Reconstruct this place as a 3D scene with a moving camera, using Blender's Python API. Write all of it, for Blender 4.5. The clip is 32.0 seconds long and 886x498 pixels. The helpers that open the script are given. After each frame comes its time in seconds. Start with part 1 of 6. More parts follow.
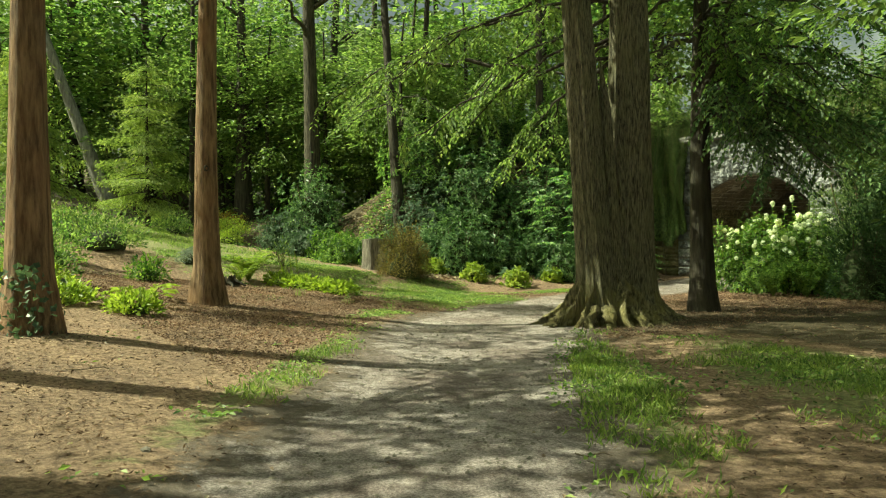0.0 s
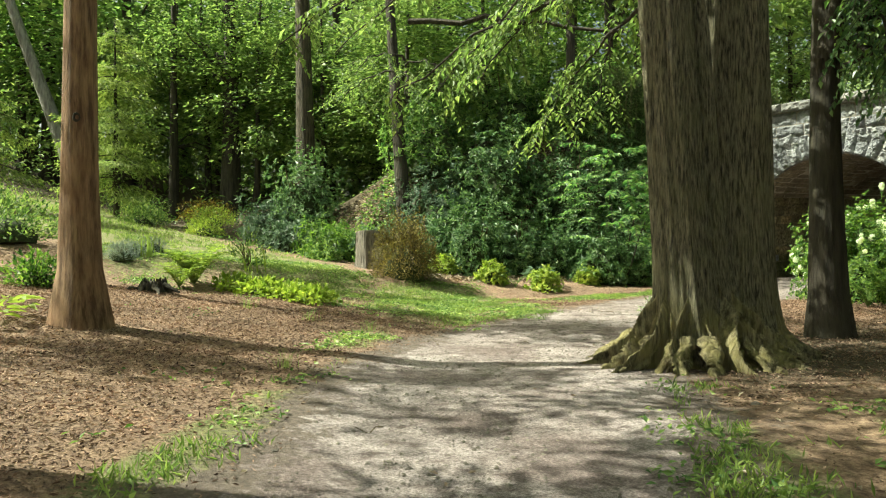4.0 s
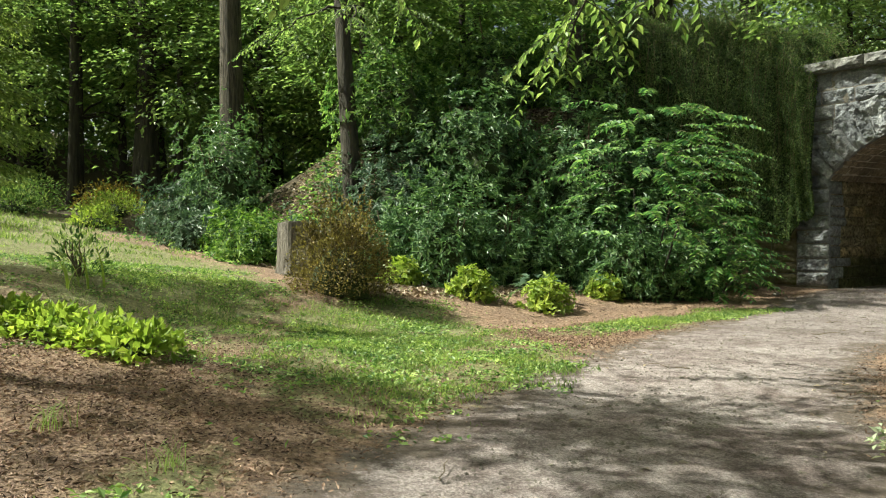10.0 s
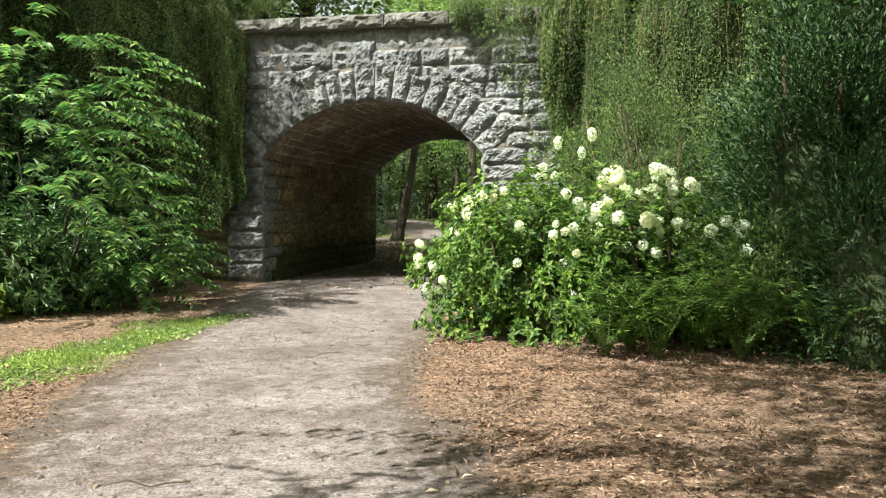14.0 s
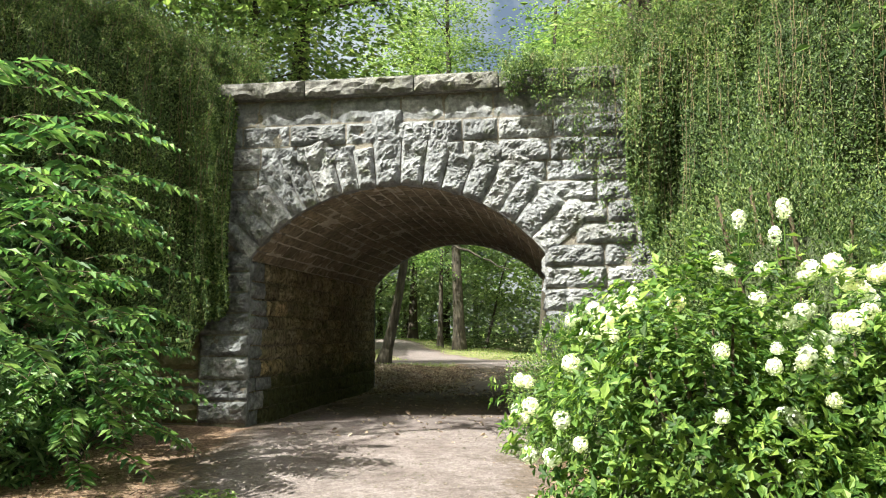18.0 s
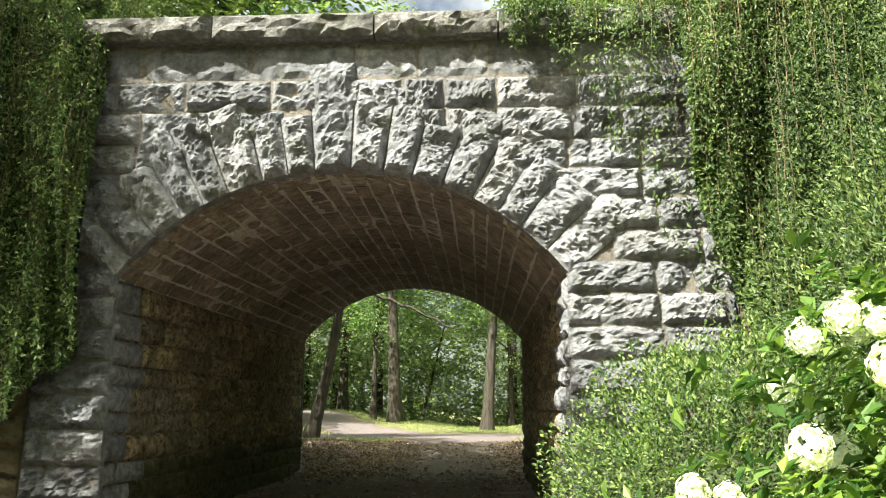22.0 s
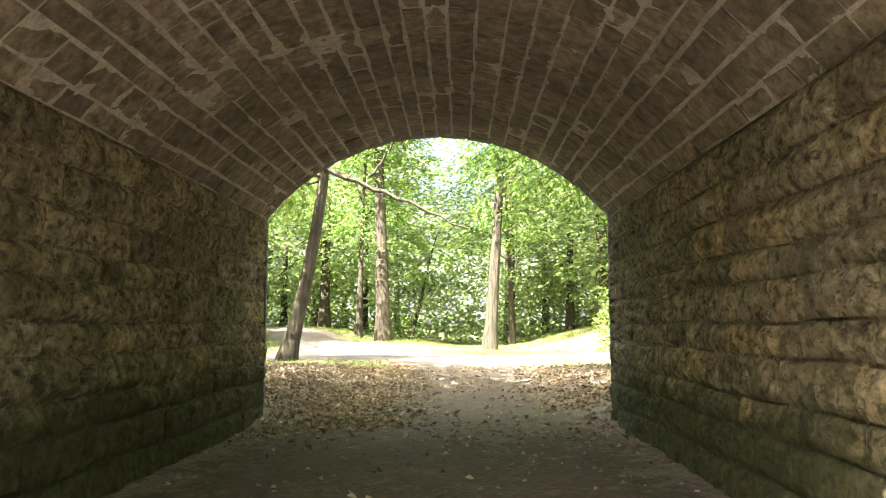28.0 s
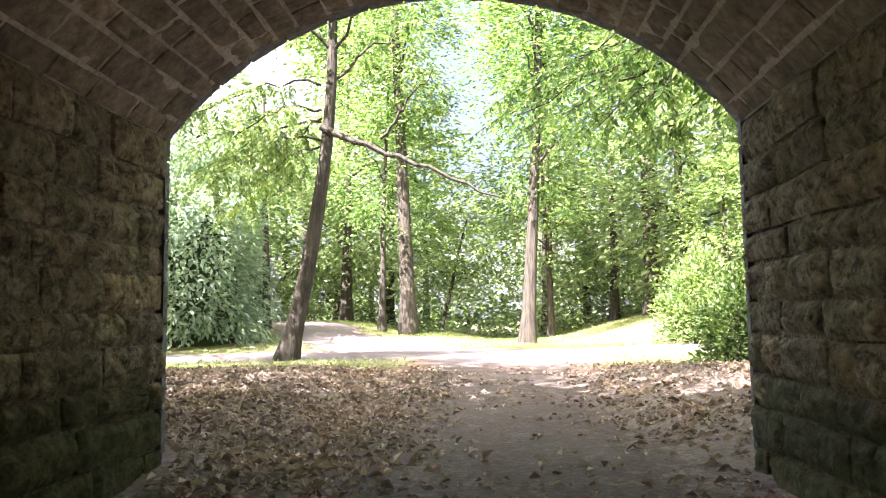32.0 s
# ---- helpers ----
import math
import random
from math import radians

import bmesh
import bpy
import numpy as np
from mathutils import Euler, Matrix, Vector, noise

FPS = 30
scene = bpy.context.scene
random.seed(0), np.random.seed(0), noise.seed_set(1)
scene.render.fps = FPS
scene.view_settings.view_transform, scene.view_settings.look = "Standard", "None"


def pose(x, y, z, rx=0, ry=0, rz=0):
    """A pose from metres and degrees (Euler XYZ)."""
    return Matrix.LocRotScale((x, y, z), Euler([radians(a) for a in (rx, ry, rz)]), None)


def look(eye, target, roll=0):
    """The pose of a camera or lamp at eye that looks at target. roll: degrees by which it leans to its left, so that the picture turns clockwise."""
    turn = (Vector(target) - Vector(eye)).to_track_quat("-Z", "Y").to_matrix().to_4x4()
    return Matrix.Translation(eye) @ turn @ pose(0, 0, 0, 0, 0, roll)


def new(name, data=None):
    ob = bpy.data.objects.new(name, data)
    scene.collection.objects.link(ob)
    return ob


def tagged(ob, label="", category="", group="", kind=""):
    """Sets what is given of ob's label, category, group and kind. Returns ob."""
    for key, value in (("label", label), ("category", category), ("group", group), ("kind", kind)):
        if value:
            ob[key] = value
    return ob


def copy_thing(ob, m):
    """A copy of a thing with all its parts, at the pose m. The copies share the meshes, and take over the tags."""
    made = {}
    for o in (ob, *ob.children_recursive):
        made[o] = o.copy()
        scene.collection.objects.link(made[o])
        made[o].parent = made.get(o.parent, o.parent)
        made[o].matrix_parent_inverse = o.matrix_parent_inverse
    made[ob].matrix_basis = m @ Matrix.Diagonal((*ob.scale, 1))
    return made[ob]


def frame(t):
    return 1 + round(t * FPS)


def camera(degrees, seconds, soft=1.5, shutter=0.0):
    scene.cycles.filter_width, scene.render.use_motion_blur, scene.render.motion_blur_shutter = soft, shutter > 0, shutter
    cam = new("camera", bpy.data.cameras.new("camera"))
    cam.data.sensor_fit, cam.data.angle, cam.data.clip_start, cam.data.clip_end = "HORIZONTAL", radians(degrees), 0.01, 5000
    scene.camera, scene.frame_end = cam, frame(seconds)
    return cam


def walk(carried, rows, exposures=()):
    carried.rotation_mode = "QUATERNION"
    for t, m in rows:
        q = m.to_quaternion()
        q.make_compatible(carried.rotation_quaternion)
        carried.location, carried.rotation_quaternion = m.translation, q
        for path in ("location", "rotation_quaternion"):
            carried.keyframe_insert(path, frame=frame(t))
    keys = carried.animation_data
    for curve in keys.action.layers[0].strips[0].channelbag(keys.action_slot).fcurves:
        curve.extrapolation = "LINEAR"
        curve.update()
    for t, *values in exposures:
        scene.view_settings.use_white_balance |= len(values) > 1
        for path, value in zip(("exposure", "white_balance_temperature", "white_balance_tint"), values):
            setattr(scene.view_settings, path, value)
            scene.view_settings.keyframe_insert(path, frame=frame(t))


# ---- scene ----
cam = camera(58.8, 32.0, soft=1.1)
PATH = [
    (0, (19.171, -29.745, 1.216), (17.551, -28.573, 1.224), -0.9),
    (0.5, (18.558, -29.303, 1.251), (16.935, -28.135, 1.256), -0.9),
    (1, (17.977, -28.849, 1.197), (16.347, -27.690, 1.205), -1.0),
    (1.5, (17.437, -28.404, 1.230), (15.803, -27.251, 1.233), -1.0),
    (2, (16.852, -27.951, 1.186), (15.213, -26.803, 1.191), -1.0),
    (2.5, (16.311, -27.517, 1.205), (14.672, -26.372, 1.207), -0.9),
    (3, (15.723, -27.065, 1.226), (14.079, -25.925, 1.224), -0.9),
    (3.5, (15.166, -26.615, 1.245), (13.521, -25.478, 1.240), -0.8),
    (5.5, (13.160, -24.933, 1.231), (11.504, -23.811, 1.224), -0.2),
    (6, (12.605, -24.523, 1.306), (10.947, -23.404, 1.292), -0.2),
    (6.5, (12.004, -24.116, 1.322), (10.342, -23.002, 1.307), -0.2),
    (7, (11.497, -23.767, 1.353), (9.835, -22.655, 1.336), -0.2),
    (7.5, (10.938, -23.394, 1.384), (9.273, -22.285, 1.367), -0.2),
    (8, (10.435, -23.014, 1.379), (8.778, -21.893, 1.361), -0.2),
    (8.5, (9.927, -22.592, 1.372), (8.272, -21.470, 1.352), -0.3),
    (9, (9.437, -22.227, 1.372), (7.796, -21.084, 1.351), -0.3),
    (9.5, (8.963, -21.822, 1.358), (7.345, -20.647, 1.335), -0.2),
    (10, (8.565, -21.474, 1.379), (6.951, -20.292, 1.354), -0.3),
    (10.5, (8.141, -21.107, 1.394), (6.558, -19.885, 1.370), -0.7),
    (11, (7.707, -20.631, 1.531), (6.397, -19.120, 1.490), 0.0),
    (11.5, (7.252, -20.230, 1.558), (6.234, -18.509, 1.507), 0.3),
    (12, (6.879, -19.840, 1.540), (6.073, -18.011, 1.485), 0.5),
    (12.5, (6.372, -19.443, 1.500), (5.736, -17.548, 1.443), 0.8),
    (13, (5.839, -19.007, 1.456), (5.371, -17.064, 1.394), 0.8),
    (13.5, (5.417, -18.496, 1.449), (5.027, -16.536, 1.378), 0.0),
    (15.5, (4.077, -16.296, 1.462), (3.765, -14.321, 1.392), 0.9),
    (16, (3.749, -15.814, 1.499), (3.444, -13.838, 1.434), 0.7),
    (16.5, (3.465, -15.297, 1.557), (3.164, -13.320, 1.490), 0.7),
    (17, (3.257, -14.782, 1.535), (2.960, -12.805, 1.483), 0.5),
    (17.5, (2.971, -14.276, 1.500), (2.685, -12.297, 1.534), 0.3),
    (18, (2.777, -13.711, 1.484), (2.505, -11.743, 1.713), -0.2),
    (18.5, (2.597, -13.133, 1.482), (2.338, -11.190, 1.881), -0.2),
    (19, (2.474, -12.578, 1.490), (2.231, -10.634, 1.892), -0.1),
    (19.5, (2.380, -11.984, 1.519), (2.166, -10.036, 1.917), -0.0),
    (20, (2.234, -11.425, 1.535), (2.078, -9.471, 1.931), 0.0),
    (20.5, (2.128, -10.867, 1.495), (2.004, -8.910, 1.891), -0.1),
    (21, (1.944, -10.278, 1.427), (1.829, -8.321, 1.826), -0.0),
    (21.5, (1.800, -9.687, 1.380), (1.696, -7.730, 1.780), 0.0),
    (22, (1.655, -9.074, 1.388), (1.563, -7.118, 1.794), -0.0),
    (22.5, (1.467, -8.489, 1.415), (1.381, -6.535, 1.830), -0.2),
    (23, (1.310, -7.886, 1.431), (1.236, -5.933, 1.852), -0.3),
    (23.5, (1.094, -7.308, 1.396), (1.020, -5.352, 1.806), -0.6),
    (24, (0.966, -6.749, 1.407), (0.895, -4.794, 1.820), -0.6),
    (24.5, (0.844, -6.188, 1.417), (0.779, -4.234, 1.838), -1.0),
    (25, (0.773, -5.599, 1.422), (0.716, -3.646, 1.850), -1.0),
    (25.5, (0.713, -4.994, 1.435), (0.662, -3.038, 1.848), -1.0),
    (26, (0.642, -4.420, 1.425), (0.574, -2.462, 1.830), -0.5),
    (26.5, (0.599, -3.836, 1.414), (0.522, -1.857, 1.689), -0.0),
    (28.5, (0.308, -1.379, 1.267), (0.279, 0.610, 1.472), -0.1),
    (29, (0.307, -0.768, 1.198), (0.288, 1.221, 1.407), -0.1),
    (29.5, (0.270, -0.149, 1.201), (0.259, 1.839, 1.414), -0.2),
    (30, (0.318, 0.491, 1.250), (0.313, 2.480, 1.463), -0.3),
    (30.5, (0.339, 1.112, 1.268), (0.337, 3.100, 1.483), -0.4),
    (31, (0.371, 1.768, 1.319), (0.373, 3.757, 1.533), -0.5),
    (31.5, (0.400, 2.397, 1.314), (0.367, 4.387, 1.513), -0.8),
    (32, (0.403, 3.035, 1.305), (0.277, 5.023, 1.493), -0.9),
]
walk(cam, [(t, look(eye, aim, lean)) for t, eye, aim, lean in PATH],
     [(0, 0.93, 7800, -24), (3, 1.27, 7000, -14), (6, 1.39, 6700, -8), (8, 1.52, 6400, -6), (9, 1.23, 6500, -4), (10, 1.05, 6500, -6), (11, 1.0, 6500, -8), (13, 1.27, 6400, 0), (16, 1.25, 6400, 0), (19, 1.79, 6500, 2), (23, 1.82, 6600, 2), (24, 1.87, 6600, 0), (26, 1.89, 6200, -2), (28.5, 3.83, 7000, 12), (30, 3.48, 7000, 18), (32, 3.4, 6100, 26)])

# ---- world, sun ----
SUN_TO = Vector((-0.64, -0.77, 1.14)).normalized()
world = bpy.data.worlds.new("sky")
scene.world = world
world.use_nodes = True
wn = world.node_tree.nodes
sky = wn.new("ShaderNodeTexSky")
sky.sky_type = "NISHITA"
sky.sun_disc = False
sky.air_density, sky.dust_density, sky.ozone_density = 1.0, 10.0, 0.2
sky.sun_elevation = math.asin(SUN_TO.z)
sky.sun_rotation = math.atan2(SUN_TO.x, SUN_TO.y)
wn["Background"].inputs["Strength"].default_value = 0.062
cloud_at = wn.new("ShaderNodeTexCoord")
cloud = wn.new("ShaderNodeTexNoise")
cloud.inputs["Scale"].default_value, cloud.inputs["Detail"].default_value, cloud.inputs["Roughness"].default_value = 2.6, 8, 0.6
world.node_tree.links.new(cloud_at.outputs["Generated"], cloud.inputs["Vector"])
cover_ = wn.new("ShaderNodeMapRange")
cover_.inputs["From Min"].default_value, cover_.inputs["From Max"].default_value = 0.46, 0.61
cover_.inputs["To Max"].default_value = 0.85
world.node_tree.links.new(cloud.outputs["Fac"], cover_.inputs["Value"])
clouded = wn.new("ShaderNodeMix")
clouded.data_type = "RGBA"
clouded.inputs["B"].default_value = (6.6, 6.7, 6.8, 1)
world.node_tree.links.new(cover_.outputs["Result"], clouded.inputs["Factor"])
world.node_tree.links.new(sky.outputs["Color"], clouded.inputs["A"])
world.node_tree.links.new(clouded.outputs["Result"], wn["Background"].inputs["Color"])
sun = new("sun", bpy.data.lights.new("sun", "SUN"))
sun.data.energy, sun.data.angle, sun.data.color = 5.0, radians(0.53), (1.0, 0.95, 0.86)
sun.matrix_world = look(SUN_TO * 60, (0, 0, 0))

rng = np.random.default_rng(7)


# ---- materials ----
def mat(name, build):
    m = bpy.data.materials.new(name)
    m.use_nodes = True
    nt = m.node_tree
    bsdf = nt.nodes["Principled BSDF"]
    build(nt, bsdf)
    return m


def nd(nt, kind, **ins):
    n = nt.nodes.new("ShaderNode" + kind)
    for k, v in ins.items():
        n.inputs[k.replace("_", " ")].default_value = v
    return n


def ramp(nt, fac, stops):
    r = nt.nodes.new("ShaderNodeValToRGB")
    e = r.color_ramp.elements
    while len(e) < len(stops):
        e.new(0.5)
    for el, (p, c) in zip(e, stops):
        el.position, el.color = p, (*c, 1)
    nt.links.new(fac, r.inputs["Fac"])
    return r.outputs["Color"]


def mix(nt, fac, a, b, mode="MIX"):
    n = nt.nodes.new("ShaderNodeMix")
    n.data_type, n.blend_type = "RGBA", mode
    for sock, v in ((n.inputs["Factor"], fac), (n.inputs["A"], a), (n.inputs["B"], b)):
        if isinstance(v, bpy.types.NodeSocket):
            nt.links.new(v, sock)
        elif isinstance(v, tuple):
            sock.default_value = (*v, 1)
        else:
            sock.default_value = v
    return n.outputs["Result"]


def noise_tex(nt, scale, detail=6, rough=0.6, coords="Object", stretch=None):
    tc = nt.nodes.new("ShaderNodeTexCoord")
    src = tc.outputs[coords]
    if stretch:
        mp = nt.nodes.new("ShaderNodeMapping")
        mp.inputs["Scale"].default_value = stretch
        nt.links.new(src, mp.inputs["Vector"])
        src = mp.outputs["Vector"]
    n = nd(nt, "TexNoise", Scale=scale, Detail=detail, Roughness=rough)
    nt.links.new(src, n.inputs["Vector"])
    return n.outputs["Fac"]


def bump(nt, bsdf, height, strength=0.5, distance=0.02, under=None):
    b = nd(nt, "Bump", Strength=strength, Distance=distance)
    nt.links.new(height, b.inputs["Height"])
    if under:
        nt.links.new(under, b.inputs["Normal"])
    nt.links.new(b.outputs["Normal"], bsdf.inputs["Normal"])
    return b.outputs["Normal"]


def stone_mat(name, dark, mid, light, stain, moss=0.0, scale=1.0, foot=0.0, relief=1.0, worn=0.0):
    def build(nt, bsdf):
        big = noise_tex(nt, 1.1 * scale, 5, 0.6)
        fine = noise_tex(nt, 9 * scale, 10, 0.7)
        grit = noise_tex(nt, 55 * scale, 6, 0.75)
        c = ramp(nt, fine, [(0.36, dark), (0.5, mid), (0.64, light)] if worn else [(0.28, dark), (0.5, mid), (0.72, light)])
        oi = nt.nodes.new("ShaderNodeObjectInfo")
        geo = nt.nodes.new("ShaderNodeNewGeometry")
        per = nt.nodes.new("ShaderNodeMath")
        per.operation = "FRACT"
        add = nt.nodes.new("ShaderNodeMath")
        nt.links.new(oi.outputs["Random"], add.inputs[0])
        nt.links.new(geo.outputs["Random Per Island"], add.inputs[1])
        nt.links.new(add.outputs[0], per.inputs[0])
        tone = [(0, (0.5, 0.47, 0.42)), (0.35, (0.86, 0.84, 0.8)), (0.7, (1.08, 1.01, 0.9)), (1, (1.4, 1.2, 0.92))] if worn else [(0, (0.62, 0.60, 0.58)), (0.5, (0.95, 0.93, 0.92)), (1, (1.22, 1.16, 1.08))]
        c = mix(nt, 0.8, c, ramp(nt, per.outputs[0], tone), "MULTIPLY")
        st = ramp(nt, big, [(0.42, (0, 0, 0)), (0.68, (1, 1, 1))])
        c = mix(nt, st, c, mix(nt, 0.6, c, stain))
        if moss:
            ms = ramp(nt, noise_tex(nt, 2.6, 8, 0.7), [(0.6 - moss * 0.22, (0, 0, 0)), (0.72, (1, 1, 1))])
            c = mix(nt, ms, c, (0.075, 0.085, 0.022))
        if worn:
            # dark flecks painting the shade of hollows in the bed, and a pale bloom of salts
            hollow_shade = noise_tex(nt, 8.0, 7, 0.7, "Object", (1, 1, 1.5))
            c = mix(nt, ramp(nt, hollow_shade, [(0.39, (worn, worn, worn)), (0.47, (0, 0, 0))]), c, (0.022, 0.017, 0.012))
            bloom = noise_tex(nt, 3.1, 9, 0.8)
            c = mix(nt, ramp(nt, bloom, [(0.58, (0, 0, 0)), (0.72, (worn, worn, worn))]), c, (0.52, 0.47, 0.39))
        if foot:
            sep = nt.nodes.new("ShaderNodeSeparateXYZ")
            tc0 = nt.nodes.new("ShaderNodeTexCoord")
            nt.links.new(tc0.outputs["Object"], sep.inputs[0])
            lift = nt.nodes.new("ShaderNodeMath")
            lift.operation = "MULTIPLY_ADD"
            nt.links.new(noise_tex(nt, 2.2, 6, 0.65), lift.inputs[0])
            lift.inputs[1].default_value = -1.3
            nt.links.new(sep.outputs["Z"], lift.inputs[2])
            damp = ramp(nt, lift.outputs[0], [(0.0, (foot, foot, foot)), (0.3, (0, 0, 0))])
            c = mix(nt, damp, c, ramp(nt, fine, [(0.35, (0.03, 0.036, 0.012)), (0.6, (0.085, 0.098, 0.03))]))
        nt.links.new(c, bsdf.inputs["Base Color"])
        bsdf.inputs["Roughness"].default_value = 0.9
        tc = nt.nodes.new("ShaderNodeTexCoord")
        vo = nd(nt, "TexNoise", Scale=4.5 * scale, Detail=12, Roughness=0.68, Lacunarity=2.3)
        vo.noise_type = "RIDGED_MULTIFRACTAL"
        warp = nt.nodes.new("ShaderNodeVectorMath")
        warp.operation = "MULTIPLY_ADD"
        wn_ = nd(nt, "TexNoise", Scale=5 * scale, Detail=4)
        nt.links.new(tc.outputs["Object"], wn_.inputs["Vector"])
        nt.links.new(wn_.outputs["Color"], warp.inputs[0])
        warp.inputs[1].default_value = (0.25, 0.25, 0.25)
        nt.links.new(tc.outputs["Object"], warp.inputs[2])
        nt.links.new(warp.outputs[0], vo.inputs["Vector"])
        n0 = bump(nt, bsdf, vo.outputs["Fac"], 0.6, 0.035 * relief)
        n1 = bump(nt, bsdf, fine, 0.9, 0.05 * relief, n0)
        bump(nt, bsdf, grit, 0.7, 0.012, n1)
    return mat(name, build)


M = {}
M["facade"] = stone_mat("facade_stone", (0.08, 0.087, 0.10), (0.262, 0.275, 0.303), (0.505, 0.525, 0.56), (0.085, 0.086, 0.088), 0.12, 1.0, 0.0, 1.6)
M["inner"] = stone_mat("tunnel_stone", (0.09, 0.075, 0.052), (0.41, 0.355, 0.24), (0.70, 0.62, 0.46), (0.17, 0.13, 0.08), 0.36, 1.0, 0.85, 3.8, 0.75)
M["wing"] = stone_mat("wing_stone", (0.10, 0.085, 0.05), (0.20, 0.17, 0.10), (0.30, 0.26, 0.17), (0.06, 0.055, 0.03), 0.5)
M["mortar"] = stone_mat("mortar", (0.10, 0.09, 0.08), (0.2, 0.185, 0.165), (0.3, 0.28, 0.25), (0.08, 0.07, 0.06), 0.1, 2.0)
M["vault"] = stone_mat("vault_stone", (0.06, 0.048, 0.037), (0.28, 0.233, 0.175), (0.54, 0.46, 0.355), (0.10, 0.078, 0.06), 0.12, 0.9, 0.0, 2.0)
M["coping"] = stone_mat("coping_stone", (0.06, 0.06, 0.062), (0.19, 0.19, 0.19), (0.40, 0.40, 0.39), (0.06, 0.06, 0.055), 0.35, 1.3, 0.0, 1.5)
M["lime"] = stone_mat("pale_lime_mortar", (0.3, 0.27, 0.225), (0.64, 0.585, 0.505), (0.8, 0.75, 0.66), (0.3, 0.25, 0.2), 0.0, 2.0)
M["joint"] = stone_mat("eroded_joint", (0.08, 0.065, 0.05), (0.3, 0.255, 0.2), (0.58, 0.52, 0.43), (0.05, 0.04, 0.03), 0.1, 2.0, 0.5, 1.5, 0.5)
M["rock"] = stone_mat("loose_rock", (0.13, 0.11, 0.10), (0.26, 0.23, 0.20), (0.40, 0.37, 0.33), (0.12, 0.11, 0.09), 0.1, 3.0)


def bark_mat(name, dark, light, tint, ridges=1.0, moss=0.0):
    def build(nt, bsdf):
        ridge = noise_tex(nt, 9 * ridges, 8, 0.65, "Object", (1, 1, 0.13))
        fine = noise_tex(nt, 60, 6, 0.7, "Object", (1, 1, 0.4))
        blot = noise_tex(nt, 1.6, 4, 0.6)
        c = ramp(nt, ridge, [(0.38, dark), (0.6, light)])
        c = mix(nt, ramp(nt, blot, [(0.45, (0, 0, 0)), (0.7, (0.75, 0.75, 0.75))]), c, mix(nt, 0.7, c, tint))
        if moss:
            sep = nt.nodes.new("ShaderNodeSeparateXYZ")
            tc = nt.nodes.new("ShaderNodeTexCoord")
            nt.links.new(tc.outputs["Object"], sep.inputs[0])
            low = ramp(nt, sep.outputs["Z"], [(0.35, (1, 1, 1)), (1.0, (0, 0, 0))])
            patch = ramp(nt, noise_tex(nt, 3.5, 6, 0.65), [(0.42, (0, 0, 0)), (0.62, (1, 1, 1))])
            f = mix(nt, 1.0, low, patch, "MULTIPLY")
            c = mix(nt, f, c, mix(nt, moss, c, (0.27, 0.23, 0.085)))
        nt.links.new(c, bsdf.inputs["Base Color"])
        bsdf.inputs["Roughness"].default_value = 0.92
        n1 = bump(nt, bsdf, ridge, 1.0, 0.12)
        bump(nt, bsdf, fine, 0.5, 0.008, n1)
    return mat(name, build)


M["bark_red"] = bark_mat("red_brown_bark", (0.10, 0.055, 0.032), (0.33, 0.21, 0.13), (0.27, 0.135, 0.068), 1.4)
M["bark_grey"] = bark_mat("grey_ridged_bark", (0.022, 0.019, 0.012), (0.25, 0.22, 0.15), (0.19, 0.175, 0.09), 4.2, 0.85)
M["bark_root"] = bark_mat("mossy_root_bark", (0.045, 0.036, 0.02), (0.33, 0.28, 0.165), (0.25, 0.215, 0.09), 2.2, 0.7)
M["bark_brown"] = bark_mat("furrowed_brown_bark", (0.024, 0.019, 0.014), (0.105, 0.085, 0.06), (0.075, 0.068, 0.042), 1.6)
M["bark_pale"] = bark_mat("pale_grey_bark", (0.14, 0.13, 0.115), (0.36, 0.34, 0.31), (0.22, 0.21, 0.18), 0.8)
M["bark_dark"] = bark_mat("dark_bark", (0.02, 0.016, 0.012), (0.062, 0.051, 0.038), (0.045, 0.042, 0.024))
M["bark_mid"] = bark_mat("grey_brown_bark", (0.02, 0.017, 0.013), (0.075, 0.062, 0.047), (0.05, 0.048, 0.03))
M["stem"] = bark_mat("woody_stem", (0.07, 0.05, 0.03), (0.17, 0.13, 0.08), (0.11, 0.09, 0.05))
M["dry_stem"] = bark_mat("dry_vine_stem", (0.12, 0.09, 0.05), (0.30, 0.23, 0.13), (0.2, 0.16, 0.09))


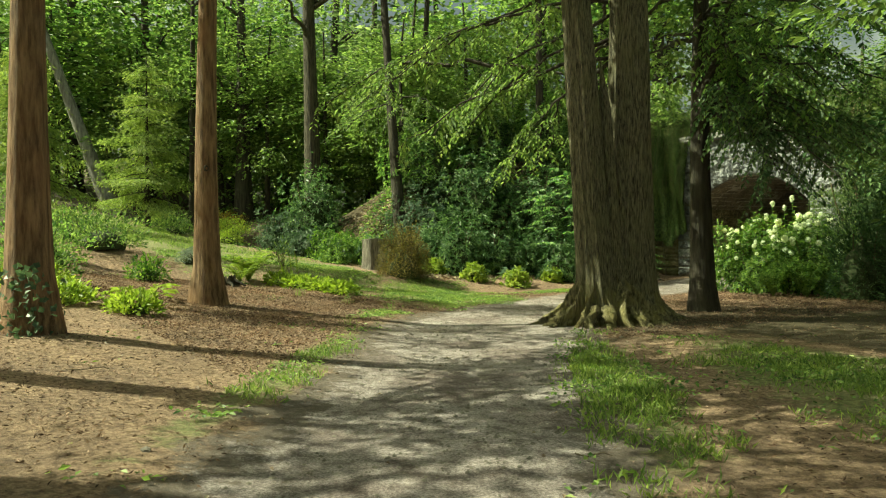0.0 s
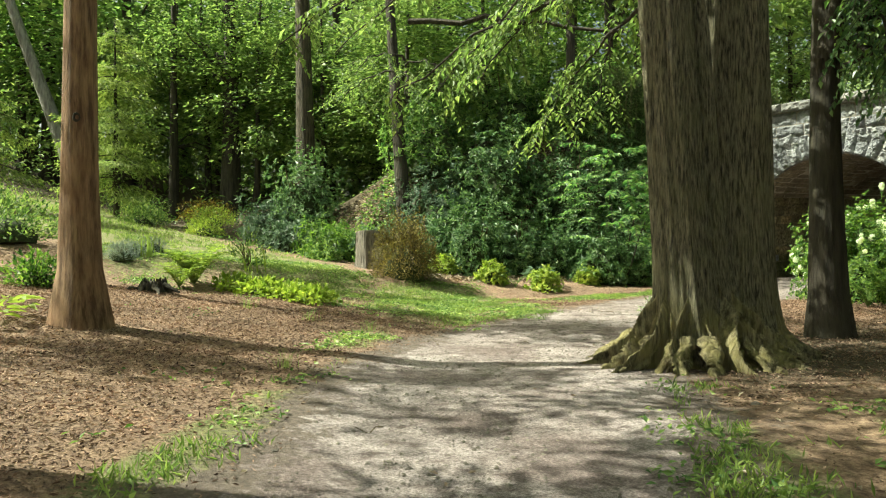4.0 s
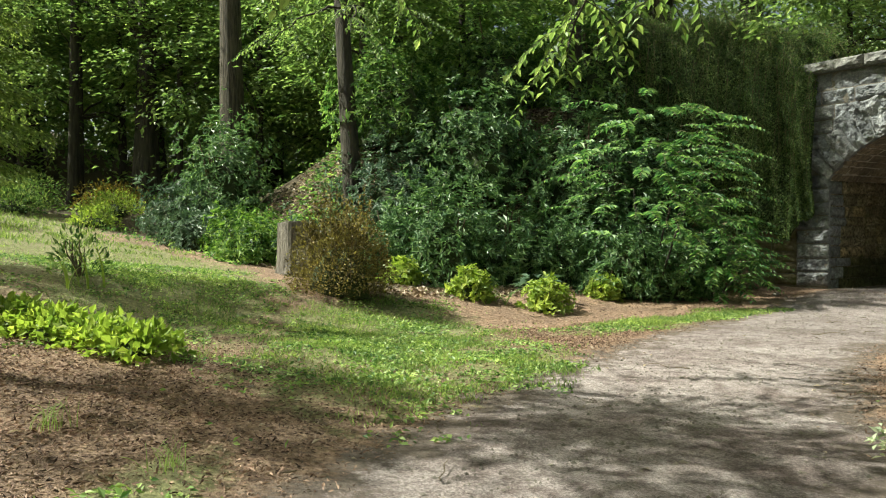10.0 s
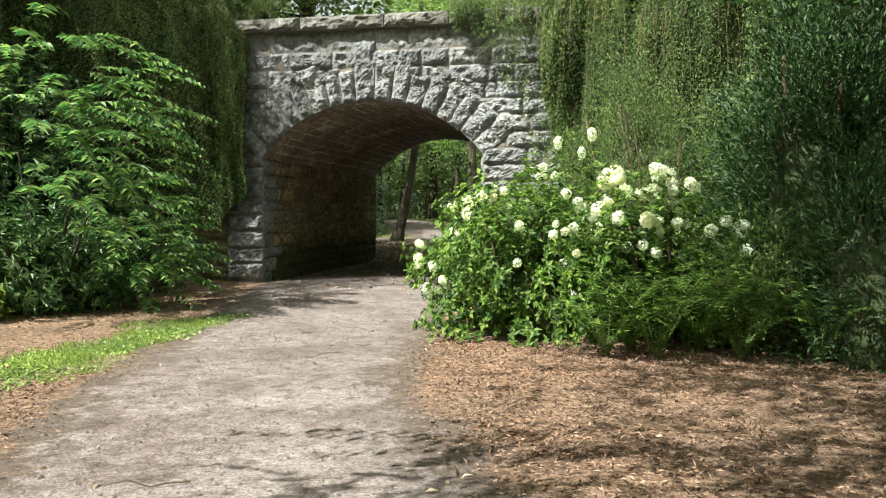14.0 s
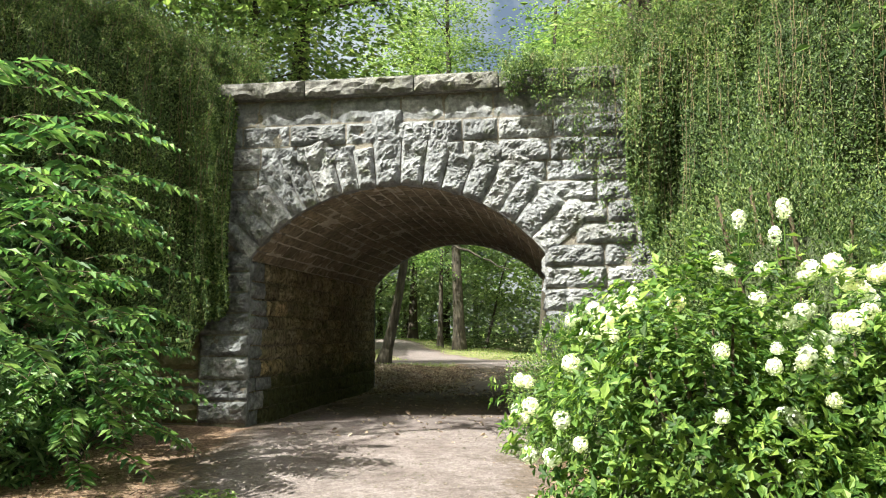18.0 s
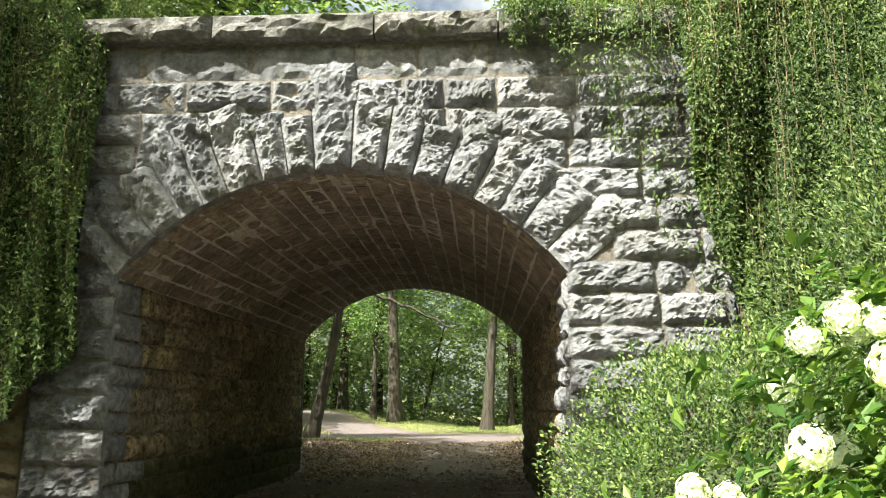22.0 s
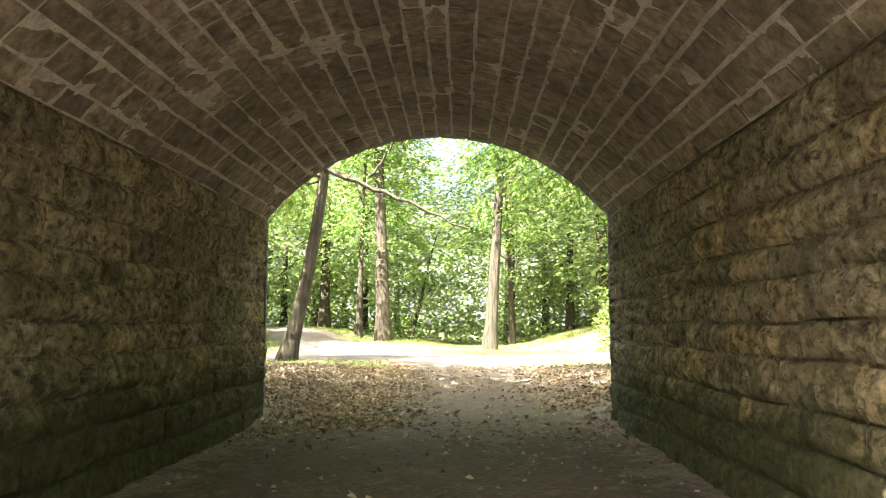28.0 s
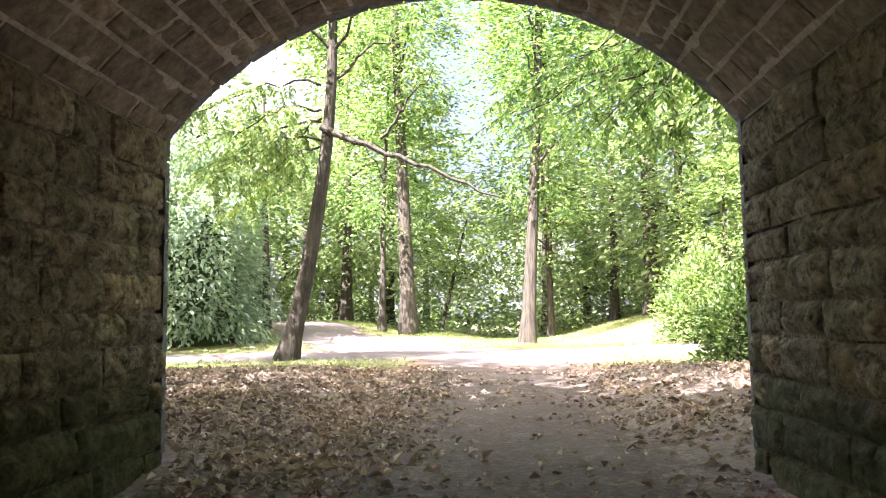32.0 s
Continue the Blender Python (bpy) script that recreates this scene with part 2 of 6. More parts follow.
def leaf_mat(name, deep, mid, bright, gloss=0.45, glow=0.3):
    """Leaves: each one its own shade, some light passing through."""
    deep, mid, bright = [(c[0], c[1], c[2] + 0.14 * c[1]) for c in (deep, mid, bright)]

    def build(nt, bsdf):
        geo = nt.nodes.new("ShaderNodeNewGeometry")
        c = ramp(nt, geo.outputs["Random Per Island"], [(0.0, deep), (0.5, mid), (1.0, bright)])
        patch = noise_tex(nt, 0.9, 3, 0.5)
        c = mix(nt, 1.0, c, ramp(nt, patch, [(0.3, (0.72, 0.78, 0.75)), (0.7, (1.25, 1.2, 1.05))]), "MULTIPLY")
        nt.links.new(c, bsdf.inputs["Base Color"])
        bsdf.inputs["Roughness"].default_value = gloss
        bsdf.inputs["Specular IOR Level"].default_value = 0.4
        tr = nt.nodes.new("ShaderNodeBsdfTranslucent")
        nt.links.new(mix(nt, 1.0, c, (1.35, 1.45, 0.95), "MULTIPLY"), tr.inputs["Color"])
        ms = nt.nodes.new("ShaderNodeMixShader")
        ms.inputs["Fac"].default_value = glow
        nt.links.new(bsdf.outputs[0], ms.inputs[1])
        nt.links.new(tr.outputs[0], ms.inputs[2])
        nt.links.new(ms.outputs[0], nt.nodes["Material Output"].inputs["Surface"])
    return mat(name, build)


M["leaf_wood"] = leaf_mat("woodland_leaf", (0.042, 0.095, 0.021), (0.135, 0.225, 0.047), (0.295, 0.395, 0.09), 0.4, 0.55)
M["leaf_light"] = leaf_mat("light_green_leaf", (0.08, 0.135, 0.03), (0.17, 0.245, 0.055), (0.31, 0.385, 0.105), glow=0.5)
# dark green that also holds the shade over the eastern shrubs
M["leaf_dark"] = leaf_mat("shade_dark_leaf", (0.018, 0.045, 0.013), (0.04, 0.088, 0.024), (0.095, 0.165, 0.045), 0.55, 0.3)
M["leaf_bank"] = leaf_mat("evergreen_leaf", (0.042, 0.09, 0.03), (0.11, 0.19, 0.065), (0.225, 0.32, 0.115), 0.36, 0.36)
M["leaf_blue"] = leaf_mat("grey_green_leaf", (0.045, 0.08, 0.045), (0.08, 0.13, 0.07), (0.13, 0.19, 0.10), 0.4, 0.25)
M["leaf_vine"] = leaf_mat("fine_vine_leaf", (0.036, 0.073, 0.018), (0.10, 0.155, 0.038), (0.245, 0.31, 0.08), 0.5, 0.38)
M["leaf_fine"] = leaf_mat("fine_shrub_leaf", (0.04, 0.085, 0.018), (0.125, 0.20, 0.04), (0.30, 0.375, 0.09), 0.55, 0.4)
M["leaf_hyd"] = leaf_mat("hydrangea_leaf", (0.022, 0.066, 0.006), (0.10, 0.185, 0.016), (0.25, 0.35, 0.035), 0.52, 0.4)
M["leaf_brown"] = leaf_mat("bronze_leaf", (0.05, 0.038, 0.01), (0.15, 0.115, 0.026), (0.29, 0.235, 0.06), 0.5, 0.35)
# paler leaf copy: the glade's sunlight is put into the colour
M["leaf_glade"] = leaf_mat("sunlit_pale_leaf", (0.085, 0.13, 0.05), (0.175, 0.23, 0.095), (0.32, 0.375, 0.175), 0.5, 0.5)
M["leaf_lemon"] = leaf_mat("yellow_green_leaf", (0.15, 0.22, 0.015), (0.27, 0.345, 0.022), (0.41, 0.46, 0.05), 0.45, 0.42)
M["leaf_conifer"] = leaf_mat("hemlock_needle", (0.115, 0.165, 0.03), (0.215, 0.27, 0.055), (0.34, 0.385, 0.1), 0.5, 0.5)
M["leaf_autumn"] = leaf_mat("turning_leaf", (0.10, 0.09, 0.012), (0.20, 0.15, 0.02), (0.33, 0.22, 0.03), 0.5, 0.4)
M["leaf_silver"] = leaf_mat("silver_leaf", (0.16, 0.20, 0.17), (0.26, 0.30, 0.26), (0.38, 0.42, 0.38), 0.6, 0.15)
M["leaf_cream"] = leaf_mat("cream_edged_leaf", (0.16, 0.22, 0.10), (0.38, 0.42, 0.24), (0.62, 0.64, 0.46), 0.55, 0.25)
M["leaf_box"] = leaf_mat("small_shrub_leaf", (0.025, 0.06, 0.012), (0.11, 0.185, 0.03), (0.33, 0.41, 0.09), 0.5, 0.38)
M["leaf_feather"] = leaf_mat("feathery_leaf", (0.04, 0.105, 0.023), (0.105, 0.21, 0.047), (0.26, 0.39, 0.095), 0.42, 0.45)
M["leaf_weep"] = leaf_mat("blue_green_leaf", (0.15, 0.21, 0.14), (0.26, 0.34, 0.24), (0.40, 0.47, 0.36), 0.5, 0.45)
M["leaf_dead"] = leaf_mat("fallen_leaf", (0.12, 0.08, 0.055), (0.32, 0.24, 0.17), (0.54, 0.45, 0.335), 0.6, 0.12)
M["chip"] = leaf_mat("mulch_chip", (0.04, 0.021, 0.013), (0.225, 0.138, 0.092), (0.43, 0.295, 0.205), 0.85, 0.05)
M["grass"] = leaf_mat("grass_blade", (0.105, 0.165, 0.03), (0.22, 0.295, 0.05), (0.38, 0.44, 0.105), 0.5, 0.4)
M["clover"] = leaf_mat("clover_leaf", (0.06, 0.125, 0.02), (0.205, 0.305, 0.05), (0.42, 0.50, 0.13), 0.45, 0.34)
M["petal"] = leaf_mat("white_petal", (0.70, 0.73, 0.52), (0.80, 0.82, 0.68), (0.88, 0.88, 0.80), 0.6, 0.3)


def ground_mat():
    """Gravel, mulch, grass and litter by the plan, with frayed borders."""
    def build(nt, bsdf):
        def attr(n):
            a = nt.nodes.new("ShaderNodeAttribute")
            a.attribute_name = n
            return a.outputs["Fac"]

        def frayed(n, wide=0.55, size=1.7, shift=0.0):
            f = nt.nodes.new("ShaderNodeMath")
            f.operation = "ADD"
            s = nt.nodes.new("ShaderNodeMath")
            s.operation = "MULTIPLY_ADD"
            nt.links.new(noise_tex(nt, size, 9, 0.78), s.inputs[0])
            s.inputs[1].default_value, s.inputs[2].default_value = wide * 2, shift - wide
            nt.links.new(attr(n), f.inputs[0])
            nt.links.new(s.outputs[0], f.inputs[1])
            return ramp(nt, f.outputs[0], [(0.42, (0, 0, 0)), (0.58, (1, 1, 1))])
        fine, mid, big = noise_tex(nt, 38, 8, 0.88), noise_tex(nt, 14, 8, 0.8), noise_tex(nt, 0.8, 5, 0.6)
        mulch = ramp(nt, mid, [(0.3, (0.045, 0.027, 0.019)), (0.44, (0.17, 0.112, 0.08)), (0.55, (0.33, 0.232, 0.168)), (0.7, (0.52, 0.40, 0.305))])
        mulch = mix(nt, 1.0, mulch, ramp(nt, big, [(0.35, (0.75, 0.7, 0.68)), (0.65, (1.15, 1.08, 1.0))]), "MULTIPLY")
        gravel = ramp(nt, fine, [(0.34, (0.06, 0.05, 0.05)), (0.46, (0.265, 0.226, 0.222)), (0.6, (0.58, 0.51, 0.505))])
        gravel = mix(nt, 1.0, gravel, ramp(nt, mid, [(0.3, (0.62, 0.58, 0.57)), (0.6, (1.1, 1.09, 1.08))]), "MULTIPLY")
        gravel = mix(nt, 1.0, gravel, ramp(nt, big, [(0.38, (0.62, 0.56, 0.55)), (0.5, (0.95, 0.93, 0.93)), (0.62, (1.16, 1.16, 1.17))]), "MULTIPLY")
        mott = noise_tex(nt, 4.2, 6, 0.7)
        gravel = mix(nt, 1.0, gravel, ramp(nt, mott, [(0.36, (0.5, 0.45, 0.44)), (0.48, (0.95, 0.94, 0.94)), (0.62, (1.2, 1.2, 1.21))]), "MULTIPLY")
        soil = ramp(nt, mid, [(0.3, (0.12, 0.092, 0.08)), (0.55, (0.31, 0.25, 0.22)), (0.72, (0.47, 0.41, 0.365))])
        lawn = ramp(nt, mid, [(0.3, (0.05, 0.055, 0.022)), (0.46, (0.15, 0.155, 0.062)), (0.58, (0.26, 0.25, 0.11)), (0.72, (0.38, 0.335, 0.19))])
        lawn = mix(nt, ramp(nt, big, [(0.5, (0, 0, 0)), (0.7, (0.6, 0.6, 0.6))]), lawn, (0.27, 0.225, 0.135))
        c = mix(nt, frayed("soil", 0.3), mulch, soil)
        # dark litter colour; east of the path it carries painted tree shade too
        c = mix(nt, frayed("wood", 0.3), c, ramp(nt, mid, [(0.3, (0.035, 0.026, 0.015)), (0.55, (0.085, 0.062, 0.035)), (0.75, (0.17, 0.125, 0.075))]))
        c = mix(nt, frayed("lawn"), c, lawn)
        dirt = ramp(nt, mid, [(0.3, (0.06, 0.045, 0.037)), (0.55, (0.17, 0.13, 0.11)), (0.72, (0.31, 0.25, 0.215))])
        c = mix(nt, frayed("path", 0.8, 1.9, 0.2), c, dirt)
        earth = ramp(nt, mid, [(0.3, (0.07, 0.054, 0.05)), (0.55, (0.175, 0.146, 0.146)), (0.72, (0.30, 0.26, 0.262))])
        gravel = mix(nt, attr("earth"), gravel, earth)
        c = mix(nt, frayed("path", 1.1, 2.2, -0.1), c, gravel)
        nt.links.new(c, bsdf.inputs["Base Color"])
        bsdf.inputs["Roughness"].default_value = 0.95
        n1 = bump(nt, bsdf, mid, 0.9, 0.045)
        bump(nt, bsdf, fine, 0.9, 0.014, n1)
    return mat("ground", build)


M["ground"] = ground_mat()


def plain_mat(name, col, col2, rough=0.8, scale=12):
    def build(nt, bsdf):
        nt.links.new(ramp(nt, noise_tex(nt, scale, 6, 0.65), [(0.35, col), (0.65, col2)]), bsdf.inputs["Base Color"])
        bsdf.inputs["Roughness"].default_value = rough
        bump(nt, bsdf, noise_tex(nt, scale * 3, 6, 0.7), 0.5, 0.01)
    return mat(name, build)


# twig colour with the shade inside the foliage put into it
M["under"] = plain_mat("twig_and_shade", (0.022, 0.032, 0.013), (0.06, 0.078, 0.03), 0.95, 26)
M["cutwood"] = bark_mat("weathered_stump_wood", (0.085, 0.072, 0.06), (0.26, 0.23, 0.195), (0.18, 0.16, 0.135), 2.0)


# ---- mesh helpers ----
def mesh_np(name, verts, faces_flat, sizes, material, smooth=False):
    """A mesh from numpy arrays: vertices, the corner list and each face's corner count."""
    me = bpy.data.meshes.new(name)
    verts = np.asarray(verts, np.float32)
    sizes = np.asarray(sizes, np.int32)
    me.vertices.add(len(verts))
    me.vertices.foreach_set("co", verts.ravel())
    me.loops.add(len(faces_flat))
    me.loops.foreach_set("vertex_index", np.asarray(faces_flat, np.int32))
    me.polygons.add(len(sizes))
    me.polygons.foreach_set("loop_start", np.r_[0, np.cumsum(sizes)[:-1]].astype(np.int32))
    me.polygons.foreach_set("loop_total", sizes)
    me.polygons.foreach_set("use_smooth", np.full(len(sizes), smooth))
    me.materials.append(material)
    me.update(calc_edges=True)
    me.validate()
    return me


def grids(chunks):
    """Joins grids (arrays rows x columns x 3) into one vertex and face list."""
    vs, fs, k = [], [], 0
    for g in chunks:
        r, c = g.shape[:2]
        i = np.arange(r * c).reshape(r, c) + k
        vs.append(g.reshape(-1, 3))
        fs.append(np.stack([i[:-1, :-1], i[:-1, 1:], i[1:, 1:], i[1:, :-1]], -1).reshape(-1, 4))
        k += r * c
    f = np.concatenate(fs)
    return np.concatenate(vs), f.ravel(), np.full(len(f), 4)


def part(name, me, parent, label="", at=None):
    ob = new(name, me)
    if parent:
        ob.parent = parent
    if at is not None:
        ob.location = at
    return tagged(ob, label)


def thing(name, x, y, z, label, category, group="", kind="", turn=0.0, scale=1.0):
    ob = new(name)
    ob.empty_display_size = 0.1
    ob.location, ob.rotation_euler, ob.scale = (x, y, z), (0, 0, turn), (scale, scale, scale)
    return tagged(ob, label, category, group, kind)


def unit(v):
    return v / np.maximum(np.linalg.norm(v, axis=-1, keepdims=True), 1e-9)


def leaf_mesh(name, P, A, N, L, W, material, fold=0.18, droop=0.12):
    """Folded leaves: P stalk ends, A directions, N upper sides, L lengths, W widths."""
    A = unit(A)
    S = unit(np.cross(A, N))
    U = np.cross(S, A)
    L, W = np.broadcast_to(L, len(P))[:, None], np.broadcast_to(W, len(P))[:, None]
    mid = P + A * L * 0.45
    a, b = mid + S * W / 2 + U * W * fold, mid - S * W / 2 + U * W * fold
    tip = P + A * L - U * L * droop
    v = np.stack([P, a, tip, b], 1).reshape(-1, 3)
    i = np.arange(len(P))[:, None] * 4
    f = (i + np.array([0, 1, 2, 0, 2, 3])).ravel()
    return mesh_np(name, v, f, np.full(2 * len(P), 3), material)


def tube(points, radii, sides=8, lump=0.0, seed=0.0, flute=0.0, lobes=5):
    """A tapering tube grid through points."""
    p = np.asarray(points, float)
    t = unit(np.gradient(p, axis=0))
    ref = np.where(np.abs(t[:, 2:3]) > 0.9, [[1.0, 0, 0]], [[0, 0, 1.0]])
    s = unit(np.cross(t, ref))
    u = np.cross(t, s)
    for k in range(1, len(p)):
        if s[k] @ s[k - 1] < 0:
            s[k], u[k] = -s[k], -u[k]
    a = np.linspace(0, 2 * np.pi, sides + 1)
    r = np.asarray(radii, float)[:, None] * np.ones((1, sides + 1))
    if lump:
        k = np.arange(len(p))[:, None]
        r = r * (1 + lump * (np.sin(2 * a + seed + 0.35 * k) * 0.5 + np.sin(lobes * a + 1.7 * seed + 0.22 * k) * 0.4 + np.sin(7 * a + seed * 3 + 0.5 * k) * 0.25))
    if flute:
        low = np.clip(1 - np.arange(len(p)) / (len(p) * 0.35), 0, 1)[:, None] ** 2
        r = r * (1 + flute * low * (0.5 + 0.5 * np.sin(lobes * a + seed)))
    return p[:, None] + r[..., None] * (np.cos(a)[None, :, None] * s[:, None] + np.sin(a)[None, :, None] * u[:, None])


def tubes_mesh(name, tubes, material, smooth=True):
    v, f, n = grids(tubes)
    return mesh_np(name, v, f, n, material, smooth)


def bend(a, b, n=8, sag=0.0, wig=0.0, r=rng):
    t = np.linspace(0, 1, n)[:, None]
    p = np.asarray(a, float) * (1 - t) + np.asarray(b, float) * t
    p[:, 2] -= (sag * 4 * t * (1 - t))[:, 0]
    w = r.normal(size=(n, 3)) * wig
    w[0] = w[-1] = 0
    return p + w


# ---- the plan ----
def smooth(x):
    x = np.clip(x, 0, 1)
    return x * x * (3 - 2 * x)


LINE = np.array([(30, -40.2), (22, -33.2), (15.2, -27.2), (10.9, -23.4), (7.7, -20.5), (5.0, -17.4), (3.2, -14.2), (1.6, -10.4), (0.8, -6.0), (0.2, -2.5), (0, 3), (0, 12), (0.2, 20), (1.0, 27)], float)
HALF = np.array([1.3, 1.3, 1.3, 1.5, 1.9, 1.75, 1.5, 1.45, 1.65, 2.2, 2.75, 2.4, 2.2, 2.2])


def line_dist(x, y):
    """Distance from the path's middle line and the half width there."""
    best, half = np.full(np.shape(x), 1e9), np.zeros(np.shape(x))
    for (a, b), (ha, hb) in zip(zip(LINE[:-1], LINE[1:]), zip(HALF[:-1], HALF[1:])):
        d = b - a
        t = np.clip(((x - a[0]) * d[0] + (y - a[1]) * d[1]) / (d @ d), 0, 1)
        r = np.hypot(x - a[0] - t * d[0], y - a[1] - t * d[1])
        half = np.where(r < best, ha + t * (hb - ha), half)
        best = np.minimum(r, best)
    return best, half


def height(x, y):
    """The lie of the land."""
    x, y = np.asarray(x, float), np.asarray(y, float)
    z = -0.06 - 0.2 * smooth((1 - y) / 9) + 0.28 * smooth((y - 11) / 16)
    left = np.maximum(0, (10 - x) * 0.655 + (-22.3 - y) * 0.756 - 1.2)
    rise = 0.09 * left + 0.0035 * left ** 2
    z = z + np.where(left > 40, 0.09 * 40 + 5.6, rise) * smooth((2 - y) / 6)
    z = z + 0.4 * smooth((-2.8 - x) / 3) * smooth((-4 - y) / 4)
    toe = np.interp(x, [-40, -22, -12.5, -8.5, -4.2, -3, 3, 5, 12], [-17, -15.5, -13.5, -9.3, -0.8, -0.8, -1.2, -1.8, -3.5])
    bank = smooth((y - toe) / 7.5) * smooth((18.0 - y) / 6.5) * 5.75 * (1 - 0.6 * smooth((-12 - x) / 8))
    inside = (y > -0.0) & (y < 10.2)
    gap = np.where(y > 5, smooth((np.abs(x) - 4.6) / 4), smooth((np.abs(x) - 2.9) / 2.5))
    bank = bank * np.where(inside, np.where(np.abs(x) > 3.15, 1.0, 0.0), gap)
    z = z + bank
    z = z + 0.35 * smooth((np.abs(x - 0.2) - 1.6) / 2.2) * smooth((y - 9) / 2) * smooth((24 - y) / 6)
    z = z + (0.4 * smooth((1 - x) / 5) + 0.85 * smooth((-4 - x) / 6)) * smooth((y - 33) / 15)
    z = z + 1.5 * smooth((x - 3) / 9) * smooth((y - 33) / 13) + 0.03 * np.clip(x - 10, 0, 40) * smooth((y - 34) / 14) + 0.012 * np.clip(-x - 5, 0, 60) * smooth((y - 30) / 14)
    return z


def path_at(x, y):
    d, half = line_dist(x, y)
    p = np.clip(0.5 + (half - d) / 1.5, 0, 1)
    # the crossing path and its arm climbing away to the north-west
    cross = np.clip(0.5 + (3.4 - np.abs(y - 31 - 0.05 * x - 0.12 * np.maximum(x, 0) + 0.004 * x * x)) / 1.2, 0, 1)
    arm = np.clip(0.5 + (2.7 - np.abs(x + 1.5 + 0.56 * (y - 31))) / 1.2, 0, 1) * (y > 31)
    return np.maximum.reduce([p, cross, arm])


def patch_at(x, y, cx, cy, rx, ry, turn=0.0):
    c, s = math.cos(turn), math.sin(turn)
    u, v = (x - cx) * c + (y - cy) * s, -(x - cx) * s + (y - cy) * c
    return np.clip(1.1 - np.hypot(u / rx, v / ry) * 0.6, 0, 1)


def lawn_at(x, y):
    """How grassy the ground is."""
    far = np.clip((y - 19) / 4, 0, 1) * np.clip((np.abs(x - 0.5) - 1.5) / 2, 0, 1)
    return np.maximum.reduce([patch_at(x, y, -1.3, -15.2, 4.4, 2.0, -0.6), patch_at(x, y, -8, -17.2, 6.5, 2.4, -0.1), patch_at(x, y, -17, -20, 10, 4.2), patch_at(x, y, -8.5, -20.6, 5.0, 1.9, -0.15),
                              patch_at(x, y, -1.2, -8.6, 0.75, 3.2, 0.0), patch_at(x, y, 12.6, -22.8, 4.4, 0.72, -0.72), patch_at(x, y, 15.2, -21.2, 4.2, 1.3, -0.6),
                              0.72 * patch_at(x, y, 9.8, -25.1, 6.0, 0.42, -0.71), 0.8 * patch_at(x, y, 4.0, -20.4, 1.6, 0.45, -0.75), 0.85 * patch_at(x, y, 1.1, -14.7, 2.4, 0.8, -0.7), far, np.clip((y - 34) / 2, 0, 1)])


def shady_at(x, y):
    """Darker ground east of the path: moist litter, with the trees' shade put into its colour."""
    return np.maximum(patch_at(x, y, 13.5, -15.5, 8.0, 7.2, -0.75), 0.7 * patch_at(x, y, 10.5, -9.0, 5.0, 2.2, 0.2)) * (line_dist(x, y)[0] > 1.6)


def h(x, y):
    return float(height(x, y))

# ---- ground ----
def axis(lo, hi, step, far, n):
    core = np.arange(lo, hi + 1e-6, step)
    g = np.geomspace(step, far, n)
    return np.r_[(lo - np.cumsum(g))[::-1], core, hi + np.cumsum(g)]


gx, gy = axis(-14, 22, 0.2, 60, 22), axis(-32, 30, 0.2, 60, 22)
X, Y = np.meshgrid(gx, gy)
Z = height(X, Y)
near = np.exp(-((np.clip(np.abs(X) - 20, 0, None) / 15) ** 2))
lump = np.vectorize(lambda a, b: noise.noise((a * 0.7, b * 0.7, 0.3)) * 0.035 + noise.noise((a * 2.3, b * 2.3, 5.0)) * 0.016)(X, Y)
Z = Z + lump * near
path = path_at(X, Y)
lawn = lawn_at(X, Y)
soil = np.clip((Y + 1.5) / 3, 0, 1) * np.clip((22 - Y) / 3, 0, 1)
gverts, gf, gs = grids([np.stack([X, Y, Z], -1)])
gm = mesh_np("ground", gverts, gf, gs, M["ground"], True)
path = path * (1 - 0.55 * smooth((Y - 0.5) / 3) * smooth((26 - Y) / 3))
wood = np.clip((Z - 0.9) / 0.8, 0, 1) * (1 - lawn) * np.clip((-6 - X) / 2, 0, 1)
# the eastern patch adds shade by colour to the dark litter
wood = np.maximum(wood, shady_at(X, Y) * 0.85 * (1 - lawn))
earth = 0.5 * smooth((Y + 14) / 7) + 0.3 * smooth((Y + 0.5) / 1.5)
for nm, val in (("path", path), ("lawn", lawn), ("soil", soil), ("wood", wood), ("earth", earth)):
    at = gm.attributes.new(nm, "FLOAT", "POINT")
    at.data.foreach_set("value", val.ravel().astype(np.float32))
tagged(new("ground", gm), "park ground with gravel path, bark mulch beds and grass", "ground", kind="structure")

# ---- the stone bridge ----
HW, SPRING, CROWN, DEEP = 2.7, 2.95, 4.27, 10.27
RAD = (HW ** 2 + (CROWN - SPRING) ** 2) / (2 * (CROWN - SPRING))
CZ = CROWN - RAD
SPAN = math.asin(HW / RAD)
RISE = 0.014
srng = np.random.default_rng(11)


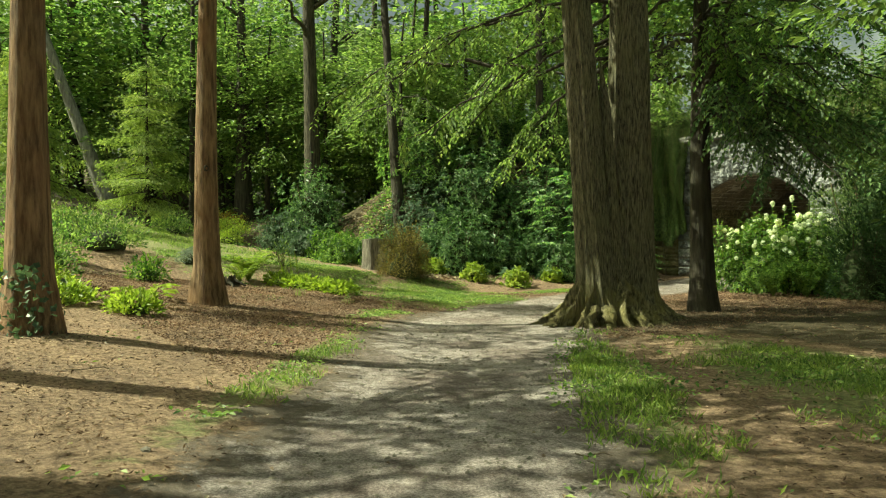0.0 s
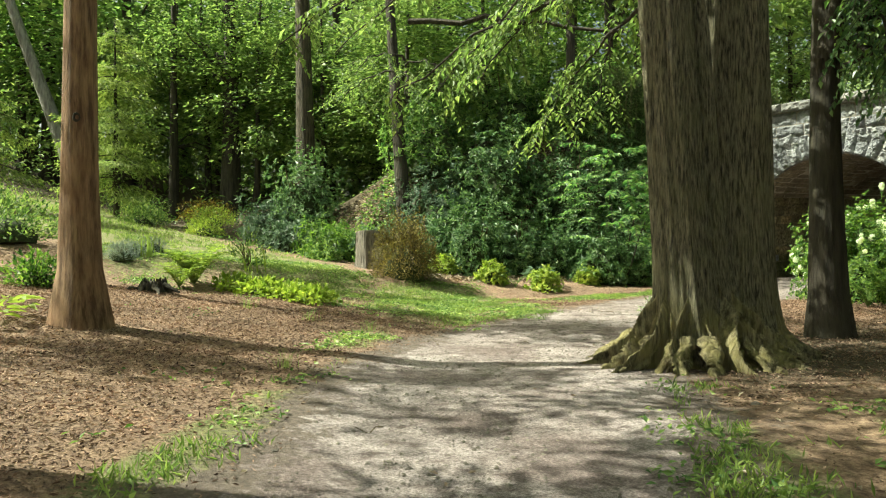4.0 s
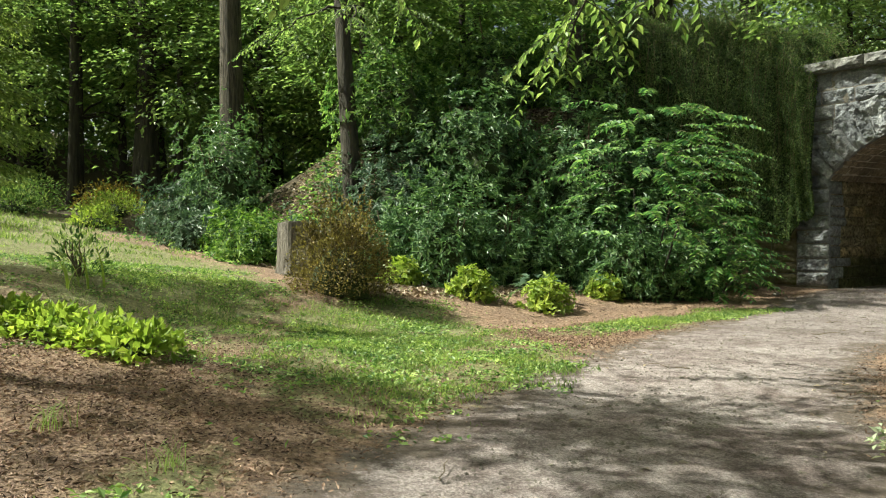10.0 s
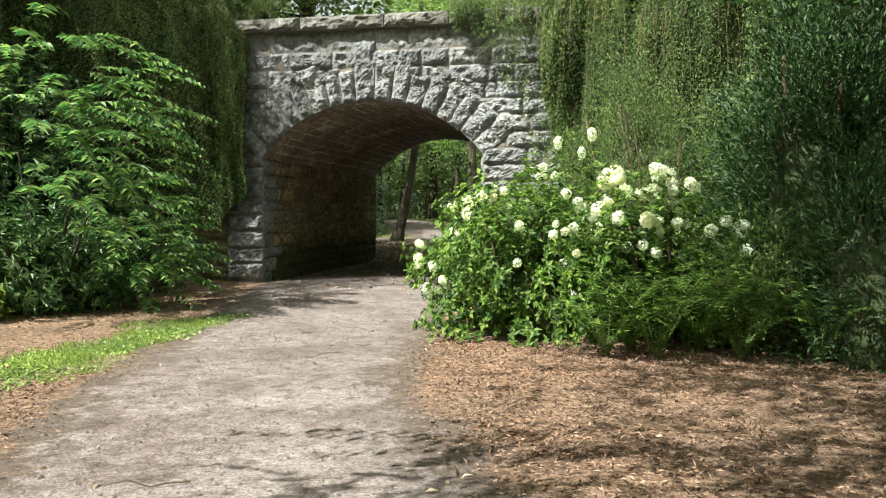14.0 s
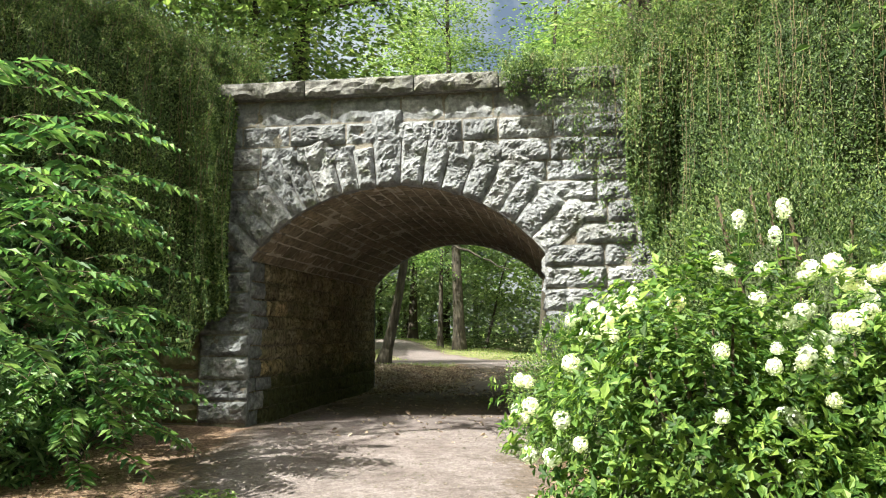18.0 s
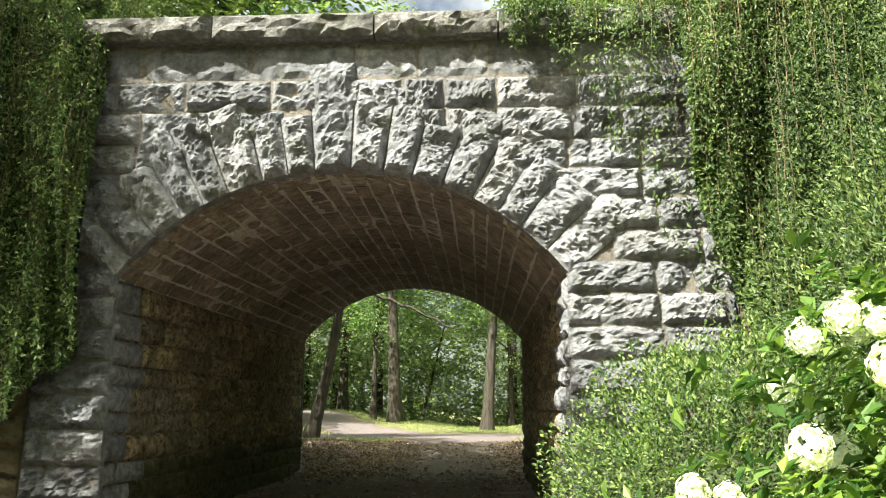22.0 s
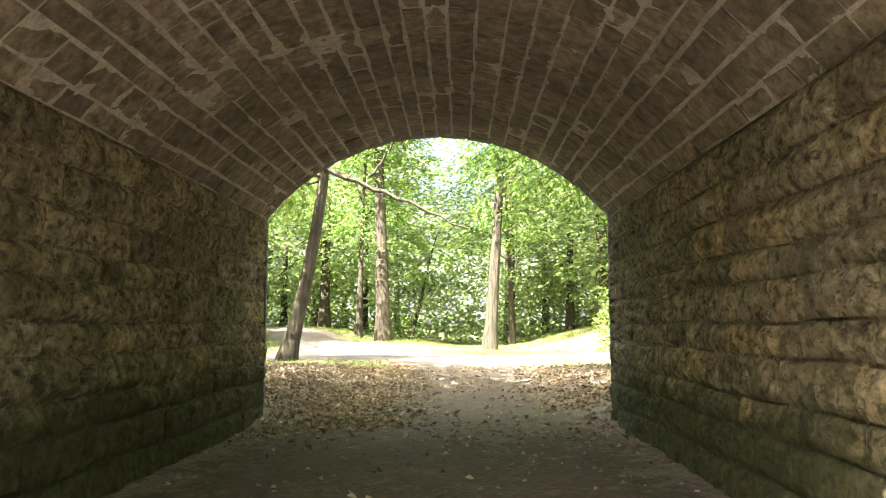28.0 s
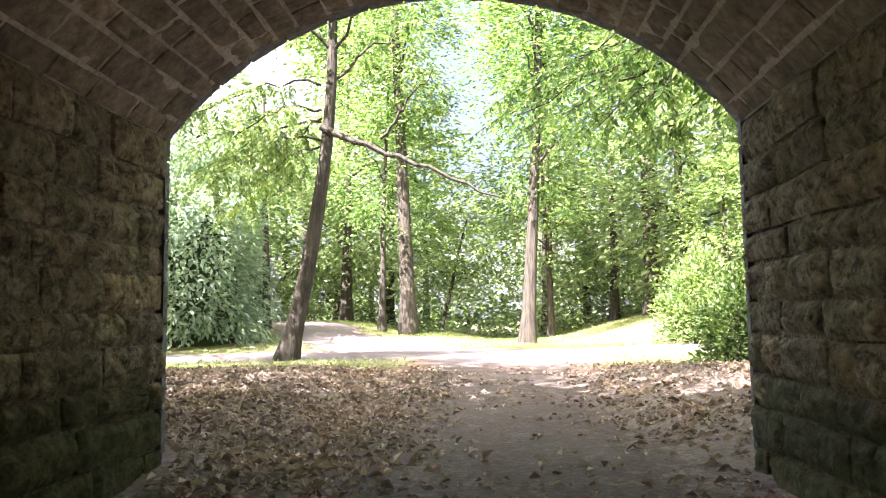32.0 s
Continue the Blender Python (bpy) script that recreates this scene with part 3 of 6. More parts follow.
def rough_patch(place, us, vs, out, amp, pinch=0.012, back=0.16, n=(5, 4)):
    """A rock-faced block: a hewn front with pinched edges and sides running back. us, vs: corner lists (bottom left, bottom right, top right, top left)."""
    nx, ny = n
    s, t = np.meshgrid(np.linspace(0, 1, nx + 1), np.linspace(0, 1, ny + 1))
    mid = (s > 0.001) & (s < 0.999) & (t > 0.001) & (t < 0.999)
    s, t = s + (srng.random(s.shape) - 0.5) * 0.6 / nx * mid, t + (srng.random(t.shape) - 0.5) * 0.6 / ny * mid
    w = [(1 - s) * (1 - t), s * (1 - t), s * t, (1 - s) * t]
    u, v = sum(a * b for a, b in zip(w, us)), sum(a * b for a, b in zip(w, vs))
    k = srng.random() * 50
    big = np.array([[noise.noise((a * 2.6 + k, b * 2.6, k)) + 0.7 * noise.noise((a * 6 + k, b * 6, k)) + 0.36 * abs(noise.noise((a * 13 + k, b * 13, k))) + 0.15 * noise.noise((a * 32, b * 32 + k, k)) for a, b in zip(ra, rb)] for ra, rb in zip(u, v)])
    edge = np.minimum(np.minimum(s, 1 - s) * (us[1] - us[0] if us[1] > us[0] else 0.5), np.minimum(t, 1 - t) * abs(vs[2] - vs[1] if abs(vs[2] - vs[1]) > 0.05 else 0.3))
    dome_ = smooth(edge / 0.07)
    o = out + np.where(mid, amp * (0.55 + 0.9 * big + 0.3 * (srng.random(s.shape) - 0.5)) * dome_, -pinch * srng.random(s.shape))
    front = place(u, v, o)
    ring = np.r_[np.arange(nx + 1), (np.arange(1, ny + 1) * (nx + 1) + nx), ny * (nx + 1) + np.arange(nx - 1, -1, -1), np.arange(ny - 1, -1, -1) * (nx + 1)]
    skirt = np.stack([front.reshape(-1, 3)[ring], place(u.ravel()[ring], v.ravel()[ring], np.full(len(ring), out - back))])
    return [front, skirt]


def face(u, v, o):
    return np.stack([u, -o, v], -1)


def add_stone(parent, chunks, material, name="stone"):
    v, f, n = grids(chunks)
    me = mesh_np(name, v, f, n, material)
    return part(name, me, parent)


def block(us, vs, gap=0.012):
    """Shrinks a four-cornered block about its middle to leave a joint."""
    us, vs = np.array(us, float), np.array(vs, float)
    cu, cv = us.mean(), vs.mean()
    return us - np.sign(us - cu) * gap, vs - np.sign(vs - cv) * gap


def arch_z(x):
    return CZ + np.sqrt(np.maximum(RAD ** 2 - np.clip(np.abs(x), 0, HW) ** 2, 0))


COURSES = [0.0, 0.40, 0.78, 1.2, 1.58, 1.98, 2.36, 2.74, 3.12, 3.5, 3.88, 4.25, 4.62, 5.03, 5.43]


def facade(y, face_out, name, label, x_lo, x_hi):
    """An arched bridge front of rock-faced stones before a mortared core."""
    ob = thing(name, 0, y, 0, label, "bridge wall", kind="structure")

    def place(u, v, o):
        return np.stack([u, face_out * o, v], -1)
    # core with the opening left free
    xs = np.unique(np.r_[np.linspace(x_lo, -HW, 4), np.linspace(-HW, HW, 41), np.linspace(HW, x_hi, 4)])
    chunks = []
    for a, b in zip(xs[:-1], xs[1:]):
        inner = abs(a + b) / 2 < HW
        za, zb = (arch_z(a), arch_z(b)) if inner else (-0.6, -0.6)
        q = np.array([[[a, 0.02, za], [b, 0.02, zb]], [[a, 0.02, 6.17], [b, 0.02, 6.17]], [[a, -0.5, 6.17], [b, -0.5, 6.17]]])
        q[..., 1] *= face_out
        chunks.append(q)
        if inner:
            q2 = np.array([[[a, 0.02, za], [b, 0.02, zb]], [[a, -0.5, za], [b, -0.5, zb]]])
            q2[..., 1] *= face_out
            chunks.append(q2)
    v, f, n = grids(chunks)
    core = mesh_np("core", v, f, n, M["mortar"])
    bm = bmesh.new()
    bm.from_mesh(core)
    bmesh.ops.remove_doubles(bm, verts=bm.verts, dist=0.0005)
    bm.to_mesh(core)
    bm.free()
    part("core", core, ob, "recessed mortar")
    # voussoirs
    cuts = [-SPAN]
    while cuts[-1] < SPAN - 0.05:
        cuts.append(cuts[-1] + srng.uniform(0.088, 0.128))
    cuts = np.array(cuts)
    cuts = -SPAN + (cuts + SPAN) * (2 * SPAN) / (cuts[-1] + SPAN)
    for a, b in zip(cuts[:-1], cuts[1:]):
        m = (a + b) / 2
        ring = 1.38 if abs(m - -0.02) < 0.06 else srng.choice([0.72, 0.86, 1.0, 1.08]) if abs(m) < 0.5 else srng.uniform(0.85, 1.15)
        ring = min(ring, (5.4 - CZ) / math.cos(m) - RAD) if abs(m) > 0.07 else ring
        r0, r1 = RAD - 0.015, RAD + ring
        us = [r0 * math.sin(a), r0 * math.sin(b), r1 * math.sin(b), r1 * math.sin(a)]
        vs = [CZ + r0 * math.cos(a), CZ + r0 * math.cos(b), CZ + r1 * math.cos(b), CZ + r1 * math.cos(a)]
        ua, va = np.array(us), np.array(vs)
        ua = ua - (ua - ua.mean()) * 0.05
        va = va - (va - va.mean()) * 0.012
        add_stone(ob, rough_patch(place, ua, va, 0.06, 0.14, 0.012, 0.22, (12, 30)), M["facade"], "voussoir")
    # courses
    for lo, hi in zip(COURSES[:-1], COURSES[1:]):
        x = x_lo
        mid = (lo + hi) / 2
        while x < x_hi - 0.1:
            wide = srng.uniform(0.5, 1.15)
            end = min(x + wide, x_hi)
            if mid < SPRING:
                limit = HW - 0.04
                if x < -limit < end + 0.25:
                    end = -limit
                if -limit <= x < limit:
                    x = limit
                    continue
            else:
                reach = math.sqrt(max((RAD + 0.62) ** 2 - (mid - CZ) ** 2, 0))
                if x < -reach < end + 0.2:
                    end = -reach
                elif -reach <= x < reach:
                    x = reach
                    continue
            if end - x > 0.12:
                us, vs = block([x, end, end, x], [lo, lo, hi, hi])
                add_stone(ob, rough_patch(place, us, vs, 0.025, 0.12, 0.012, 0.1, (22, 12)), M["facade"])
            x = end
    # frieze blocks, then the coping
    x = x_lo
    while x < x_hi:
        end = min(x + srng.uniform(0.7, 1.5), x_hi)
        us, vs = block([x, end, end, x], [5.43, 5.43, 5.9, 5.9])
        add_stone(ob, rough_patch(place, us, vs, 0.025, 0.045, 0.012, 0.1, (10, 5)), M["facade"], "frieze_stone")
        x = end
    x = x_lo
    while x < x_hi:
        end = min(x + srng.uniform(1.3, 2.1), x_hi)
        us, vs = block([x, end, end, x], [5.9, 5.9, 6.22, 6.22])
        chunk = rough_patch(place, us, vs, 0.24, 0.10, 0.012, 0.82, (18, 5))
        g = np.array([[[us[0], 0.235 * face_out, 6.205], [us[1], 0.235 * face_out, 6.2]], [[us[0], -0.58 * face_out, 6.205], [us[1], -0.58 * face_out, 6.2]]])
        add_stone(ob, chunk + [g], M["coping"], "coping_stone")
        x = end
    return ob


facade(0.0, -1, "bridge_front", "grey rock-faced stone bridge front with round arch", -3.6, 4.6)
facade(DEEP, 1, "bridge_back", "grey rock-faced stone bridge back with round arch", -3.4, 3.4).location.z = RISE * DEEP

# tunnel side walls
for side, nm in ((-1, "wall_west"), (1, "wall_east")):
    ob = thing(nm, 0, 0, 0, "brown and grey coursed stone tunnel wall, damp and mossy at the foot", "tunnel wall", kind="structure")

    def place(u, v, o, side=side):
        wav = 0.012 * np.sin(u * 1.7 + v * 2.1 + side) + 0.006 * np.sin(u * 4.3 + v)
        return np.stack([side * (HW - o) + 0 * u, u, v + (RISE * u * v / SPRING + wav * (v > 0.1) * (v < SPRING - 0.1))], -1)
    bu, bv = np.meshgrid(np.linspace(0.12, DEEP - 0.12, 170), np.linspace(-0.4, SPRING, 50))
    bo = np.array([[noise.noise((a * 3.1, b * 3.1, side)) * 0.016 + noise.noise((a * 11, b * 11, side)) * 0.008 for a, b in zip(ra, rb)] for ra, rb in zip(bu, bv)])
    v, f, n = grids([place(bu, bv, bo * 1.7 - 0.012)])
    part("core", mesh_np("core", v, f, n, M["joint"]), ob, "recessed eroded mortar")
    z = -0.2
    for hi in (0.2, 0.53, 0.79, 1.12, 1.38, 1.7, 1.94, 2.26, 2.58, SPRING - 0.0):
        y = 0.0
        while y < DEEP - 0.03:
            end = min(y + srng.uniform(0.3, 0.95), DEEP - 0.03)
            if DEEP - end < 0.3:
                end = DEEP - 0.03
            us, vs = block([y, end, end, y], [z, z, hi, hi], srng.uniform(0.006, 0.022))
            add_stone(ob, rough_patch(place, us, vs, srng.uniform(0.0, 0.034), 0.052, 0.014, 0.12, (14, 9)), M["facade"] if y < (1.15 if side > 0 else 0.4) else M["inner"])
            y = end
        z = hi

# vault: one ceiling mesh of close-set arch stones
chunks = []
arcs = np.r_[0, np.cumsum(srng.uniform(0.8, 1.25, 25))]
arcs = -SPAN + 2 * SPAN * arcs / arcs[-1]
for a, b in zip(arcs[:-1], arcs[1:]):
    y = 0.06
    while y < DEEP - 0.06:
        end = min(y + srng.uniform(0.3, 0.7), DEEP - 0.06)
        if DEEP - end < 0.25:
            end = DEEP - 0.06

        def place(u, v, o):
            r = RAD - o
            return np.stack([r * np.sin(v), u, CZ + RISE * u + r * np.cos(v)], -1)
        us, vs = block([y, end, end, y], [a, a, b, b], 0.0)
        us = us - np.sign(us - us.mean()) * srng.uniform(0.008, 0.022) + srng.normal(size=4) * 0.009
        vs = vs - np.sign(vs - vs.mean()) * srng.uniform(0.003, 0.0075) + srng.normal(size=4) * 0.002
        chunks += rough_patch(place, us, vs, srng.uniform(0.006, 0.03), 0.03, 0.008, 0.07, (6, 4))
        y = end
av, yv = np.meshgrid(np.linspace(-SPAN, SPAN, 110), np.linspace(0.1, DEEP - 0.1, 190))
bed = np.array([[0.004 + noise.noise((a * 9, b * 2.7, 0.5)) * 0.014 + noise.noise((a * 30, b * 9, 3.5)) * 0.012 for a, b in zip(ra, rb)] for ra, rb in zip(av, yv)])
ceil_core = np.stack([(RAD - bed) * np.sin(av), yv, CZ + RISE * yv + (RAD - bed) * np.cos(av)], -1)
v, f, n = grids(chunks)
tagged(new("ceiling", mesh_np("ceiling", v, f, n, M["vault"])), "barrel vault of close-set brown stone blocks", "tunnel ceiling", kind="structure")
v, f, n = grids([ceil_core])
tagged(new("ceiling_backing", mesh_np("ceiling_backing", v, f, n, M["lime"])), "mortar bed behind the vault stones", "tunnel ceiling", kind="structure")
# earth over the vault
ex, ey = np.meshgrid(np.linspace(-4.5, 4.5, 10), np.linspace(0.45, DEEP - 0.45, 12))
deck = np.stack([ex, ey, 5.75 + 0.03 * np.sin(ex * 2) + 0 * ey], -1)
v, f, n = grids([deck])
tagged(new("bridge_deck", mesh_np("bridge_deck", v, f, n, M["ground"], True)), "earth and grass deck on top of the bridge", "bridge deck", kind="structure")

# wing walls splayed out from the front
def wing(name, x0, y0, x1, y1, tops, label):
    ob = thing(name, 0, 0, 0, label, "retaining wall", kind="structure")
    d = np.array([x1 - x0, y1 - y0])
    ln = np.linalg.norm(d)
    d = d / ln
    nrm = np.array([d[1], -d[0]])
    if nrm[1] > 0:
        nrm = -nrm

    def place(u, v, o):
        return np.stack([x0 + d[0] * u + nrm[0] * o, y0 + d[1] * u + nrm[1] * o, v], -1)
    g = place(np.array([[0, ln], [0, ln]]), np.array([[-0.6, -0.6], [tops[0], tops[1]]]), np.zeros((2, 2)))
    top = place(np.array([[0, ln], [0, ln]]), np.array([[tops[0], tops[1]]] * 2), np.array([[0, 0], [-0.4, -0.4]]))
    v, f, n = grids([g, top])
    part("core", mesh_np("core", v, f, n, M["mortar"]), ob, "recessed mortar")
    z = -0.4
    while z < max(tops) - 0.1:
        hi = z + srng.uniform(0.3, 0.42)
        u = 0.02
        while u < ln - 0.05:
            end = min(u + srng.uniform(0.5, 1.1), ln)
            top_here = tops[0] + (tops[1] - tops[0]) * (u + end) / 2 / ln
            if hi < top_here + 0.15:
                us, vs = block([u, end, end, u], [z, z, hi, hi])
                add_stone(ob, rough_patch(place, us, vs, 0.03, 0.08, 0.012, 0.1, (7, 4)), M["wing"])
            u = end
        z = hi
    return ob


wing("wing_wall_west", -3.6, 0.02, -7.4, -1.3, (5.9, 3.2), "mossy brown stone wing wall under hanging vines")
wing("wing_wall_east", 4.6, 0.02, 8.5, -1.0, (5.9, 3.4), "grey stone wing wall under hanging vines")

# ---- plants: makers ----
def crown_points(r, n, centre, size, lumpy=0.35, hollow=0.35):
    """Clump centres filling an uneven ellipsoid."""
    out = []
    while len(out) < n:
        d = r.normal(size=3)
        d /= np.linalg.norm(d)
        k = 1 + lumpy * noise.noise((d[0] * 1.7 + centre[0], d[1] * 1.7 + centre[1], d[2] * 1.7 + n * 0.1))
        rad = (hollow + (1 - hollow) * r.random() ** 0.6) * k
        out.append(np.array(centre) + d * rad * np.array(size))
    return np.array(out)


def foliage(name, centres, per, spread, size, material, r, flat=0.35, out_from=None, droop=0.3, ratio=0.52):
    """Leaf sprays: each a drooping, layered fan of leaves about its centre."""
    C = np.repeat(centres, per, 0)
    big = np.repeat(r.uniform(0.6, 1.3, len(centres)), per)[:, None]
    q = r.normal(size=C.shape) * spread * big
    q[:, 2] = q[:, 2] * flat - 0.28 * np.hypot(q[:, 0], q[:, 1])
    P = C + q
    A = q * np.array([1, 1, 0]) / spread + r.normal(size=C.shape) * 0.5
    A[:, 2] = A[:, 2] * 0.35 - droop
    if out_from is not None:
        A += unit(P - np.asarray(out_from)) * 0.5
    N = r.normal(size=C.shape) * 0.5 + np.array([0, 0, 1.0])
    L = size * r.uniform(0.6, 1.35, len(P))
    return leaf_mesh(name, P, A, N, L, L * ratio, material)


def trunk_tubes(r, radius, top, lean=(0, 0), flare=1.5, sides=14, curve=0.12, low=-0.25, bow=1.0):
    n = 16
    t = np.linspace(0, 1, n)
    p = np.stack([lean[0] * (1 - (1 - t) ** bow) + curve * np.sin(t * 5 + r.random() * 6) * t, lean[1] * t + curve * np.cos(t * 4 + r.random() * 6) * t, low + (top - low) * t], 1)
    hgt = p[:, 2] - low
    rad = radius * (1 - 0.72 * t) * (1 + (flare - 1) * np.exp(-hgt / 0.45))
    return p, tube(p, rad, sides, 0.07, r.random() * 6, 0.25, 5)


def make_tree(name, label, x, y, radius, top, bark, leaf, crown, r, lean=(0, 0), clumps=120, per=50, size=0.17, spread=0.5, limbs=9, flare=1.5, z=None, hollow=0.3, bare=(), group="", first=0.35, droop=0.25, bow=1.0):
    """A tree: tapered trunk, limbs reaching into a crown of leaf clumps. crown: centre height, radius, half height."""
    ob = thing(name, x, y, h(x, y) if z is None else z, label, "tree", group)
    p, g = trunk_tubes(r, radius, top, lean, flare, bow=bow)
    part("trunk", tubes_mesh("trunk", [g], bark), ob)
    cz, cr, ch = crown
    mid = np.array([lean[0] * cz / top, lean[1] * cz / top, cz])
    C = crown_points(r, clumps, mid, (cr, cr, ch), 0.4, hollow)
    tips = C[r.permutation(len(C))[:limbs]]
    made = []
    for tip in tips:
        k = np.clip(np.interp(tip[2] - 0.35 * np.linalg.norm(tip[:2] - mid[:2]) - 0.3, p[:, 2], np.arange(len(p))), len(p) * first, len(p) - 2)
        base = p[int(k)]
        rr = radius * (1 - 0.72 * k / len(p)) * 0.42
        made.append(tube(bend(base, tip, 7, -0.15 * np.linalg.norm(tip - base) * 0.4, 0.09, r), np.linspace(rr, rr * 0.12, 7), 6))
    for a, b, rr in bare:
        made.append(tube(bend(a, b, 12, 0.0, 0.05, r), np.linspace(rr, rr * 0.25, 12), 7))
    for g in made:
        part("limb", tubes_mesh("limb", [g], bark), ob)
    part("crown", foliage("crown", C, per, spread, size, leaf, r, 0.42, mid - [0, 0, ch * 0.4], droop), ob)
    return ob


def dome(r, n, size, lumpy=0.3, inner=0.25, low=-0.15):
    """Points on and a little inside an uneven dome, with outward directions."""
    d = unit(r.normal(size=(int(n * 2.2), 3)))
    d = d[d[:, 2] > low][:n]
    k = np.array([1 + lumpy * noise.noise((a * 2.2 + size[0], b * 2.2, c * 2.2 + size[1])) + lumpy * 0.5 * noise.noise((a * 6, b * 6 + size[2], c * 6)) for a, b, c in d])
    rad = k * (1 - inner * r.random(len(d)) ** 2)
    return d * rad[:, None] * np.array(size), d


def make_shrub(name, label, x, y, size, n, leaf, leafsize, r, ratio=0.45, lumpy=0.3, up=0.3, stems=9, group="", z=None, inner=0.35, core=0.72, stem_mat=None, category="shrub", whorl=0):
    ob = thing(name, x, y, h(x, y) if z is None else z, label, category, group)
    sx, sy, sz = size
    P, D = dome(r, n, (sx, sy, sz), lumpy, inner)
    lift = np.array([0, 0, sz * 0.14])
    A = D + r.normal(size=P.shape) * 0.55 + np.array([0, 0, up])
    if whorl:
        P, D = P[::whorl], D[::whorl]
        big = np.repeat(r.uniform(0.75, 1.35, len(P)), whorl)
        D = unit(D + r.normal(size=D.shape) * 0.35 + np.array([0, 0, 0.35]))
        P, D = np.repeat(P, whorl, 0), np.repeat(D, whorl, 0)
        A = unit(np.cross(D, r.normal(size=P.shape))) + D * r.uniform(0.1, 0.7, (len(P), 1))
        P = P - D * leafsize * r.uniform(0, 0.7, (len(P), 1))
    N = D * (1.0 if whorl else 0.6) + r.normal(size=P.shape) * (0.2 if whorl else 0.4) + np.array([0, 0, 0.4 if whorl else 0.8])
    L = leafsize * r.uniform(0.6, 1.35, len(P)) * (big if whorl else 1.0)
    part("foliage", leaf_mesh("foliage", P + lift, A, N, L, L * ratio, leaf), ob)
    for k in range(stems):
        a = r.random() * 6.28
        tip = np.array([math.cos(a) * sx * r.uniform(0.2, 0.7), math.sin(a) * sy * r.uniform(0.2, 0.7), sz * r.uniform(0.6, 0.95)])
        b = np.array([math.cos(a) * sx * 0.12, math.sin(a) * sy * 0.12, -0.08])
        part("stem", tubes_mesh("stem", [tube(bend(b, tip, 6, 0, 0.03, r), np.linspace(0.022, 0.006, 6) * max(1, sz), 5)], stem_mat or M["stem"]), ob)
    # closed dark shell: paints the shaded inside seen between the leaves
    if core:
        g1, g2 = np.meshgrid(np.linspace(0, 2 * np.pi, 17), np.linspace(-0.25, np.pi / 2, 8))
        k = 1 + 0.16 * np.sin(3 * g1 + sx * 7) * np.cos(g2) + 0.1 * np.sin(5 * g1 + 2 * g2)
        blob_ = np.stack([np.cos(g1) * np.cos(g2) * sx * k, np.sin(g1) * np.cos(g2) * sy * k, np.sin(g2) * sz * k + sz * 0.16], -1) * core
        part("twig_mass", tubes_mesh("twig_mass", [blob_], M["under"]), ob, "dark closed shell for inner twigs and the shade among them")
    return ob


def frond_leaves(r, base, tip, pairs, length, sag=0.15):
    """A fern-like or pinnate leaf: leaflets in pairs along a bowed rib."""
    rib = bend(base, tip, pairs + 2, -sag, 0, r)
    t = unit(np.gradient(rib, axis=0))
    up = np.array([0, 0, 1.0])
    s = unit(np.cross(t, up))
    prof = np.sin(np.linspace(0.25, np.pi * 0.97, pairs + 2)) ** 0.7
    P, A, L = [], [], []
    for k in range(1, pairs + 2):
        for sg in (-1, 1):
            P.append(rib[k])
            A.append(s[k] * sg + t[k] * 0.45 + up * -0.1 + r.normal(size=3) * 0.14)
            L.append(length * prof[k] * r.uniform(0.75, 1.15))
    return np.array(P), np.array(A), np.array(L), rib


def make_fern(name, label, x, y, fronds, reach, leaflet, leaf, r, rise=0.9, pairs=16, group="", z=None, category="fern", ratio=0.28):
    ob = thing(name, x, y, h(x, y) if z is None else z, label, category, group)
    for k in range(fronds):
        a = k / fronds * 6.283 + r.uniform(-0.3, 0.3)
        q = reach * r.uniform(0.7, 1.1)
        tip = np.array([math.cos(a) * q, math.sin(a) * q, rise * r.uniform(0.5, 1.1)])
        P, A, L, rib = frond_leaves(r, np.array([0, 0, 0.0]), tip, pairs, leaflet, q * 0.3)
        f = part("frond", leaf_mesh("frond", P, A, np.array([[0, 0, 1.0]]) + r.normal(size=P.shape) * 0.15, L, L * ratio, leaf, 0.1, 0.05), ob)
        part("rib", tubes_mesh("rib", [tube(rib, np.linspace(0.006, 0.002, len(rib)), 4)], M["leaf_light"]), f)
    return ob


# ---- trees beside the path ----
tr = np.random.default_rng(21)
smooth_trunk = make_tree("tree", "tall tree with smooth red-brown trunk rising from bark mulch", 3.25, -24.22, 0.265, 15, M["bark_red"], M["leaf_wood"], (12.5, 3.6, 3.0), tr, (0.15, 0.1), 42, 80, 0.24, 0.42, 7, 1.55, first=0.62)
# added limb and leaves out of view, set to drop shade on the path
o_ = crown_points(tr, 26, (-6.0, -0.1, 11.5), (1.9, 1.2, 0.7), 0.4, 0.2)
o_ = np.concatenate([o_, crown_points(tr, 5, (-4.4, -0.3, 11.4), (1.3, 1.2, 0.7), 0.4, 0.2)])
part("limb", tubes_mesh("limb", [tube(bend((0.05, 0.0, 9.6), (-6.4, -0.1, 11.4), 9, -0.3, 0.08, tr), np.linspace(0.11, 0.02, 9), 7)], M["bark_red"]), smooth_trunk)
part("bough", foliage("bough", o_, 60, 0.4, 0.2, M["leaf_wood"], tr), smooth_trunk)
straight = make_tree("tree", "tall straight tree with brown trunk and ivy at its foot", 7.6, -28.1, 0.26, 15, M["bark_red"], M["leaf_wood"], (12.5, 4.8, 3.0), tr, (-0.5, 0.2), 70, 80, 0.24, 0.42, 7, 1.5, first=0.62)
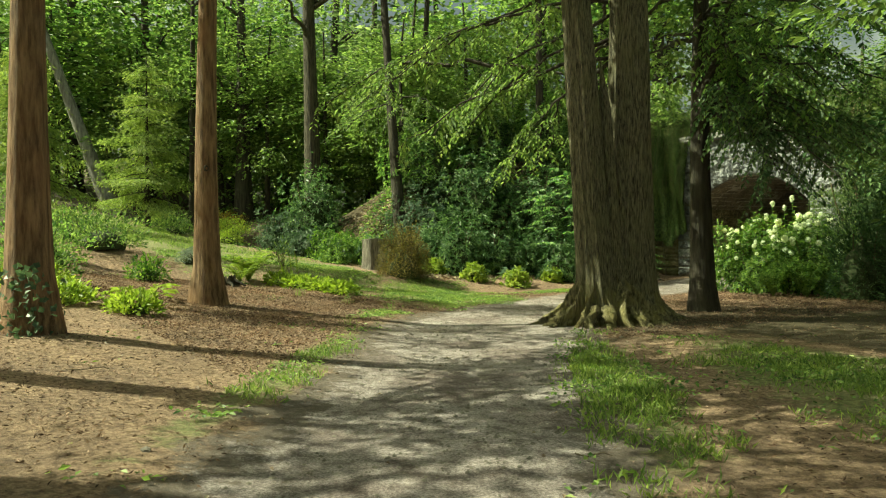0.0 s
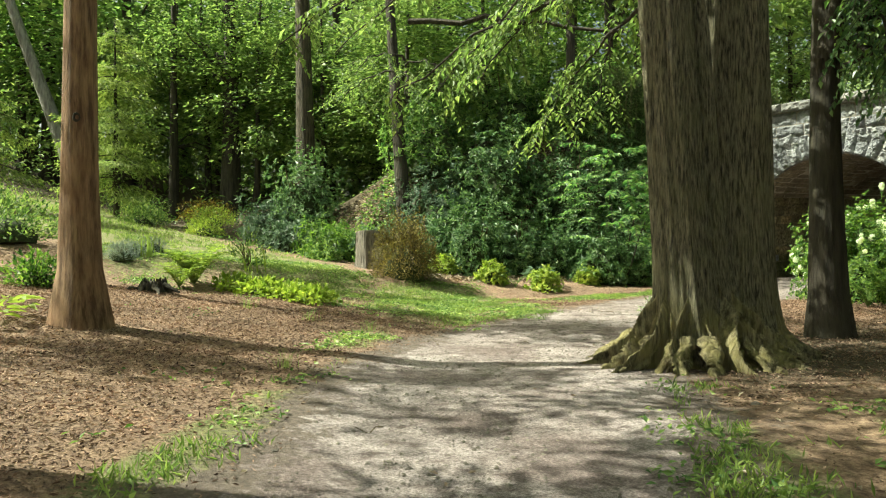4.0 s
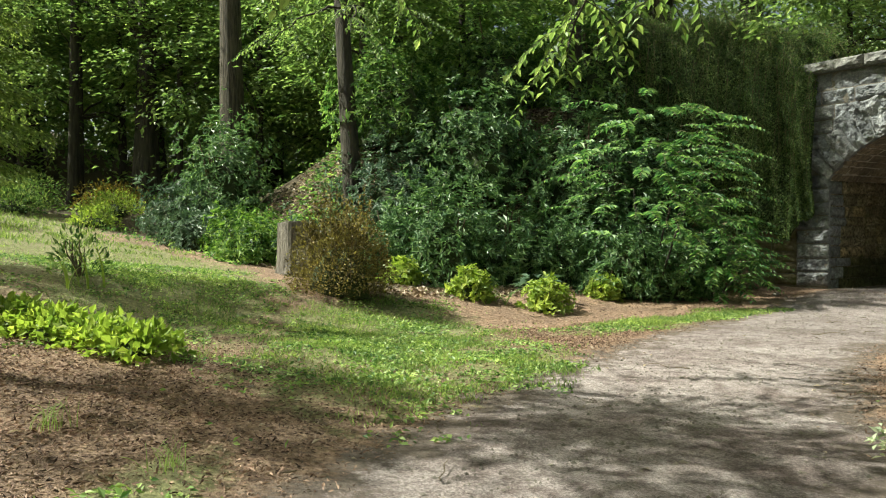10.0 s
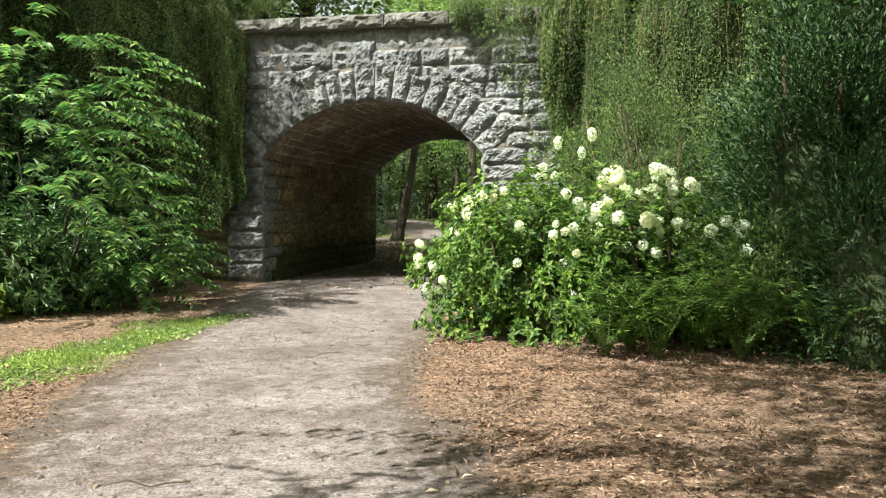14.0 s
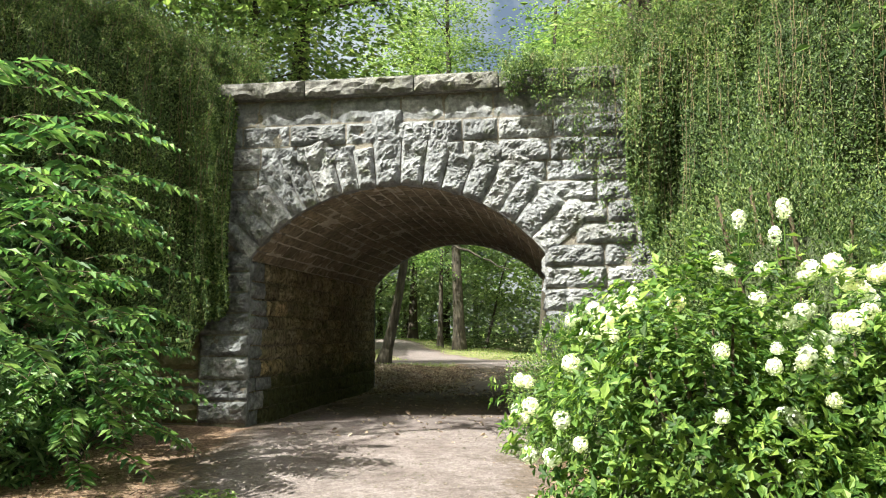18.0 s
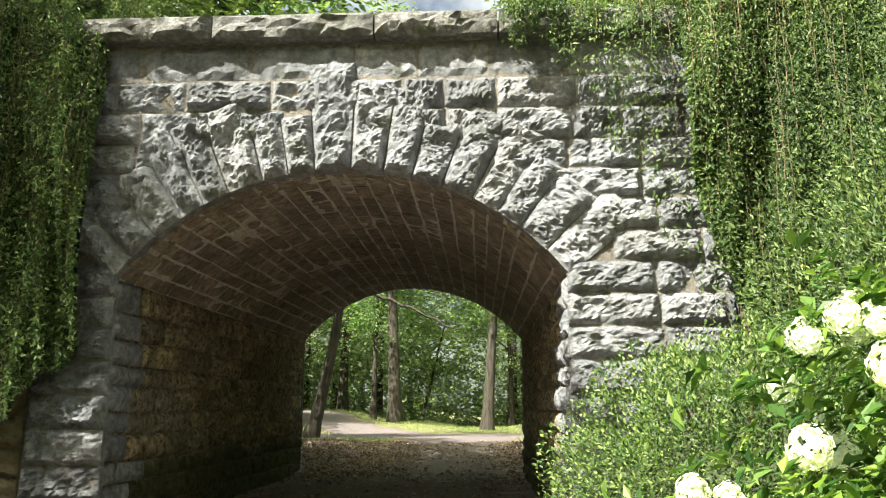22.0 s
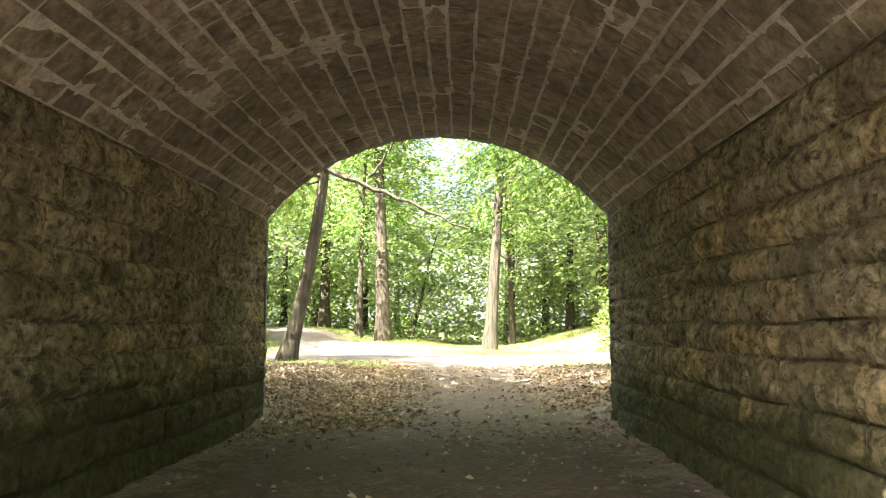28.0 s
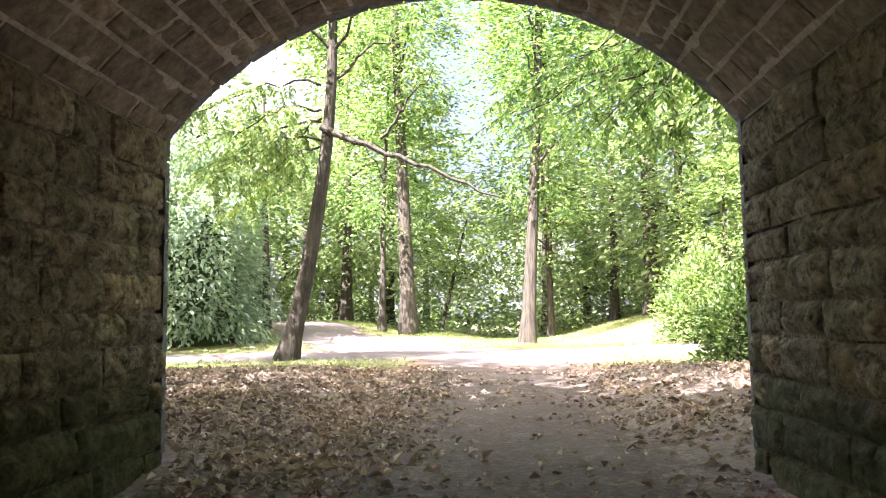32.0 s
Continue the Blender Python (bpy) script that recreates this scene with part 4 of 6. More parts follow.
fork = make_tree("tree", "dark forked tree between the path and the bridge", 7.86, -14.08, 0.27, 14, M["bark_dark"], M["leaf_light"], (9.5, 4.6, 4.0), tr, (-0.2, 0.3), 120, 45, 0.2, 0.6, 9, 1.35, bare=[((0.0, 0.0, 4.4), (1.0, 0.8, 9.5), 0.17)], first=0.45)


def twin_tree(x, y):
    """Two stems joined low down on a wide foot of bare, finger-like roots."""
    r = np.random.default_rng(5)
    ob = thing("twin_tree", x, y, h(x, y) - 0.05, "large twin-stemmed tree with grey ridged bark and spreading mossy roots", "tree")
    a = np.linspace(0, 2 * np.pi, 121)
    for dx, dy, rad, lean, sd in ((0.06, -0.5, 0.355, (-0.5, -0.28), 1.0), (-0.02, 0.5, 0.5, (0.05, 0.12), 2.4)):
        rows = []
        for t in np.linspace(0, 1, 46) ** 1.6:
            z = -0.3 + 13 * t
            low = math.exp(-max(z, 0) / 0.42)
            # ridges in the bark run a little askew and fade upwards
            rid = 0.022 * np.sin(11 * a + sd + 0.5 * z) + 0.014 * np.sin(19 * a - 0.8 * z + sd) + 0.009 * np.sin(33 * a + 1.1 * z)
            rid = rid + 0.04 * np.array([noise.noise((math.cos(q) * 1.6 + sd, math.sin(q) * 1.6, z * 0.5)) for q in a])
            rr = rad * (1 - 0.42 * t) * (1 + 0.55 * low + 0.12 * math.exp(-max(z, 0) / 1.6)) + rid * (0.6 + 0.5 * low)
            rows.append(np.stack([dx + lean[0] * t * 1.25 + np.cos(a) * rr, dy + lean[1] * t * 1.25 + np.sin(a) * rr, z + 0 * a], -1))
        part("trunk", tubes_mesh("trunk", [np.stack(rows)], M["bark_grey"]), ob)
    web = [(0.0, 0.0, -0.3, 0.5), (0.0, 0.0, 0.5, 0.44), (0.0, -0.03, 1.2, 0.3), (-0.0, -0.06, 2.0, 0.2), (0.0, -0.1, 3.2, 0.15), (-0.04, -0.13, 4.4, 0.12), (-0.12, -0.15, 5.4, 0.01)]
    part("crotch", tubes_mesh("crotch", [tube([w[:3] for w in web], [w[3] for w in web], 28, 0.06, 0.7)], M["bark_grey"]), ob)
    # fluted skirt where the stems run out into roots
    n = 34
    ridge_at = np.sort((np.linspace(0, 2 * np.pi, n, endpoint=False) + r.uniform(-0.09, 0.09, n)) % (2 * np.pi))
    ridge_w, ridge_h = r.uniform(0.028, 0.055, n), r.uniform(0.3, 1.0, n)
    a = np.linspace(0, 2 * np.pi, 321)
    west = 1 + 0.35 * np.clip(-np.cos(a), 0, 1)
    rows = []
    for z in np.linspace(1.35, -0.25, 44):
        f = min(math.exp(-z / 0.42), 1.4)
        shift = 0.13 * np.sin(z * 4.5 + np.arange(n) * 1.9) * (1 - f * 0.6)
        gap = np.abs((a[:, None] - ridge_at - shift + np.pi) % (2 * np.pi) - np.pi)
        rid = np.max(ridge_h * np.exp(-(gap / (ridge_w * (1.3 - 0.6 * f))) ** 1.3), 1)
        rr = 0.38 - 0.26 * smooth((z - 0.6) / 0.6) + 0.3 * f + (0.85 * f ** 1.15 + 0.08) * rid * west + 0.012 * np.sin(37 * a + z * 7)
        rr = rr + np.array([noise.noise((math.cos(t) * 3, math.sin(t) * 3, z * 4)) for t in a]) * 0.05 + np.array([noise.noise((math.cos(t) * 9, math.sin(t) * 9, z * 6)) for t in a]) * 0.025
        u, v = np.cos(a) * rr, np.sin(a) * rr + 0.5 * np.sin(a)
        rows.append(np.stack([u, v, z + 0 * a], -1))
    part("root_flare", tubes_mesh("root_flare", [np.stack(rows)], M["bark_root"]), ob, "mossy fluted root flare")
    for k in range(n):
        t = ridge_at[k]
        base = np.array([math.cos(t) * (0.62 + 0.35 * max(0, -math.cos(t))), math.sin(t) * 1.1, 0])
        d = unit(np.array([math.cos(t), math.sin(t) * 1.1, 0]))
        q, side = r.uniform(0.7, 1.45) * (0.5 + 0.5 * ridge_h[k]), np.array([-d[1], d[0], 0]) * r.uniform(-0.45, 0.45)
        tt = np.linspace(0, 1, 16)[:, None]
        pts = base + d * q * tt + side * tt ** 2 + np.array([0, 0, 1.0]) * (0.38 * (1 - tt) ** 1.9 + 0.02 - 0.16 * tt)
        pts[1:-1] += r.normal(size=(14, 3)) * [0.028, 0.028, 0.014]
        g = tube(pts, np.linspace(0.11, 0.01, 16) * r.uniform(0.5, 1.1), 14, 0.22, k * 1.3)
        g[..., 2] = pts[:, None, 2] + (g[..., 2] - pts[:, None, 2]) * 0.6
        part("root", tubes_mesh("root", [g], M["bark_root"]), ob)
    # unseen crown, offset towards the path to shade the eastern beds
    C = crown_points(r, 150, (-2.9, 1.1, 11.8), (7.2, 6.3, 3.2), 0.5, 0.25)
    for tip in C[:10]:
        part("limb", tubes_mesh("limb", [tube(bend((0.1, 0.5, 7.5), tip, 8, -0.3, 0.1, r), np.linspace(0.18, 0.03, 8), 7)], M["bark_grey"]), ob)
    part("crown", foliage("crown", C, 45, 0.6, 0.24, M["leaf_wood"], r, 0.42, (0, 0, 11)), ob)
    return ob


def hanging_branch(ob, start, end, twigs, r, leaf, bark, size=0.12, long=1.0):
    """A limb with thin drooping twigs that carry leaves on both sides."""
    o = np.array(ob.location)
    p = bend(np.array(start) - o, np.array(end) - o, 12, -0.5, 0.06, r)
    limb = part("branch", tubes_mesh("branch", [tube(p, np.linspace(0.045, 0.01, 12), 6)], bark), ob)
    P, A, L, st = [], [], [], []
    for k in range(twigs):
        q = r.uniform(2.2, 11)
        b = np.array([np.interp(q, np.arange(12), p[:, i]) for i in range(3)])
        a = r.uniform(0, 6.283)
        d = np.array([math.cos(a), math.sin(a), 0.1]) + unit(p[-1] - p[0]) * 0.7
        ln = long * r.uniform(0.5, 1.25)
        t = np.linspace(0, 1, 8)[:, None]
        w = b + d * t * ln * 0.75 + np.array([0, 0, -0.55]) * ln * t ** 1.8
        st.append(tube(w, np.linspace(0.008, 0.003, 8), 4))
        n = max(6, int(17 * ln))
        u = np.linspace(0.12, 1, n)
        Q = np.stack([np.interp(u * 7, np.arange(8), w[:, i]) for i in range(3)], 1)
        tg = unit(np.gradient(Q, axis=0))
        s = unit(np.cross(tg, [0, 0, 1.0])) * np.where(np.arange(n) % 2, 1, -1)[:, None]
        P.append(Q)
        A.append(s + tg * 0.7 + [0, 0, -0.35] + r.normal(size=Q.shape) * 0.2)
        L.append(size * r.uniform(0.65, 1.3, n))
    P, A, L = np.concatenate(P), np.concatenate(A), np.concatenate(L)
    tagged(part("twig_spray", tubes_mesh("twig_spray", st, bark), limb), kind="stuff")
    part("leafage", leaf_mesh("leafage", P, A, r.normal(size=P.shape) * 0.25 + [0, 0, 1.0], L, L * 0.5, leaf, 0.15, 0.15), limb)


def knot(ob, z, a, rad, r):
    """A healed branch scar: a sunken eye in a raised ring."""
    n, d = np.linspace(0, 2 * np.pi, 15), np.array([math.cos(a), math.sin(a), 0])
    s = np.array([-d[1], d[0], 0])
    rows = [[d * (rad + o) + s * math.cos(t) * k * 0.75 + np.array([0, 0, z + math.sin(t) * k]) for t in n] for k, o in ((0.075, -0.03), (0.06, 0.016), (0.045, 0.02), (0.03, 0.0), (0.002, -0.012))]
    part("knot", tubes_mesh("knot", [np.array(rows)], M["bark_dark"] if r.random() < 0.6 else M["bark_red"]), ob, "dark healed branch scar")


kr = np.random.default_rng(25)
for z, a, rad in ((2.75, -0.25, 0.25),):
    knot(smooth_trunk, z, a, rad, kr)

twin = twin_tree(8.2, -17.52)
br = np.random.default_rng(23)
for end in ((1.6, -14.5, 3.6), (2.8, -14.3, 4.0), (2.0, -18.8, 3.7), (3.8, -17.9, 4.1), (0.6, -16.6, 4.6), (3.2, -12.6, 5.0), (4.6, -20.6, 4.9), (1.0, -20.4, 5.0), (-0.5, -18.5, 5.4), (2.0, -16.0, 5.4)):
    hanging_branch(twin, (7.7, -17.0, end[2] + 1.6), end, 26, br, M["leaf_light"], M["bark_dark"], 0.15)
for end in ((9.5, -10.6, 3.6), (8.0, -9.6, 4.2), (10.6, -11.6, 3.2), (7.2, -10.4, 5.2), (9.2, -9.0, 5.4), (11.0, -9.8, 4.6), (10.2, -12.8, 4.4)):
    hanging_branch(fork, (7.9, -14.0, end[2] + 1.3), end, 26, br, M["leaf_wood"], M["bark_dark"], 0.13, 1.2)
for end in ((10.4, -15.4, 4.4), (11.4, -14.2, 4.2), (9.6, -15.6, 5.2), (10.9, -13.2, 5.0), (9.9, -14.6, 3.9), (11.8, -15.0, 5.4)):
    hanging_branch(fork, (7.9, -14.0, end[2] + 1.2), end, 24, br, M["leaf_wood"], M["bark_dark"], 0.14, 1.2)
for end in ((9.3, -13.5, 3.0), (10.3, -14.9, 2.7), (10.9, -14.2, 3.3), (9.7, -15.3, 3.5), (10.6, -12.9, 2.8), (11.5, -14.8, 2.5), (10.0, -12.2, 3.6), (11.6, -13.4, 3.2)):
    hanging_branch(fork, (7.9, -14.0, end[2] + 1.5), end, 30, br, M["leaf_bank"], M["bark_dark"], 0.13, 1.1)
# extra crown above the view, added to shade the ground right of the path
C = crown_points(br, 40, (2.2, 0.6, 9.0), (2.4, 2.2, 1.2), 0.4, 0.2)
part("crown", foliage("crown", C, 45, 0.5, 0.24, M["leaf_wood"], br, 0.42), straight)
part("limb", tubes_mesh("limb", [tube(bend((-0.2, 0.1, 7.6), (2.2, 0.6, 9.0), 7, -0.2, 0.06, br), np.linspace(0.1, 0.03, 7), 6)], M["bark_red"]), straight)
# second crown added out of view to keep sun off the eastern shrubs
C = crown_points(br, 100, (-2.4, 2.4, 9.6), (3.2, 3.0, 2.2), 0.4, 0.2)
part("crown", foliage("crown", C, 50, 0.55, 0.2, M["leaf_wood"], br, 0.42), fork)
for tip in C[:5]:
    part("limb", tubes_mesh("limb", [tube(bend((-0.1, 0.2, 7.5), tip, 7, -0.2, 0.06, br), np.linspace(0.1, 0.02, 7), 6)], M["bark_dark"]), fork)
# high crown leaned and sized to shade the western vine curtain
tall = make_tree("woodland_tree", "tall dark-stemmed woodland tree on the bank with drooping low twigs", -11.0, -10.2, 0.27, 23, M["bark_dark"], M["leaf_wood"], (16.2, 3.3, 2.8), br, (-2.8, 0.1), 72, 60, 0.24, 0.5, 9, 1.25, first=0.6)
# added long limb with leaves, a blocker keeping sun off the tunnel's east wall
C = crown_points(br, 15, (9.6, 6.2, 6.1), (1.3, 1.1, 0.95), 0.3, 0.1)
part("crown", foliage("crown", C, 60, 0.34, 0.2, M["leaf_light"], br, 0.42), tall)
part("limb", tubes_mesh("limb", [tube(bend((0.2, 0.1, 8.6), (9.6, 6.2, 6.1), 12, -0.5, 0.08, br), np.linspace(0.12, 0.03, 12), 7)], M["bark_dark"]), tall)
for end in ((-8.8, -11.6, 6.6), (-12.6, -12.2, 6.8), (-10.2, -12.8, 7.4), (-9.4, -8.8, 7.2), (-13.2, -9.6, 7.4)):
    hanging_branch(tall, (-11.0, -10.2, end[2] + 1.0), end, 14, br, M["leaf_light"], M["bark_dark"], 0.14, 1.1)

# ---- woodland: a few kinds, repeated ----
wr = np.random.default_rng(33)
LOW = "leafy woodland tree with dark trunk and low drooping branches"
kinds = [
    make_tree("woodland_tree", LOW, -17.0, -1.0, 0.22, 12, M["bark_dark"], M["leaf_wood"], (9.2, 2.9, 2.8), wr, (0.2, 0.1), 60, 46, 0.23, 0.5, 12, 1.3, group="woodland trees"),
    make_tree("woodland_tree", "woodland tree with stout grey-brown trunk and spreading crown", -15.0, 8.0, 0.5, 14, M["bark_mid"], M["leaf_light"], (8.0, 4.4, 4.4), wr, (-0.5, 0.1), 70, 46, 0.24, 0.56, 12, 1.3, group="woodland trees"),
    make_tree("woodland_tree", "slender woodland tree with light green leaves", -20.5, -6.0, 0.14, 8, M["bark_dark"], M["leaf_light"], (4.3, 2.9, 3.2), wr, (0.3, -0.2), 95, 50, 0.21, 0.44, 10, 1.3, group="woodland trees"),
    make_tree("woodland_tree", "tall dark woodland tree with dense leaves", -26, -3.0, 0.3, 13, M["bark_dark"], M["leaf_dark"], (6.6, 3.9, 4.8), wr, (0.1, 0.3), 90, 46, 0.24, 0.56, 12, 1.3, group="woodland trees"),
]
fars = [
    make_tree("woodland_tree", "far woodland tree, leafy to the ground", -36, 4, 0.3, 13, M["bark_dark"], M["leaf_light"], (6.8, 4.6, 6.0), wr, (0.2, 0.1), 84, 34, 0.4, 0.7, 6, 1.3, group="far woodland trees"),
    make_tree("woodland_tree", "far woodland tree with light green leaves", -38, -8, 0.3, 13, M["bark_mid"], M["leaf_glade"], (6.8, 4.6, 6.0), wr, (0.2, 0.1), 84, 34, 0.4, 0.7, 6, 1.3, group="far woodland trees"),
    make_tree("woodland_tree", "far woodland tree, dull green", -40, -20, 0.3, 13, M["bark_dark"], M["leaf_wood"], (6.8, 4.6, 6.0), wr, (0.2, 0.1), 84, 34, 0.4, 0.7, 6, 1.3, group="far woodland trees"),
]


def plant(kind, x, y, z=None, s=1.0, r=wr):
    return copy_thing(kind, Matrix.LocRotScale((x, y, (h(x, y) if z is None else z) - 0.1), Euler((0, 0, r.uniform(0, 6.28))), (s, s, s * r.uniform(0.9, 1.15))))


for k in range(58):
    yaw, far = radians(wr.uniform(12, 88)), wr.uniform(42, 66)
    px, py, sc = 10 - math.sin(yaw) * far, -23 + math.cos(yaw) * far, wr.uniform(1.15, 1.75)
    if py < 7:
        plant(fars[k % 3], px, py, None, sc)
NEAR = [(-10.5, 0.5), (-20, -4.5), (-11.5, 4), (-7.2, 3), (-24, -8.5), (-29, -12), (-22.5, 0), (-16, 3), (-37, -24), (-25.5, -12), (-5, 6), (-14, 1.5), (-8.5, 6)]
for k, (x, y) in enumerate(NEAR):
    plant(kinds[(0, 2, 1, 1, 2, 0)[k % 6]], x, y, None, wr.uniform(0.85, 1.2))
for x, y, size in ((-24.5, -11.0, 1.25), (-28.5, -14.0, 1.3), (-21.5, -8.6, 1.2), (-31.5, -10.5, 1.5), (-17.0, -7.4, 1.1), (-14.2, -8.2, 1.05), (-27.0, -7.5, 1.5), (-12.4, -5.2, 1.1), (-33, -16, 1.4), (-20.5, -3.5, 1.6)):
    plant(kinds[2], x, y, None, size)
# over and beside the bridge
for k, (x, y, zz) in enumerate([(-4.5, 9, 5.7), (5.8, 9.2, 5.7), (7.2, 5.5, 5.7), (9.5, 3, 5.6), (11, 0, 4.5), (-6.0, 8.5, 5.6), (13, -3, 2.0), (11.3, -6.0, None), (9.8, -2.2, 1.0), (-8.5, 11.5, None), (8.5, 12, None), (5.2, 8.5, 5.6), (-4.2, 7.5, 5.7), (12.5, -9.5, None), (13.5, -7.5, None), (16, -11, None), (14, 3, None), (19, -14.5, None), (22, -18, None), (16.5, -16.5, None), (25, -24, None)]):
    size, open_spot = wr.uniform(0.85, 1.15), k in (0, 2, 5, 9)
    if open_spot:
        wr.random(2)
    else:
        plant(kinds[(1, 0, 2, 1, 2, 2, 0, 3)[k % 8]], x, y, zz, size)
# added trees behind the start, out of view on the sunny side, to cast shade
for k, (x, y) in enumerate([(9, -42), (12, -40), (24, -40), (30, -30), (29, -36)]):
    plant(kinds[1], x, y, None, 1.25)

# more unseen trees, placed along the sun's direction to dapple path and mulch
for x, y, lean, top, wide in ((-14.0, -29.5, (0.6, 0.2), 17, 3.4), (-7.9, -30.4, (0.2, 0.2), 18, 1.9), (-1.5, -32.4, (0.1, 0.2), 15.4, 2.4), (7.6, -32.0, (0.4, 0.4), 13, 3.9), (9.6, -35.0, (-0.4, 0.5), 13, 3.9)):
    make_tree("tall_tree", "added tall tree out of view, shading the path", x, y, 0.32, top, M["bark_mid"], M["leaf_wood"], (top - 2.8, wide, 2.2), wr, lean, int(6.7 * wide), 110, 0.22, 0.36, 12, 1.4, first=0.55, group="tall shade trees")
for x, y in ((-16, 6.5), (8.5, 23), (14, 17)):
    make_tree("tall_tree", "tall light-leaved tree rising behind the bridge", x, y, 0.4, 23, M["bark_mid"], M["leaf_light"], (16.5, 5.4, 6.0), wr, (0.4, 0.3), 120, 46, 0.4, 0.75, 12, 1.4, first=0.45, group="tall far trees")

make_tree("tall_tree", "very tall light-leaved tree far behind the bridge", 11, 56, 0.5, 31, M["bark_mid"], M["leaf_light"], (25, 7.5, 8.0), wr, (-0.6, 0.3), 260, 46, 0.45, 0.85, 12, 1.4, first=0.5, group="tall far trees")

make_tree("woodland_tree", "stout brown-trunked woodland tree at the edge of the glade", -18.3, -11.0, 0.47, 25, M["bark_brown"], M["leaf_light"], (15.5, 4.6, 5.2), wr, (-0.6, 0.1), 45, 60, 0.24, 0.5, 12, 1.3, first=0.4)
for x, y, rad, lean in ((-28.5, -4.9, 0.4, (1.6, 0.6)), (-36.8, -8.3, 0.45, (0.3, 0.2)), (-15.5, -6.0, 0.2, (0.6, 0.8)), (-27, -14.5, 0.22, (-0.4, 0.3)), (-8.8, -3.6, 0.2, (0.4, -0.5))):
    make_tree("woodland_tree", "tall woodland tree with bare dark trunk", x, y, rad, 22, M["bark_dark"], M["leaf_wood"], (15.5, 4.2, 5.0), wr, lean, 26, 50, 0.26, 0.5, 9, 1.25, first=0.5, group="tall dark trunks")
make_tree("woodland_tree", "old tree with pale grey leaning trunk", -31.0, -18.0, 0.42, 19, M["bark_pale"], M["leaf_light"], (15.5, 4.2, 4.0), wr, (-4.2, -5.6), 22, 46, 0.28, 0.6, 9, 1.25, first=0.5)

for x, y in ((4.5, 64), (-12, 66), (14, 70)):
    make_tree("tall_tree", "very tall hazy tree far behind the bridge", x, y, 0.45, 36, M["bark_mid"], M["leaf_light"], (26, 5.6, 9.5), wr, (0.5, 0.3), 230, 40, 0.5, 0.9, 9, 1.3, first=0.5, group="tall far trees")

# ---- far side of the tunnel ----
fr = np.random.default_rng(41)
leaning = make_tree("tree", "leaning grey tree with bare bowed branch beside the far path", -6.24, 27.76, 0.29, 15, M["bark_mid"], M["leaf_wood"], (13.0, 4.2, 2.8), fr, (1.7, -0.4), 80, 50, 0.22, 0.6, 8, 1.5, bare=[((1.25, -0.3, 7.4), (6.9, -1.5, 4.8), 0.12), ((3.2, -0.6, 6.9), (4.9, -0.8, 9.0), 0.06)], first=0.6, bow=2.4)
for end in ((-8.0, 26.0, 5.6), (-9.0, 28.0, 6.2), (-7.2, 25.0, 6.6), (-8.6, 30.0, 5.4), (-6.9, 29.6, 6.3), (-9.6, 26.5, 7.4)):
    hanging_branch(leaning, (-5.0, 27.5, end[2] + 1.6), end, 30, fr, M["leaf_light"], M["bark_mid"], 0.2, 1.5)
make_tree("tree", "large pale grey tree by the far path", -4.46, 48.1, 0.42, 32, M["bark_mid"], M["leaf_light"], (21.5, 4.4, 11.5), fr, (-1.0, 0), 260, 48, 0.3, 0.8, 10, 1.3, first=0.4)
make_tree("tree", "straight grey tree by the far path", 2.06, 42.86, 0.34, 27, M["bark_mid"], M["leaf_wood"], (16.5, 4.2, 9.5), fr, (1.6, 0), 240, 52, 0.26, 0.7, 10, 1.35, first=0.35)
make_tree("tree", "slim dark tree by the far path", 4.2, 55.8, 0.24, 13, M["bark_dark"], M["leaf_fine"], (10, 4.4, 6), fr, (-0.3, 0), 140, 45, 0.28, 0.7, 8, 1.3)
make_tree("tree", "thin dark tree with forked crooked stem", -3.7, 62, 0.17, 9, M["bark_dark"], M["leaf_light"], (7, 3.4, 3), fr, (2.4, 0), 80, 45, 0.28, 0.6, 8, 1.2)
make_tree("tree", "slender tree behind the far path", -6.3, 50, 0.22, 15, M["bark_mid"], M["leaf_wood"], (11.5, 4.4, 6.5), fr, (0.4, 0), 150, 45, 0.28, 0.7, 8, 1.3)
make_tree("tree", "leafy tree overhanging the far path", 8.8, 21.5, 0.3, 11, M["bark_mid"], M["leaf_light"], (7.2, 4.4, 2.8), fr, (-2.5, -1), 150, 55, 0.2, 0.55, 12, 1.3)
for k, (x, y) in enumerate([(-24, 40), (13, 46), (13, 34), (12, 28.5), (15, 39), (15, 24), (-11, 42)]):
    plant(kinds[(1, 2, 0, 2)[k % 4]], x, y, None, fr.uniform(0.9, 1.3), fr)
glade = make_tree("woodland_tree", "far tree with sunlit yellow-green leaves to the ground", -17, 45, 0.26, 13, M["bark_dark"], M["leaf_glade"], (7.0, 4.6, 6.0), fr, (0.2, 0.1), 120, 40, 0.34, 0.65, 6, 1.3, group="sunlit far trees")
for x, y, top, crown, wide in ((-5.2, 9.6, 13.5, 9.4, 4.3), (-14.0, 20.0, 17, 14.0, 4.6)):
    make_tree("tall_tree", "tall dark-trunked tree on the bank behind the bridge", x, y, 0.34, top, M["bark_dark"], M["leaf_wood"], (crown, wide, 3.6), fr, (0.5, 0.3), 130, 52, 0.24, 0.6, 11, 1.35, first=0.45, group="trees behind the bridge")
